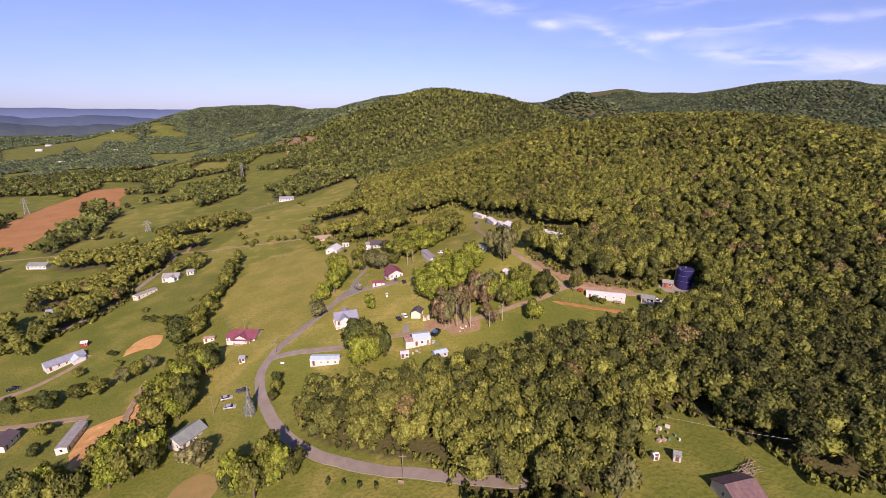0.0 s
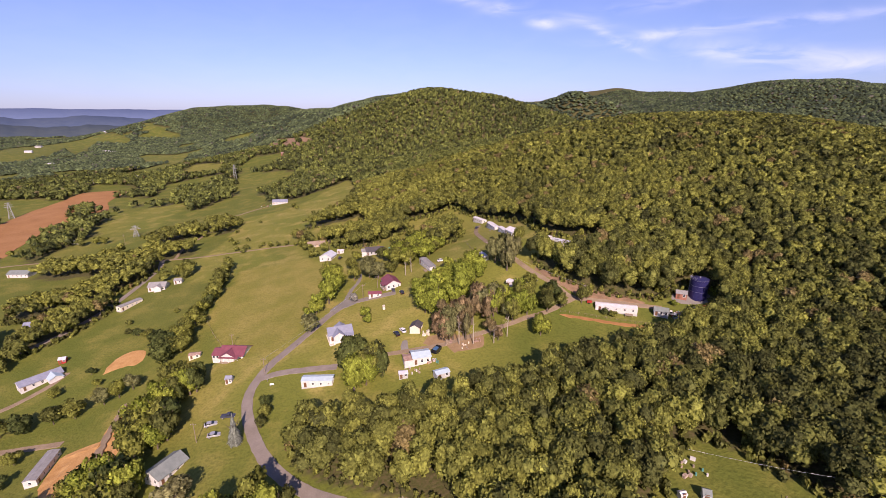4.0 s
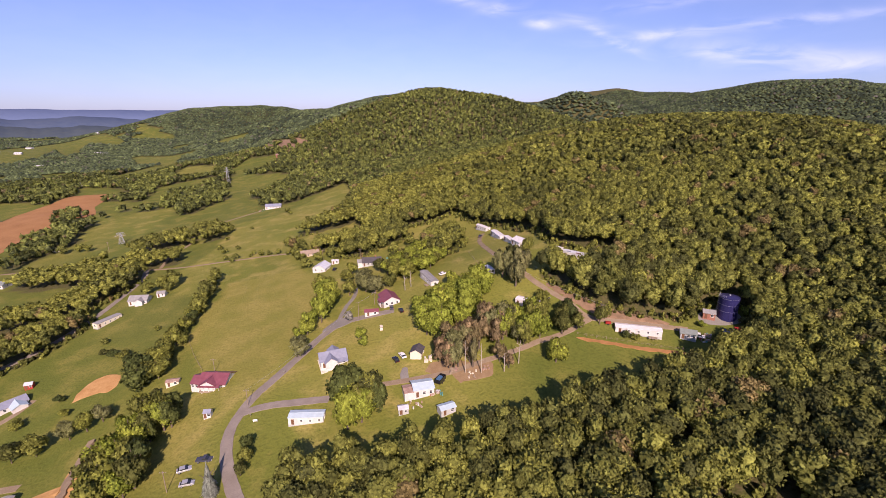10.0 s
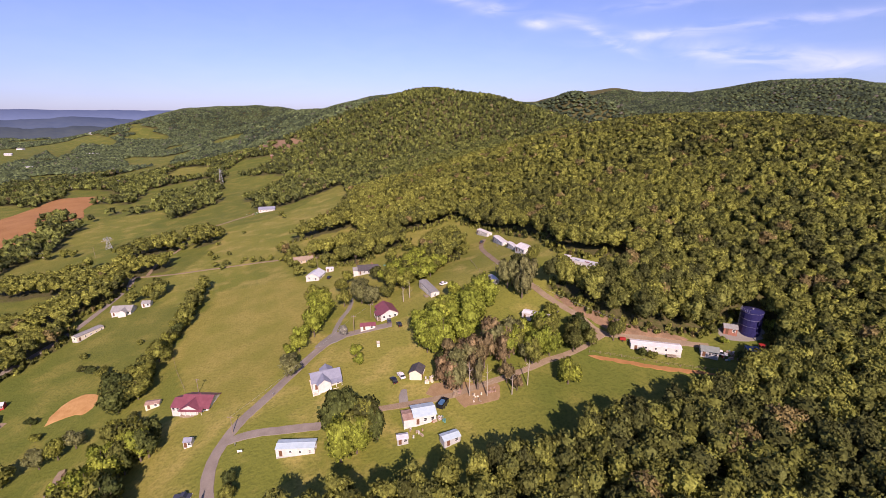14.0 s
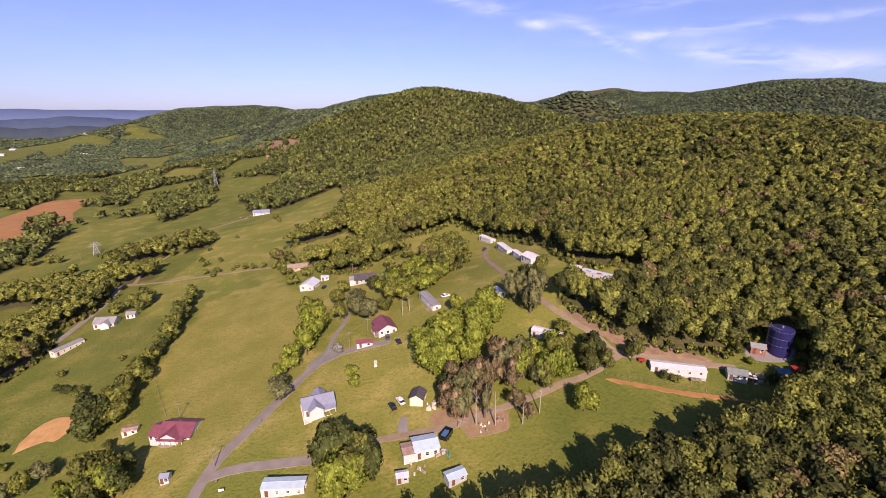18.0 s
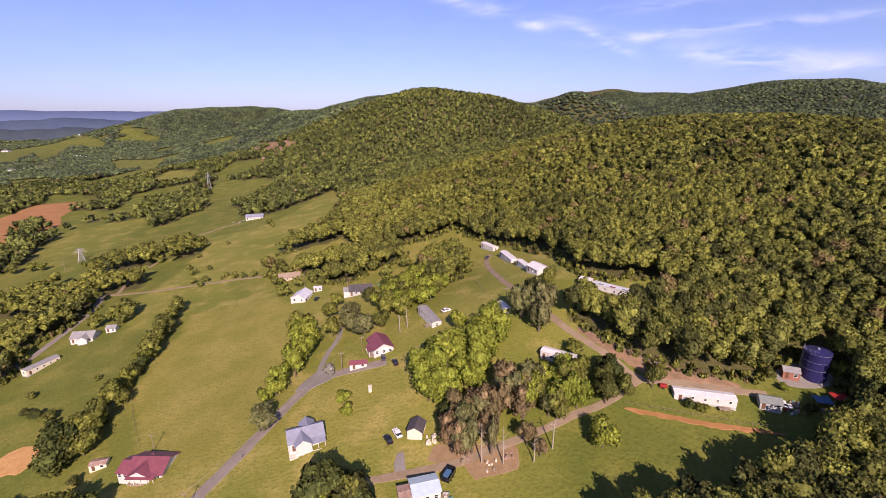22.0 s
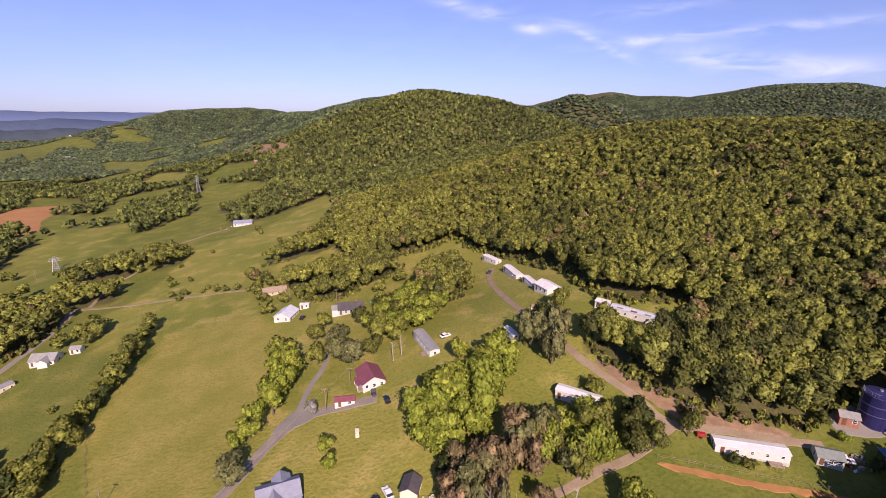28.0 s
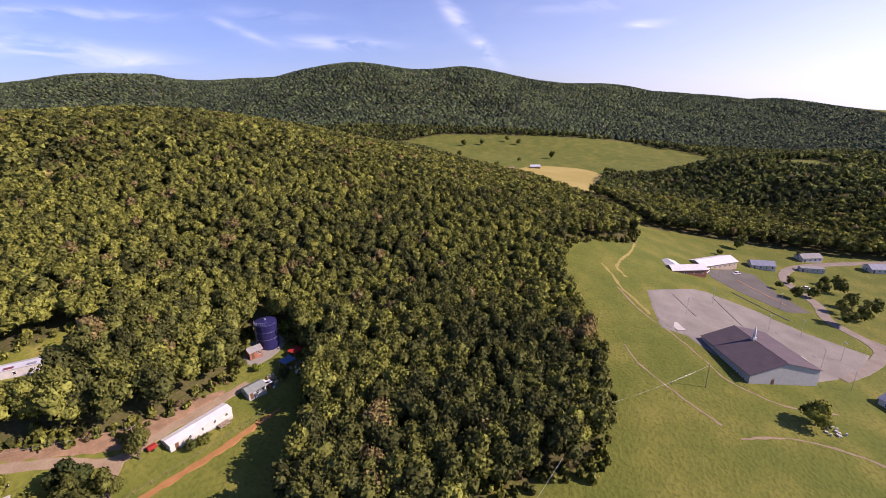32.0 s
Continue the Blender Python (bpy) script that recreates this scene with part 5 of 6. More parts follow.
for x, y, r, h, kind in ((-146, 193, 4.2, 9.5, "broadleaf"), (-151, 190, 4.0, 9.0, "grey"), (-142, 197, 3.8, 8.5, "grey"), (-160, 184, 5.0, 9.5, "broadleaf"), (-168, 182, 4.6, 9, "broadleaf"), (-178, 178, 5.6, 9.0, "dark"), (-186, 176, 5.2, 8.5, "broadleaf"), (-193, 174, 5.0, 8.5, "dark"), (-172, 186, 3.6, 6, "dark"), (-158, 238, 2.9, 4.6, "dark"),
                         (-136, 213, 7.2, 12.5, "dark"), (-140, 222, 7.4, 13, "dark"), (-134, 229, 6.4, 11.5, "broadleaf"), (-131, 219, 5.6, 10, "broadleaf"), (-147, 234, 3.9, 5.8, "broadleaf"), (-163, 243, 3.4, 4.6, "broadleaf"), (-170, 246, 3.1, 4.6, "dark"), (-198, 325, 5.2, 9.2, "broadleaf"), (-192, 331, 5.5, 10.3, "broadleaf"), (-186, 326, 3.9, 6.9, "dark"),
                         (-230, 236, 6.8, 12.0, "dark"), (-238, 228, 7.2, 12.0, "broadleaf"), (-247, 233, 7.4, 12.0, "dark"), (-255, 240, 7.4, 13.4, "broadleaf"), (-262, 250, 7.4, 13.4, "broadleaf"), (-243, 222, 6.8, 12.0, "broadleaf"), (-250, 216, 7.4, 12.0, "dark"), (-228, 222, 5.7, 9.0, "broadleaf")):
    tree(x, y, r, h, kind)
tree_row([(-139, 232), (-138, 250), (-141, 270), (-146, 292), (-153, 318), (-157, 332)], 4.4, 4.9, 9.4)
tree_row([(-112, 366), (-128, 376), (-150, 380), (-170, 378)], 7.0, 2.4, 4.0)
tree_row([(-118, 388), (-112, 372), (-104, 352), (-98, 345)], 6.0, 3.6, 7.0)
tree_row([(-330, 405), (-290, 400), (-262, 384)], 11.0, 3.6, 6.0)
tree_row([(-380, 425), (-352, 446), (-330, 448)], 12.0, 4.6, 9.0)
tree_row([(-405, 388), (-392, 410), (-386, 430)], 12.0, 5.0, 9.0)
for x, y, r, h in ((106, 186, 4.6, 12), (112, 188, 4.8, 13), (118, 190, 4.6, 12), (124, 197, 4.4, 12), (100, 182, 4.4, 11), (127, 205, 4.2, 11), (92, 178, 4.2, 11)):
    tree(x, y, r, h, "dark")
# the valley on the church's side
tree(143, 34, 4.6, 8.5, "broadleaf", "round broadleaf tree standing alone in the meadow", 0.08)
for x, y, r, h in ((235, -13, 4.6, 10), (264, -5, 4.2, 8), (286, -32, 5, 11), (265, -27, 4.4, 9), (246, -25, 4.4, 9), (277, 1, 2.8, 5), (292, -10, 2.6, 5), (300, -30, 2.8, 6), (348, 2, 5, 11), (258, -34, 4.8, 9), (254, -18, 4, 8), (325, 19, 2.4, 4), (345, -33, 2.6, 6), (272, -14, 3.6, 7), (281, -22, 4, 8)):
    tree(x, y, r, h, "dark")
for x, y, r, h in ((555, 250, 5, 10), (790, 165, 6, 14), (402, 112, 5, 10), (640, 230, 4, 7), (720, 210, 4, 8), (650, 75, 4, 8), (900, 262, 6, 12), (880, 236, 6, 12), (860, 300, 6, 11), (838, 330, 6, 12), (700, 300, 5, 9), (610, 238, 4, 7), (575, 232, 4, 7), (585, 220, 4, 6), (500, 165, 5, 9), (520, 180, 5, 9), (480, 150, 5, 9)):
    tree(x, y, r, h, "dark")

# ---- village houses ----
# the long red-roofed house with its front gable and porch
t = house("long white house with a red metal roof and columned porch", -96.0, 203.3, -3, 11.0, 9.2, 2.7, 2.3, 0.5, M_WHITE, M_REDROOF, front=3, porch=(-0.5, 8.5, 1.8))
wall_block(t, 6.4, 6.0, 2.7, 1.7, M_WHITE, -1.0, -2.6, 90, "front_gable")
roof_gable(t, 7.4, 6.2, 2.75, 1.8, 0.35, M_REDROOF, -1.0, -2.2, 90)
wall_block(t, 3.4, 7.4, 2.4, 1.5, M_WHITE, -7.2, -0.6, 0, "side_wing")
roof_gable(t, 3.4, 7.4, 2.4, 1.6, 0.3, M_REDROOF, -7.2, -0.6, 0)
for k in (-8.1, -6.4):
    window(t, k, -4.3, 0.9, 270)
for k in (-3.0, -1.6, -0.2, 1.2):
    window(t, k, -5.6, 0.8, 270, 0.9, 1.4)
bm = bmesh.new()
box(bm, 3.6, -7.2, -0.45, 1.1, 5.0, 0.12)
part("front_walk", bm, M_CONC, t)
# the white house with slate-blue gables
t = house("white two-gabled house with a slate-blue metal roof", -47.6, 204.2, 22, 10.5, 7.2, 3.1, 2.1, 0.45, M_WHITE, M_BLUEROOF, front=3, back=3, porch=(3.2, 4.2, 2.0))
wall_block(t, 5.2, 4.6, 3.05, 1.6, M_WHITE, -1.2, -3.2, 90, "front_gable")
roof_gable(t, 5.4, 4.8, 3.1, 1.7, 0.4, M_BLUEROOF, -1.2, -3.0, 90)
wall_block(t, 4.0, 4.2, 3.0, 1.5, M_WHITE, 1.0, 3.4, 90, "rear_gable")
roof_gable(t, 4.4, 4.4, 3.05, 1.6, 0.35, M_BLUEROOF, 1.0, 3.2, 90)
bm = bmesh.new()
box(bm, 0.4, -0.6, -1.3, 12.0, 11.2, 0.75)
part("deck", bm, M_CREAM, t)
for k in range(7):
    bm = bmesh.new()
    box(bm, -5.4 + k * 1.9, -6.1, -0.55, 0.12, 0.12, 1.0)
    part("rail_post", bm, M_TRIM, t)
bm = bmesh.new()
box(bm, 0.3, -6.1, 0.38, 11.6, 0.08, 0.1)
part("rail", bm, M_TRIM, t)
house("small white house with a red metal roof", -28.5, 249.5, -68, 10.5, 8.0, 2.8, 2.1, 0.45, M_WHITE, M_REDROOF, front=3, back=2, sides=3, porch=(2.0, 5.0, 1.8))
house("low white outbuilding under a red metal roof", -36, 239.5, 8, 6.6, 3.0, 2.1, 0.8, 0.25, M_WHITE, M_REDROOF, "shed", "shed", 1, 0, 0)
house("white gabled house with a pale tin roof", -80, 321, 80, 10, 8.5, 2.8, 2.2, 0.4, M_WHITE, M_TIN, front=3, sides=2)
house("small white tin-roofed shed behind the house", -73, 330, 5, 4.6, 3.0, 2.2, 0.5, 0.2, M_WHITE, M_TIN, "shed", "shed", 1, 0, 0)
t = house("low grey-sided house with a dark shingle roof", -46.5, 317, 10, 12, 8, 2.5, 2.2, 0.4, M_GREYWALL, M_DARKROOF, front=4, chimney=(2.5, 1.0))
wall_block(t, 4.0, 6.0, 2.6, 1.0, M_WHITE, -7.0, -0.6, 0, "side_wing")
roof_gable(t, 4.0, 6.0, 2.6, 1.1, 0.3, M_GREYROOF, -7.0, -0.6, 0)
house("tan brick house with a faded tan shingle roof", -99, 361, 25, 13, 8, 2.5, 1.6, 0.4, M_TAN, M_TANROOF, front=3)
house("dark-roofed cream garden shed", -12.3, 201.5, 78, 5.4, 4.6, 2.5, 1.3, 0.3, M_CREAM, M_DARKROOF, "shed", "shed", 1, 1, 0)
t = house("patched white workshop with a blue-grey sheet roof", -9.6, 180.5, 14, 7.4, 6.2, 3.0, 0.9, 0.3, M_WHITE, M_PALEBLUE, "workshop", "workshop", 2, 1, 1)
wall_block(t, 3.4, 5.0, 2.3, 0.3, M_WHITE, -5.4, -0.4, 0, "lean_to")
roof_gable(t, 3.4, 5.0, 2.3, 0.35, 0.2, M_RUST, -5.4, -0.4, 0)
house("low shed with a pale blue sheet roof", -1, 169.5, 25, 5.6, 3.4, 2.2, 0.5, 0.2, M_GREYWALL, M_PALEBLUE, "shed", "shed", 1, 0, 0)
house("small tin-roofed shed under the trees", -16, 171, 10, 3.4, 2.6, 2.0, 0.5, 0.2, M_GREYWALL, M_TIN, "shed", "shed", 1, 0, 0)
house("tiny blue-grey garden shed on the lawn", -89.5, 181.5, 5, 2.6, 2.4, 2.2, 0.8, 0.15, M_WHITE, M_BLUEROOF, "shed", "shed", 1, 0, 0)
t = house("rusty pale lean-to shed in the grass", -119.5, 211, 12, 5.2, 3.0, 2.0, 0.4, 0.15, M_CREAM, M_RUST, "shed", "shed", 1, 0, 0)
mobile_home("white mobile home with a pale blue roof", -49.5, 171.3, 2, 12, 4.2, M_WHITE, M_PALEBLUE, windows=3, deck=False)
mobile_home("long grey-roofed mobile home among trees", -8.5, 265, -69, 18, 4.2, M_WHITE, M_GREYROOF)
mobile_home("long white mobile home with a small deck", 78.2, 204.3, -15, 17.8, 4.2, M_WHITE, M_WHITEROOF, 2.4)
mobile_home("white mobile home half hidden by trees", 37.5, 223, -33, 13, 4.0, M_WHITE, M_WHITEROOF, deck=False)
mobile_home("white mobile home at the end of the lane", 29, 355, -62, 13, 4.0, M_WHITE, M_WHITEROOF, windows=4, deck=False)
mobile_home("white mobile home beside the upper lane", 36, 325, -77, 17, 4.2, M_WHITE, M_WHITEROOF)
mobile_home("white travel trailer parked in a row", 40, 304, -76, 10, 3.2, M_WHITE, M_WHITEROOF, 2.4, 3, False)
house("white gabled garage with a white roof", 44.5, 290, -68, 9, 7.5, 2.8, 1.4, 0.3, M_WHITE, M_WHITEROOF, "garage", "garage", 2, 1, 1)
mobile_home("small white camper parked on the meadow", 23, 257, -73, 7.5, 2.5, M_WHITE, M_WHITEROOF, 2.2, 2, False)
t = mobile_home("red and white striped mobile home at the wood's edge", 69, 256, -43, 19, 4.2, M_WHITE, M_TIN, deck=False)
for k in (-6, -1, 4):
    bm = bmesh.new()
    box(bm, k, -1.1, 2.96, 2.2, 1.9, 0.12)
    part("roof_panel", bm, M_REDROOF if k == -1 else M_BLUEROOF, t)
house("small white shed beside the striped mobile home", 59.5, 265.5, -43, 4.6, 4.0, 2.4, 0.5, 0.2, M_WHITE, M_WHITEROOF, "shed", "shed", 1, 0, 0)
house("white cottage with a grey-green roof and lean-to", 97.5, 201.5, -22, 5.8, 4.6, 2.3, 1.0, 0.3, M_GREYWALL, M_GREENROOF, "cottage", "cottage", 2, 1, 1)
house("small pink brick pump house with a grey roof", 111.5, 212.2, -24, 4.6, 3.6, 2.5, 1.0, 0.25, M_BRICK, M_GREYROOF, "pump_house", "pump house", 1, 0, 0)

# the bolted water tank
t = thing("water_tank", "dark blue bolted steel water tank with pale bands", "water tank", 119.0, 212.0, 0, ground_z(119, 212) - 0.9)
t.scale = (0.92, 0.92, 0.92)
bm = bmesh.new()
tube(bm, (0, 0, -0.6), (0, 0, 10.6), 4.15, seg=40)
part("shell", bm, M_TANK, t)
bm = bmesh.new()
tube(bm, (0, 0, 10.6), (0, 0, 11.25), 4.22, 0.5, seg=40)
roof_ob = part("roof", bm, M_TANK, t)
bm = bmesh.new()
tube(bm, (0, 0, 11.2), (0, 0, 11.7), 0.4, seg=12)
part("vent", bm, M_STEEL, roof_ob)
for k in range(7):
    bm = bmesh.new()
    tube(bm, (0, 0, 1.3 + 1.5 * k), (0, 0, 1.38 + 1.5 * k), 4.19, seg=40)
    part("band", bm, M_STEEL if k in (2, 4, 6) else M_TANK, t)
for k in range(20):
    bm = bmesh.new()
    a = k * 0.31416
    box(bm, 4.16 * math.cos(a), 4.16 * math.sin(a), -0.4, 0.07, 0.09, 11.0, a)
    part("seam", bm, M_TANK, t)
lad = bmesh.new()
for s in (-0.25, 0.25):
    tube(lad, (-4.0, 1.6 + s, 0), (-4.0, 1.6 + s, 11.8), 0.05, seg=6)
for k in range(28):
    tube(lad, (-4.0, 1.35, 0.4 * k + 0.3), (-4.0, 1.85, 0.4 * k + 0.3), 0.03, seg=5)
part("ladder", lad, M_STEEL, t)
rail = bmesh.new()
for k in range(9):
    a = 2.2 + k * 0.2
    tube(rail, (4.0 * math.cos(a), 4.0 * math.sin(a), 10.6), (4.0 * math.cos(a), 4.0 * math.sin(a), 11.7), 0.04, seg=5)
    b = a + 0.2
    tube(rail, (4.0 * math.cos(a), 4.0 * math.sin(a), 11.7), (4.0 * math.cos(b), 4.0 * math.sin(b), 11.7), 0.04, seg=5)
part("guard_rail", rail, M_STEEL, t)


def shelter(label, x, y, yaw, L, W, h, roof):
    t = thing("shelter", label, "shelter", x, y, yaw)
    for i in (-1, 1):
        for j in (-1, 1):
            bm = bmesh.new()
            box(bm, i * (L / 2 - 0.15), j * (W / 2 - 0.15), -0.3, 0.14, 0.14, h + 0.3)
            part("post", bm, M_WOOD, t)
    bm = bmesh.new()
    prism(bm, [(-W / 2, h), (W / 2, h + 0.3), (W / 2, h + 0.38), (-W / 2, h + 0.08)], -L / 2, L / 2, "x")
    part("roof", bm, roof, t)
    return t


shelter("open shelter with a blue tarp roof", 113, 200, -14, 4.6, 3.6, 2.4, M_BLUEPAINT)
shelter("open shelter with a red sheet roof", 118.5, 200.5, -10, 4.4, 3.4, 2.4, M_REDPAINT)
t = thing("oil_tank", "white horizontal oil tank on legs", "tank", 112, 195, -14)
bm = bmesh.new()
tube(bm, (-1.3, 0, 1.0), (1.3, 0, 1.0), 0.6, seg=16)
part("drum", bm, M_WHITE, t)
for i in (-0.9, 0.9):
    bm = bmesh.new()
    box(bm, i, 0, -0.2, 0.12, 0.8, 0.9)
    part("leg", bm, M_STEEL, t)


def scrap(label, x, y, n, spread, name="scrap_pile", mats=None, tall=1.0):
    """A heap of odd boards, drums and boxes: each piece a part."""
    t = thing(name, label, "clutter", x, y)
    q = random.Random(int(abs(x * 31 + y * 17)))
    for k in range(n):
        bm = bmesh.new()
        if q.random() < 0.3:
            tube(bm, (0, 0, -0.2), (0, 0, 0.8), 0.3, seg=10)
        else:
            box(bm, 0, 0, -0.25, q.uniform(0.4, 1.6), q.uniform(0.3, 0.9), q.uniform(0.4, 1.0) * tall + 0.25, q.uniform(0, 3))
        ob = part("piece", bm, q.choice(mats or (M_JUNK, M_WHITE, M_RUST, M_WOOD, M_TEAL, M_REDPAINT)), t)
        dx, dy = q.uniform(-spread, spread), q.uniform(-spread, spread)
        ob.location = (dx, dy, ground_z(x + dx, y + dy) - ground_z(x, y))
    return t


scrap("white sacks and boxes stacked beside the shed", -8, 197.5, 9, 1.5, "box_stack", (M_CREAM, M_WHITE, M_CREAM), 1.6)
scrap("rusty scrap and drums behind the workshop", -4.5, 178.5, 12, 2.4)
scrap("timber and pallets piled by the lane", 2, 189.8, 8, 1.6, "timber_pile", (M_WOOD, M_RUST, M_WOOD))
scrap("grey boards stacked on the red soil", 9, 186.5, 9, 1.8, "timber_pile", (M_WOOD, M_WOOD, M_CREAM), 0.5)
scrap("old pallets and posts under the pines", 14, 189.5, 7, 1.6, "pallet_pile", (M_WOOD, M_RUST, M_WOOD), 0.5)
scrap("odd junk scattered beside the cottage", 104, 200, 14, 3.0)
scrap("boxes and boards below the shelters", 115, 197, 8, 3.0)
scrap("red and white yard clutter by the workshop", -12, 174.5, 7, 2.4)
scrap("coloured junk along the wood's edge", 69, 119, 12, 3.2)
scrap("chairs and boxes on the upper lawn", -37, 326, 7, 3.5)
scrap("parked clutter beside the garage", 36, 276, 8, 3.0)
scrap("pale stones heaped in the meadow grass", 142, 29, 16, 3.0, "stone_heap", (M_CONC, M_CONC, M_GREYWALL), 0.6)
scrap("yard clutter beside the blue-roofed farmhouse", -206, 548, 12, 7.0)
t = thing("brush_pile", "grey heap of cut branches and logs", "brush pile", 84, 103, 35)
q = random.Random(5)
for k in range(60):
    bm = bmesh.new()
    a, px, py = q.uniform(-0.5, 0.5), q.uniform(-5, 5), q.uniform(-1.6, 1.6)
    z0 = ground_z(84 + px * 0.82 - py * 0.57, 103 + px * 0.57 + py * 0.82) - ground_z(84, 103) + q.uniform(0, 0.8) + 0.1
    ln = q.uniform(1.2, 3.0)
    tube(bm, (px - ln * math.cos(a), py - ln * math.sin(a), z0), (px + ln * math.cos(a), py + ln * math.sin(a), z0 + q.uniform(-0.2, 0.5)), q.uniform(0.05, 0.14), 0.05, 5)
    part("branch", bm, M_WOOD, t)

# the rusty trailer with its load beside the lane
t = thing("dump_trailer", "dark box trailer with a blue and red load", "trailer", -3, 184.5, 62)
bm = bmesh.new()
for cx, cy, sx, sy in ((0, -1.1, 4.6, 0.12), (0, 1.1, 4.6, 0.12), (-2.3, 0, 0.12, 2.3), (2.3, 0, 0.12, 2.3)):
    box(bm, cx, cy, 0.6, sx, sy, 1.5)
box(bm, 0, 0, 0.5, 4.6, 2.3, 0.12)
part("box", bm, M_BLACK, t)
bm = bmesh.new()
box(bm, -0.5, 0.2, 1.5, 2.6, 1.4, 0.7)
part("load", bm, M_BLUEPAINT, t)
for i in (-0.7, 0.7):
    for j in (-1, 1):
        bm = bmesh.new()
        tube(bm, (i, j * 1.0, 0.32), (i, j * 1.22, 0.32), 0.36, seg=12)
        part("wheel", bm, M_TYRE, t)

# ---- cars ----
car("black sedan parked on the lawn", -21, 199.5, 118, M_BLACK, group="parked cars")
car("white sedan with dark windows on the lawn", -18.4, 201.6, 118, M_CARWHITE, group="parked cars")
car("dark sedan in the drive of the red-roofed house", -26.5, 241.5, 100, M_NAVY, group="parked cars")
car("black sedan parked on the verge", -21.5, 236.5, 110, M_BLACK, group="parked cars")
car("silver-grey hatchback on the lower lawn", -86, 157, 25, M_SILVER, group="parked cars")
car("silver sedan on the lower lawn", -82, 151, 15, M_SILVER, group="parked cars")
car("dark pickup truck beside the spruce", -80.5, 159.5, 5, M_NAVY, "pickup", group="parked cars")
car("black pickup truck on the dirt track", -209, 193, 40, M_BLACK, "pickup", group="parked cars")
car("white pickup truck beside the cottage", 101.5, 201, -25, M_CARWHITE, "pickup", group="parked cars")
car("white sedan half hidden under the trees", 40, 212, -30, M_CARWHITE, group="parked cars")
car("black sedan beside the white mobile home", 44.5, 226.5, -35, M_BLACK, group="parked cars")
car("white sedan beside the long mobile home", -1, 268, 30, M_CARWHITE, group="parked cars")
car("dark sedan beside the white house", -70.5, 316, 80, M_BLACK, group="parked cars")
car("dark sedan on the upper lane", 25.5, 338, 70, M_NAVY, group="parked cars")
t = thing("golf_cart", "cream golf cart with a canopy on the lawn", "golf cart", -29.5, 223.5, 100)
bm = bmesh.new()
box(bm, 0, 0, 0.25, 2.5, 1.2, 0.5)
box(bm, -0.3, 0, 0.75, 0.7, 1.1, 0.5)
part("body", bm, M_CREAM, t)
bm = bmesh.new()
box(bm, 0, 0, 1.85, 2.0, 1.25, 0.08)
part("canopy", bm, M_CREAM, t)
for i in (-0.9, 0.9):
    for j in (-1, 1):
        bm = bmesh.new()
        tube(bm, (i, j * 0.55, 0.2), (i, j * 0.7, 0.2), 0.24, seg=10)
        part("wheel", bm, M_TYRE, t)
        bm = bmesh.new()
        box(bm, i, j * 0.56, 0.7, 0.06, 0.06, 1.2)
        part("strut", bm, M_STEEL, t)
t = thing("trampoline", "round blue-edged trampoline beside the lane", "trampoline", 30, 268)
bm = bmesh.new()
tube(bm, (0, 0, 0.86), (0, 0, 0.9), 1.7, seg=28)
part("mat", bm, M_TYRE, t)
bm = bmesh.new()
bmesh.ops.create_circle(bm, segments=28, radius=2.15)
bmesh.ops.create_circle(bm, segments=28, radius=1.65)
bmesh.ops.bridge_loops(bm, edges=bm.edges[:])
for v in bm.verts:
    v.co.z = 0.93
part("edge_pad", bm, M_BLUEPAINT, t)
for k in range(6):
    bm = bmesh.new()
    tube(bm, (2.0 * math.cos(k), 2.0 * math.sin(k), -0.3), (2.0 * math.cos(k), 2.0 * math.sin(k), 0.92), 0.04, seg=6)
    part("leg", bm, M_STEEL, t)
t = thing("bench", "wooden swing bench at the roadside", "bench", -12, 107.5, -10)
bm = bmesh.new()
box(bm, 0, 0, 0.42, 1.8, 0.5, 0.07)
part("seat", bm, M_WOOD, t)
bm = bmesh.new()
box(bm, 0, 0.26, 0.5, 1.8, 0.07, 0.6)
part("backrest", bm, M_WOOD, t)
for i in (-0.8, 0.8):
    bm = bmesh.new()
    box(bm, i, 0.05, -0.2, 0.1, 0.5, 0.66)
    part("leg", bm, M_WOOD, t)

# ---- poles ----
for x, y, h in ((-101.5, 212.5, 6.5), (-42, 237.5, 9), (-36, 250, 7), (24.5, 262, 7.5), (-11.5, 109.5, 8.5), (150, 63, 9), (66, 212, 7), (-56, 330, 8), (-84, 341, 8), (-88, 150, 8), (-240, 350, 9), (-305, 440, 10), (116, 100, 9), (-75, 183, 7)):
    pole(x, y, h)
for x, y in ((170, 13), (194, 6), (183, 17), (210, 14), (208, 27), (243, 11), (264, 34), (226, 45), (205, 60)):
    pole(x, y, 8.0, True)


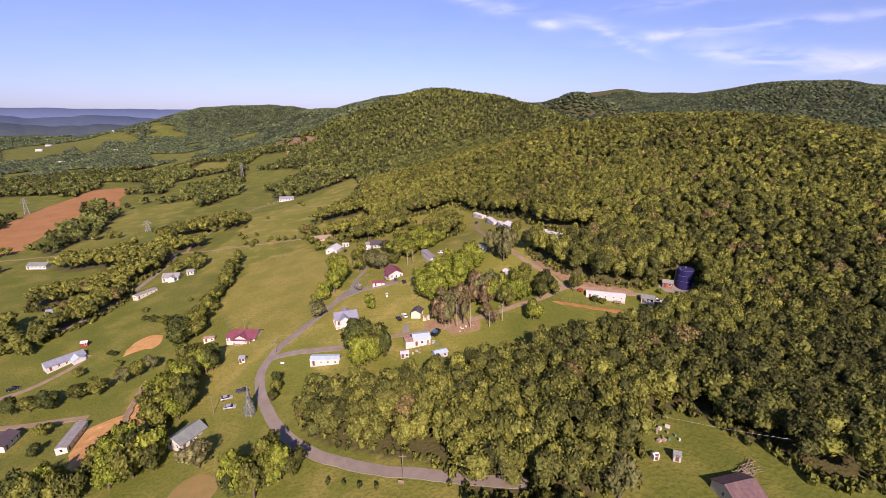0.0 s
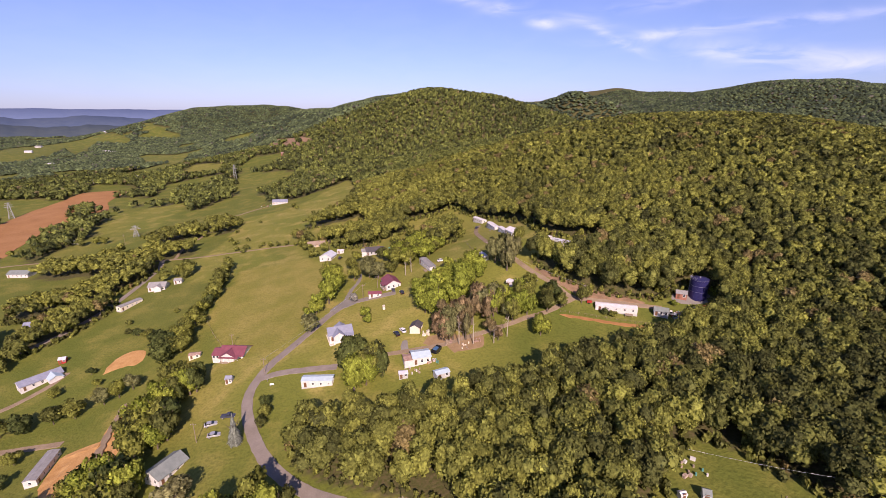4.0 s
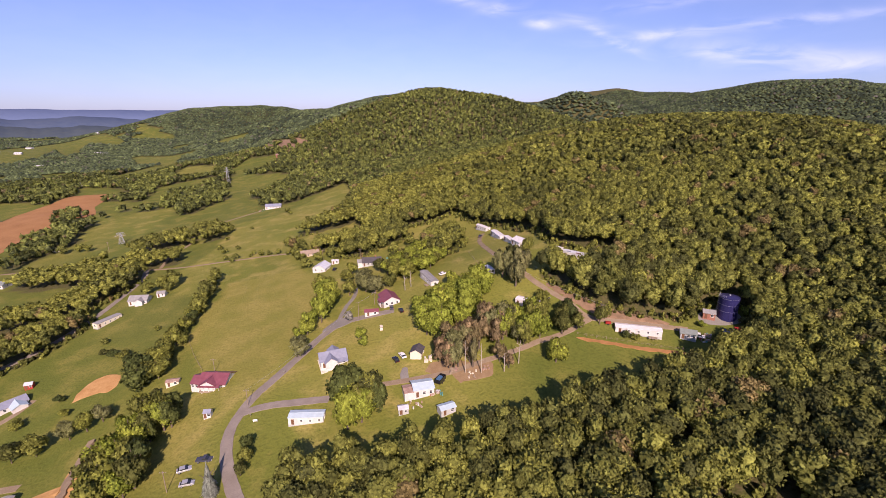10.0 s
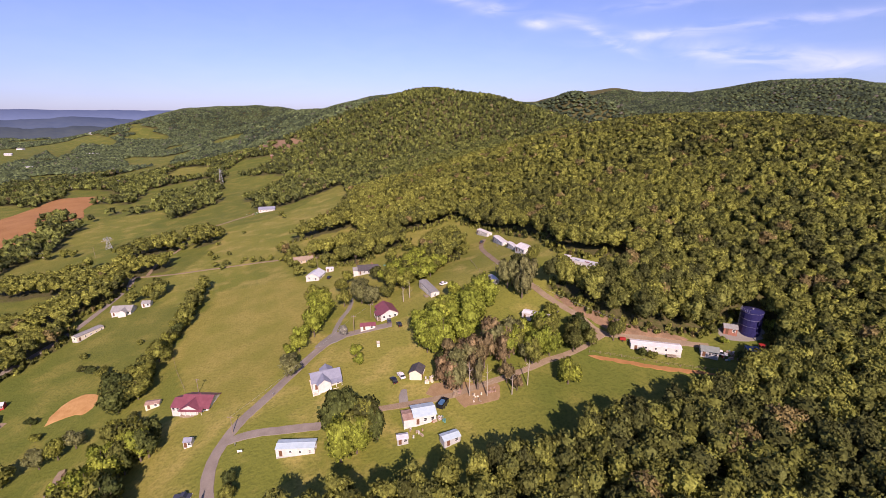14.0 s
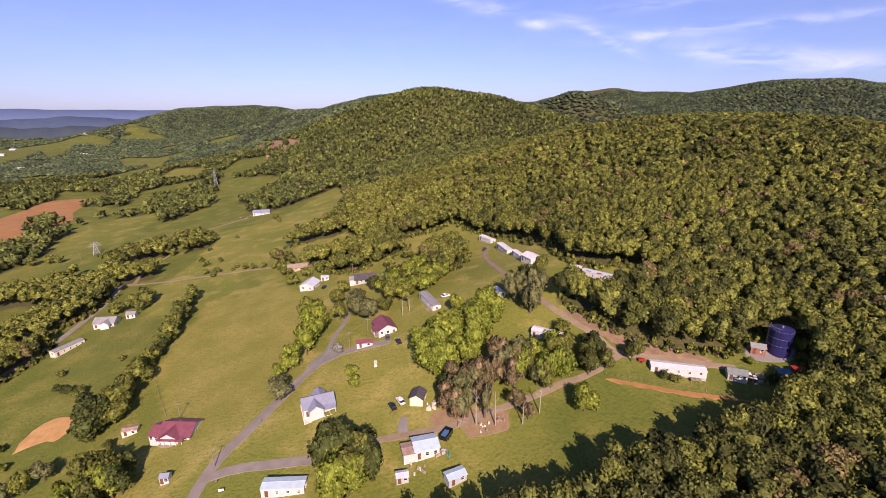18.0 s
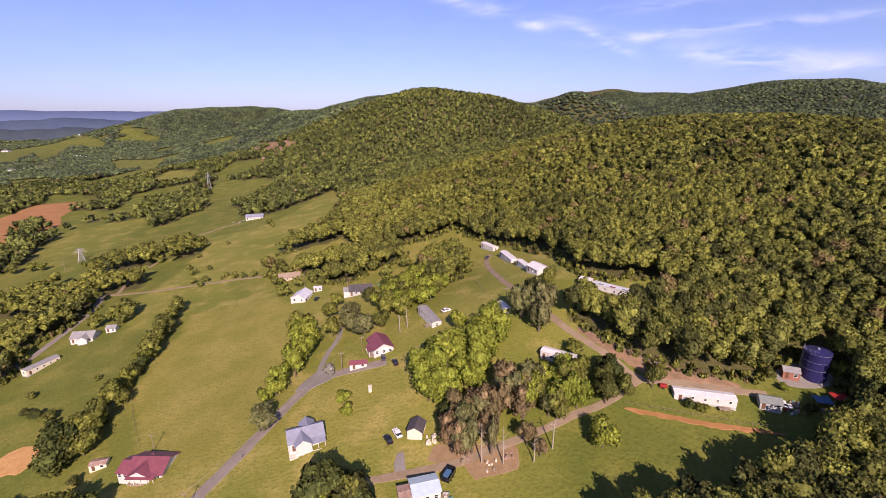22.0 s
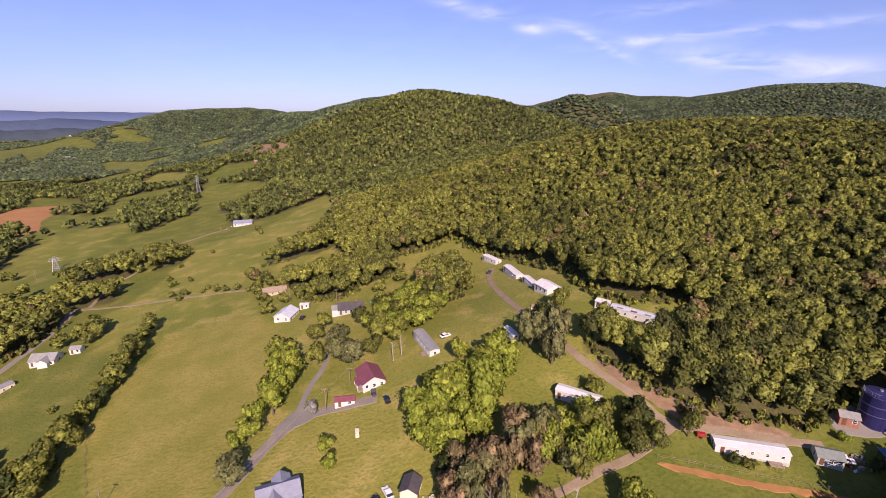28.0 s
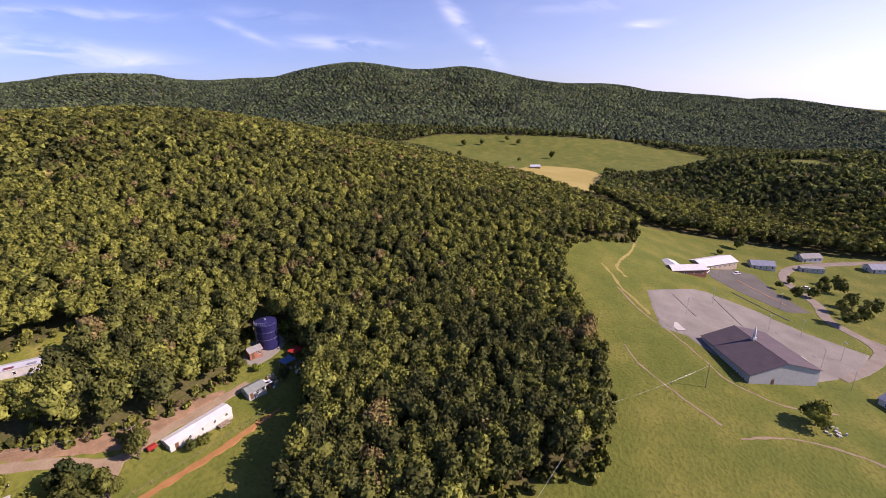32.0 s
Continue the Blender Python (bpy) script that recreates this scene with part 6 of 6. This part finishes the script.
def pylon(x, y, h, yaw):
    """A steel lattice tower: four legs, bracing and three crossarms."""
    t = thing("power_pylon", "pale steel lattice pylon standing in the fields", "pylon", x, y, yaw, group="pylons")
    at_h = lambda k: (1 - k) * 2.6 + k * 0.45
    for i in (-1, 1):
        for j in (-1, 1):
            bm = bmesh.new()
            tube(bm, (i * 2.6, j * 2.6, -0.5), (i * 0.45, j * 0.45, h), 0.16, 0.09, 5)
            part("leg", bm, M_STEEL, t)
    for k in range(7):
        a, b = at_h(k / 7), at_h((k + 1) / 7)
        bm = bmesh.new()
        for i, j, u, v in ((-1, -1, 1, -1), (1, -1, 1, 1), (1, 1, -1, 1), (-1, 1, -1, -1)):
            tube(bm, (i * a, j * a, h * k / 7), (u * b, v * b, h * (k + 1) / 7), 0.07, seg=4)
            tube(bm, (u * a, v * a, h * k / 7), (i * b, j * b, h * (k + 1) / 7), 0.07, seg=4)
        part("bracing", bm, M_STEEL, t)
    for z, w in ((h * 0.72, 4.6), (h * 0.84, 3.8), (h * 0.96, 3.0)):
        bm = bmesh.new()
        tube(bm, (-w, 0, z), (w, 0, z), 0.12, seg=5)
        tube(bm, (-w, 0, z), (0, 0, z + 1.2), 0.07, seg=4)
        tube(bm, (w, 0, z), (0, 0, z + 1.2), 0.07, seg=4)
        part("crossarm", bm, M_STEEL, t)
    return t


pylon(-332, 758, 24.0, 35)
pylon(-519, 558, 20.0, 35)
pylon(-311, 467, 11.0, 35)


def snag(x, y, h, seed):
    """A dead tree: a leaning bare stem with a few broken limbs."""
    q = random.Random(seed)
    t = thing("dead_tree", "bare grey dead tree with broken limbs", "tree", x, y, q.uniform(0, 360), group="dead trees")
    bm = bmesh.new()
    tube(bm, (0, 0, -0.4), (0.15, 0.1, h * 0.6), 0.22, 0.14, 7)
    tube(bm, (0.15, 0.1, h * 0.6), (0.35, -0.1, h), 0.14, 0.04, 6)
    part("trunk", bm, M_SNAG, t)
    for k in range(9):
        z, a, ln = h * q.uniform(0.3, 0.92), q.uniform(0, 6.28), q.uniform(0.8, 2.2)
        bm = bmesh.new()
        tube(bm, (0.15 * z / h, 0, z), (ln * math.cos(a), ln * math.sin(a), z + ln * q.uniform(0.3, 0.9)), 0.06, 0.02, 5)
        part("limb", bm, M_SNAG, t)
    return t


for k, (x, y, h) in enumerate(((12.5, 187, 12.5), (6.5, 188, 13.5), (21, 186.5, 8), (27, 190, 10), (-18, 262, 9), (-21, 259, 8))):
    snag(x, y, h, 40 + k)


def wire(a, b, ha, hb, label="slack black overhead cable"):
    """A sagging cable between two poles."""
    A, B = Vector((*a, ground_z(*a) + ha)), Vector((*b, ground_z(*b) + hb))
    cu = bpy.data.curves.new("cable", "CURVE")
    cu.dimensions, cu.bevel_depth, cu.bevel_resolution = "3D", 0.03, 0
    sp = cu.splines.new("POLY")
    sp.points.add(12)
    for i in range(13):
        k = i / 12
        p = A.lerp(B, k)
        sp.points[i].co = (p.x, p.y, p.z - 4 * k * (1 - k) * 0.02 * (B - A).length, 1)
    cu.materials.append(M_STEEL)
    return tagged(new("overhead_cable", cu), label, "cable")


wire((-42, 237.5), (-36, 250), 8.4, 6.5)
wire((-42, 237.5), (-75, 183), 8.4, 6.6)
wire((116, 100), (150, 63), 8.5, 8.5, "pale overhead cable crossing the meadow")
wire((116, 100), (66, 118), 8.5, 8.0, "pale overhead cable crossing the meadow")
wire((24.5, 262), (66, 212), 7.0, 6.5)

# ---- the lower plots ----
mobile_home("long grey-roofed mobile home on the clay plot", -149.5, 154.5, 103, 16, 4.2, M_WHITE, M_GREYROOF, deck=False)
house("white house with a grey-green roof behind trees", -92.5, 139.0, 66, 10.5, 7.2, 2.8, 1.9, 0.4, M_WHITE, M_GREENROOF, front=3, sides=2)
t = house("long white house with a blue-grey roof", -199.5, 213.5, 55, 17, 6.6, 2.7, 1.6, 0.4, M_WHITE, M_BLUEROOF, front=4, sides=2)
wall_block(t, 6, 5.5, 2.5, 1.2, M_WHITE, 4.5, -4.5, 90, "wing")
roof_gable(t, 6.2, 5.6, 2.6, 1.3, 0.35, M_PALEBLUE, 4.5, -4.4, 90)
house("small red garden shed with a white door", -200, 229, 20, 3.2, 2.8, 2.2, 0.8, 0.2, M_REDPAINT, M_TIN, "shed", "shed", 1, 0, 0)
mobile_home("long grey mobile home among trees", -202, 288, 70, 15, 4.2, M_CREAM, M_GREYROOF, deck=False)
t = house("white cottage with a grey roof and front gable", -197, 312.5, 8, 11, 8, 2.8, 2.2, 0.4, M_WHITE, M_GREYROOF, front=3)
wall_block(t, 4, 4.5, 2.8, 1.4, M_WHITE, 1.5, -4.4, 90, "front_gable")
roof_gable(t, 4.2, 4.6, 2.85, 1.5, 0.3, M_GREYROOF, 1.5, -4.2, 90)
house("white garage behind the cottage", -186.5, 319, 8, 5, 4.2, 2.4, 1.1, 0.25, M_WHITE, M_GREYROOF, "garage", "garage", 1, 0, 0)
house("white house with a grey-green roof in the meadow", -341, 366, 3, 16, 9, 2.8, 1.9, 0.4, M_WHITE, M_GREENROOF, front=4)
house("blue-roofed house among low trees", -249, 269.5, 20, 9, 7, 2.7, 1.7, 0.4, M_WHITE, M_BLUEROOF, front=3)
house("white gabled outbuilding beside the blue-roofed house", -241, 274, 20, 6, 5, 2.4, 1.3, 0.3, M_WHITE, M_BLUEROOF, "shed", "shed", 1, 0, 0)
house("small white shed under the trees", -240, 283, 5, 3.6, 3.2, 2.6, 1.0, 0.2, M_WHITE, M_TIN, "shed", "shed", 1, 0, 0)
mobile_home("white mobile home beside the red field", -366, 455, 4, 13, 4.4, M_WHITE, M_WHITEROOF, windows=3, deck=False)
house("dark red-roofed house at the track's end", -179, 155, 100, 9, 7, 2.6, 1.6, 0.4, M_WHITE, M_PURPLEROOF, front=2)
house("low house with a rusty plum roof", 77.5, 96.5, 14, 9, 8, 2.6, 2.0, 0.4, M_TAN, M_PLUMRUST, front=2)
house("tiny white pump shed on the lawn", 62, 110, 10, 1.8, 1.6, 1.4, 0.4, 0.1, M_WHITE, M_WHITEROOF, "shed", "shed", 0, 0, 0)
house("small grey wellhouse on the lawn", 68, 109.5, -20, 2.0, 2.6, 1.8, 0.8, 0.15, M_GREYWALL, M_GREENROOF, "shed", "shed", 0, 0, 0)
t = house("blue-roofed farmhouse on the far meadow", -192, 555, 12, 17, 9, 2.8, 2.2, 0.4, M_WHITE, M_BLUEROOF, front=4)
for x, y, yaw, L, lab, rf in ((-573, 790, 10, 24, "long white farmhouse beyond the red field", M_GREYROOF), (-530, 815, -20, 11, "small barn beyond the red field", M_TIN), (-514, 818, 30, 11, "brown barn by the far trees", M_RUST),
                              (-932, 1322, 10, 16, "white house far down the valley", M_TIN), (-905, 1305, 40, 14, "white church far down the valley", M_TIN), (-1220, 1445, 0, 18, "white farmhouse far down the valley", M_GREYROOF), (-1103, 1271, 20, 16, "white farm building in the far fields", M_TIN),
                              (-302, 923, 20, 16, "brick house on the far rise", M_RUST), (-354, 1000, 0, 12, "white house on the far rise", M_TIN), (-376, 1021, 30, 11, "small white house above the clearing", M_TIN), (-854, 1032, 15, 15, "white barn in the far fields", M_TIN), (-837, 1085, -15, 14, "red-roofed house in the far village", M_RUST), (-1173, 1688, -15, 26, "pale house on the far knoll", M_TIN)):
    house(lab, x, y, yaw, L, L * 0.62, 3.2, 2.2, 0.4, M_WHITE if rf is not M_RUST else M_BRICK, rf, front=3)

# ---- the church and the valley beyond ----
t = house("wide grey church hall with a dark plum roof", 175.8, 41, 21.4, 27, 25.5, 4.6, 3.6, 0.5, M_GREYWALL, M_PURPLEROOF, "church", "church", 0, 6, 0, 0)
for k in range(8):
    window(t, -11 + k * 3.1, 12.75, 0.2, 90, 0.8, 2.0)
door(t, -13.5, 4.0, 0.1, 180)
bm = bmesh.new()
box(bm, 3, 0, 7.6, 1.5, 1.5, 1.6)
st = part("steeple", bm, M_WHITE, t)
bm = bmesh.new()
tube(bm, (3, 0, 9.2), (3, 0, 10.6), 0.55, 0.5, 8)
part("lantern", bm, M_WHITE, st)
bm = bmesh.new()
tube(bm, (3, 0, 10.6), (3, 0, 14.4), 0.55, 0.03, 8)
part("spire", bm, M_TRIM, st)
for x, y, L, W, yaw, lab in ((190, 66, 7, 3.5, 20, "pale concrete slab behind the church"), (184.5, 22, 8.5, 4.5, 15, "pale concrete slab in the lot")):
    t = thing("concrete_slab", lab, "slab", x, y, yaw)
    bm = bmesh.new()
    box(bm, 0, 0, -0.4, L, W, 0.75)
    part("slab", bm, M_CONC, t)
t = house("long brick hall with a white metal roof", 266, 50, -72, 19, 8, 3.0, 1.8, 0.4, M_BRICK, M_WHITEROOF, "hall", "hall", 3, 2, 1)
wall_block(t, 9, 10, 3.0, 1.5, M_WHITE, -6, 6, 90, "wing")
roof_gable(t, 10, 9, 3.0, 1.6, 0.4, M_WHITEROOF, -6, 6, 90)
house("long low dark building with a white metal roof", 297, 30, -56, 26, 12, 3.2, 2.0, 0.5, M_TAN, M_WHITEROOF, "workshop", "workshop", 6, 3, 1)
house("white house with a dark blue roof", 315, -2, -88, 13, 8, 2.8, 2.0, 0.4, M_WHITE, M_BLUEROOF, front=3)
house("white house with a grey roof by the wood", 345, -38, -72, 13, 8, 2.8, 2.0, 0.4, M_WHITE, M_GREYROOF, front=3)
mobile_home("long grey mobile home by the road", 322, -31.5, -86, 13, 4.2, M_GREYWALL, M_GREYROOF, deck=False)
house("grey-blue roofed house by the wood", 338, -73, -80, 12, 8, 2.8, 2.0, 0.4, M_WHITE, M_BLUEROOF, front=3)
house("white house beside the church drive", 163, 1.5, 30, 10, 8, 2.8, 1.9, 0.4, M_WHITE, M_BLUEROOF, front=2)
car("white van parked at the hall", 277, 37, 150, M_CARWHITE, "van", group="parked cars")
car("white sedan parked at the workshop", 290, 18, 120, M_CARWHITE, group="parked cars")
car("red sedan parked under the trees", 287, -16, 60, M_CARWHITE, group="parked cars")
house("long brown cattle shed in the pasture", 600, 212, -60, 26, 8, 3.0, 1.5, 0.4, M_WOOD, M_RUST, "barn", "barn", 0, 0, 0)
house("dark barn with a pale roof in the pasture", 675, 180, -75, 14, 8, 3.0, 2.2, 0.4, M_WOOD, M_TIN, "barn", "barn", 0, 0, 0)

# ---- fences, posts and small roadside things ----
def fence(label, pts, gap=2.6, h=1.15, rails=2, material=None, group="fences"):
    """Posts along a line on the land with wires or rails between them."""
    line = [Vector(p) for p in pts]
    t = thing("fence", label, "fence", *pts[0], group=group)
    z0 = ground_z(*pts[0])
    prev = None
    for a, b in zip(line, line[1:]):
        n = max(1, int((b - a).length / gap))
        for k in range(n + (b is line[-1])):
            p = a.lerp(b, k / n)
            q = Vector((p.x - line[0].x, p.y - line[0].y, ground_z(p.x, p.y) - z0))
            bm = bmesh.new()
            tube(bm, q + Vector((0, 0, -0.3)), q + Vector((0, 0, h)), 0.07, 0.06, 6)
            part("post", bm, material or M_POLE, t)
            if prev is not None:
                for i in range(rails):
                    zz = Vector((0, 0, h * (0.45 + 0.45 * i)))
                    bm = bmesh.new()
                    tube(bm, prev + zz, q + zz, 0.025, seg=4)
                    part("rail", bm, material or M_POLE, t)
            prev = q
    return t


fence("weathered post fence along the clay strip", [(53, 203.4), (64, 200.4), (80, 196.4), (96, 192.8)], 3.4)
fence("old wire fence below the church meadow", [(214, 86), (196, 76), (184, 67), (169, 57), (156, 50)], 4.0)
fence("wire fence across the hay meadow", [(-109, 216), (-121, 232), (-133, 250)], 4.0)
fence("wire fence along the upper lane", [(21, 262), (17, 280), (15, 300)], 4.0)
t = thing("road_sign", "small white sign board on two posts", "sign", -68.5, 173, 12)
for i in (-0.55, 0.55):
    bm = bmesh.new()
    box(bm, i, 0, -0.3, 0.09, 0.09, 1.7)
    part("post", bm, M_POLE, t)
bm = bmesh.new()
box(bm, 0, -0.07, 0.7, 1.5, 0.05, 0.8)
part("board", bm, M_TRIM, t)
for x, y in ((-71.5, 176.5), (-66.5, 200), (-47, 241)):
    t = thing("mailbox", "grey mailbox on a wooden post", "mailbox", x, y, 70, group="mailboxes")
    bm = bmesh.new()
    box(bm, 0, 0, -0.3, 0.1, 0.1, 1.3)
    part("post", bm, M_POLE, t)
    bm = bmesh.new()
    tube(bm, (-0.25, 0, 1.1), (0.25, 0, 1.1), 0.14, seg=10)
    part("box", bm, M_STEEL, t)
t = thing("utility_trailer", "red box trailer behind the mobile home", "trailer", 67.5, 208.8, -15)
bm = bmesh.new()
box(bm, 0, 0, 0.45, 2.2, 1.3, 0.9)
bmesh.ops.bevel(bm, geom=bm.edges[:], offset=0.06, segments=1, affect="EDGES")
part("box", bm, M_REDPAINT, t)
for j in (-1, 1):
    bm = bmesh.new()
    tube(bm, (0, j * 0.6, 0.28), (0, j * 0.78, 0.28), 0.3, seg=12)
    part("wheel", bm, M_TYRE, t)
bm = bmesh.new()
tube(bm, (1.1, 0, 0.5), (2.1, 0, 0.45), 0.05, seg=6)
part("drawbar", bm, M_STEEL, t)
# trees along the foot of the meadow and the dirt lane
for x, y, r, h, kind in ((10, 92, 3.6, 8, "maple"), (18, 89, 4.0, 9, "broadleaf"), (26, 90, 4.2, 9, "broadleaf"), (33, 92, 3.8, 8, "dark"), (47, 97, 5.2, 14.5, "grey"), (41, 100, 4.2, 11, "broadleaf"),
                         (108, 197.5, 2.2, 4.0, "dark"), (123, 205, 2.4, 4.5, "broadleaf"), (126, 210, 2.6, 5.5, "maple"), (104, 212, 2.2, 4.5, "broadleaf"), (106, 206.5, 1.8, 3, "maple")):
    tree(x, y, r, h, kind)

# low scrub on the brown bank and round the tank
q = random.Random(77)
for k in range(26):
    u = k / 25
    x, y = (47 + 19 * u * 2, 240 - 23.5 * u * 2) if u < 0.5 else (66 + 30 * (u - 0.5) * 2, 216.5 - 6.5 * (u - 0.5) * 2)
    tree(x + q.uniform(-0.8, 1.6), y + q.uniform(0, 2.2), q.uniform(0.6, 1.3), q.uniform(0.8, 1.9), q.choice(("broadleaf", "brown", "maple", "brown")), "low scrubby bush on the brown bank", 0.0, "bank scrub")
# shrubs on the meadow below the farm track
for x, y, r, h, kind in ((-180, 398, 3.4, 4.6, "broadleaf"), (-172, 404, 2.8, 3.8, "dark"), (-190, 412, 3.0, 4.2, "broadleaf"), (-150, 384, 2.6, 3.4, "broadleaf"), (-162, 372, 3.0, 4.0, "dark"), (-205, 470, 4.2, 7, "dark"), (-212, 482, 4.6, 8, "broadleaf"),
                         (-222, 452, 4.4, 8, "dark"), (-228, 440, 4.2, 7, "broadleaf"), (-196, 440, 2.6, 3.6, "broadleaf"), (-184, 468, 2.4, 3.2, "dark"), (-165, 520, 3.6, 6, "dark"), (-158, 508, 3.0, 5, "broadleaf"), (-130, 470, 3.0, 4.5, "dark"), (-122, 452, 3.4, 5.5, "broadleaf"), (-116, 420, 3.6, 6, "dark"),
                         (-222, 262, 6.6, 11.5, "broadleaf"), (-184, 334, 5.6, 9.5, "broadleaf"), (-190, 340, 5.8, 10, "dark"), (-178, 250, 2.4, 3.2, "broadleaf"), (-186, 262, 2.6, 3.4, "dark"), (-160, 268, 2.2, 3.0, "broadleaf"),
                         (-118, 385, 4.6, 8.5, "brown"), (-109, 380, 4.8, 9, "dark"), (-124, 392, 4.8, 9, "broadleaf"), (-98, 385, 5.0, 9.5, "grey"), (-88, 378, 5.0, 9, "maple")):
    tree(x, y, r, h, kind)

# garden trees and shrubs between the village houses
for x, y, r, h, kind in ((-72, 341, 4.2, 8, "broadleaf"), (-88, 341, 4.0, 7, "broadleaf"), (-106, 372, 4.4, 8, "dark"), (-112, 362, 3.8, 7, "broadleaf"), (-66, 349, 4.4, 8, "grey"), (-56, 300, 4.0, 9, "broadleaf"), (-57, 288, 4.2, 9.5, "broadleaf"), (-45, 281, 4.8, 9.5, "grey"),
                         (-39, 300, 4.6, 8.5, "broadleaf"), (-31, 312, 5.0, 9, "maple"), (-30, 268, 4.2, 8, "broadleaf"), (3, 250, 4.4, 9, "maple"), (-35, 339, 4.6, 8, "broadleaf"), (-24, 348, 5.0, 9, "broadleaf"), (-44, 350, 4.6, 8, "dark"), (-13, 344, 5.0, 9, "broadleaf"),
                         (-124, 205, 2.2, 3.6, "broadleaf"), (-127, 196, 2.4, 3.4, "broadleaf"), (-118, 190, 2.2, 3.2, "dark"), (-165, 205, 2.6, 3.8, "broadleaf"), (-175, 215, 2.6, 3.8, "dark"), (-182, 200, 3.2, 5, "broadleaf"), (-166, 160, 3.4, 6, "broadleaf"), (-160, 148, 3.2, 5, "dark")):
    tree(x, y, r, h, kind)

# the far hedges, orchard trees and field shrubs
far_trees = np.array(DISTANT)
plant("distant_trees", "scattered hedge and field trees far from the village", MID_SHAPES, far_trees[:, :2], far_trees[:, 2], far_trees[:, 3], 0.1, "trees", tints=far_trees[:, 4])
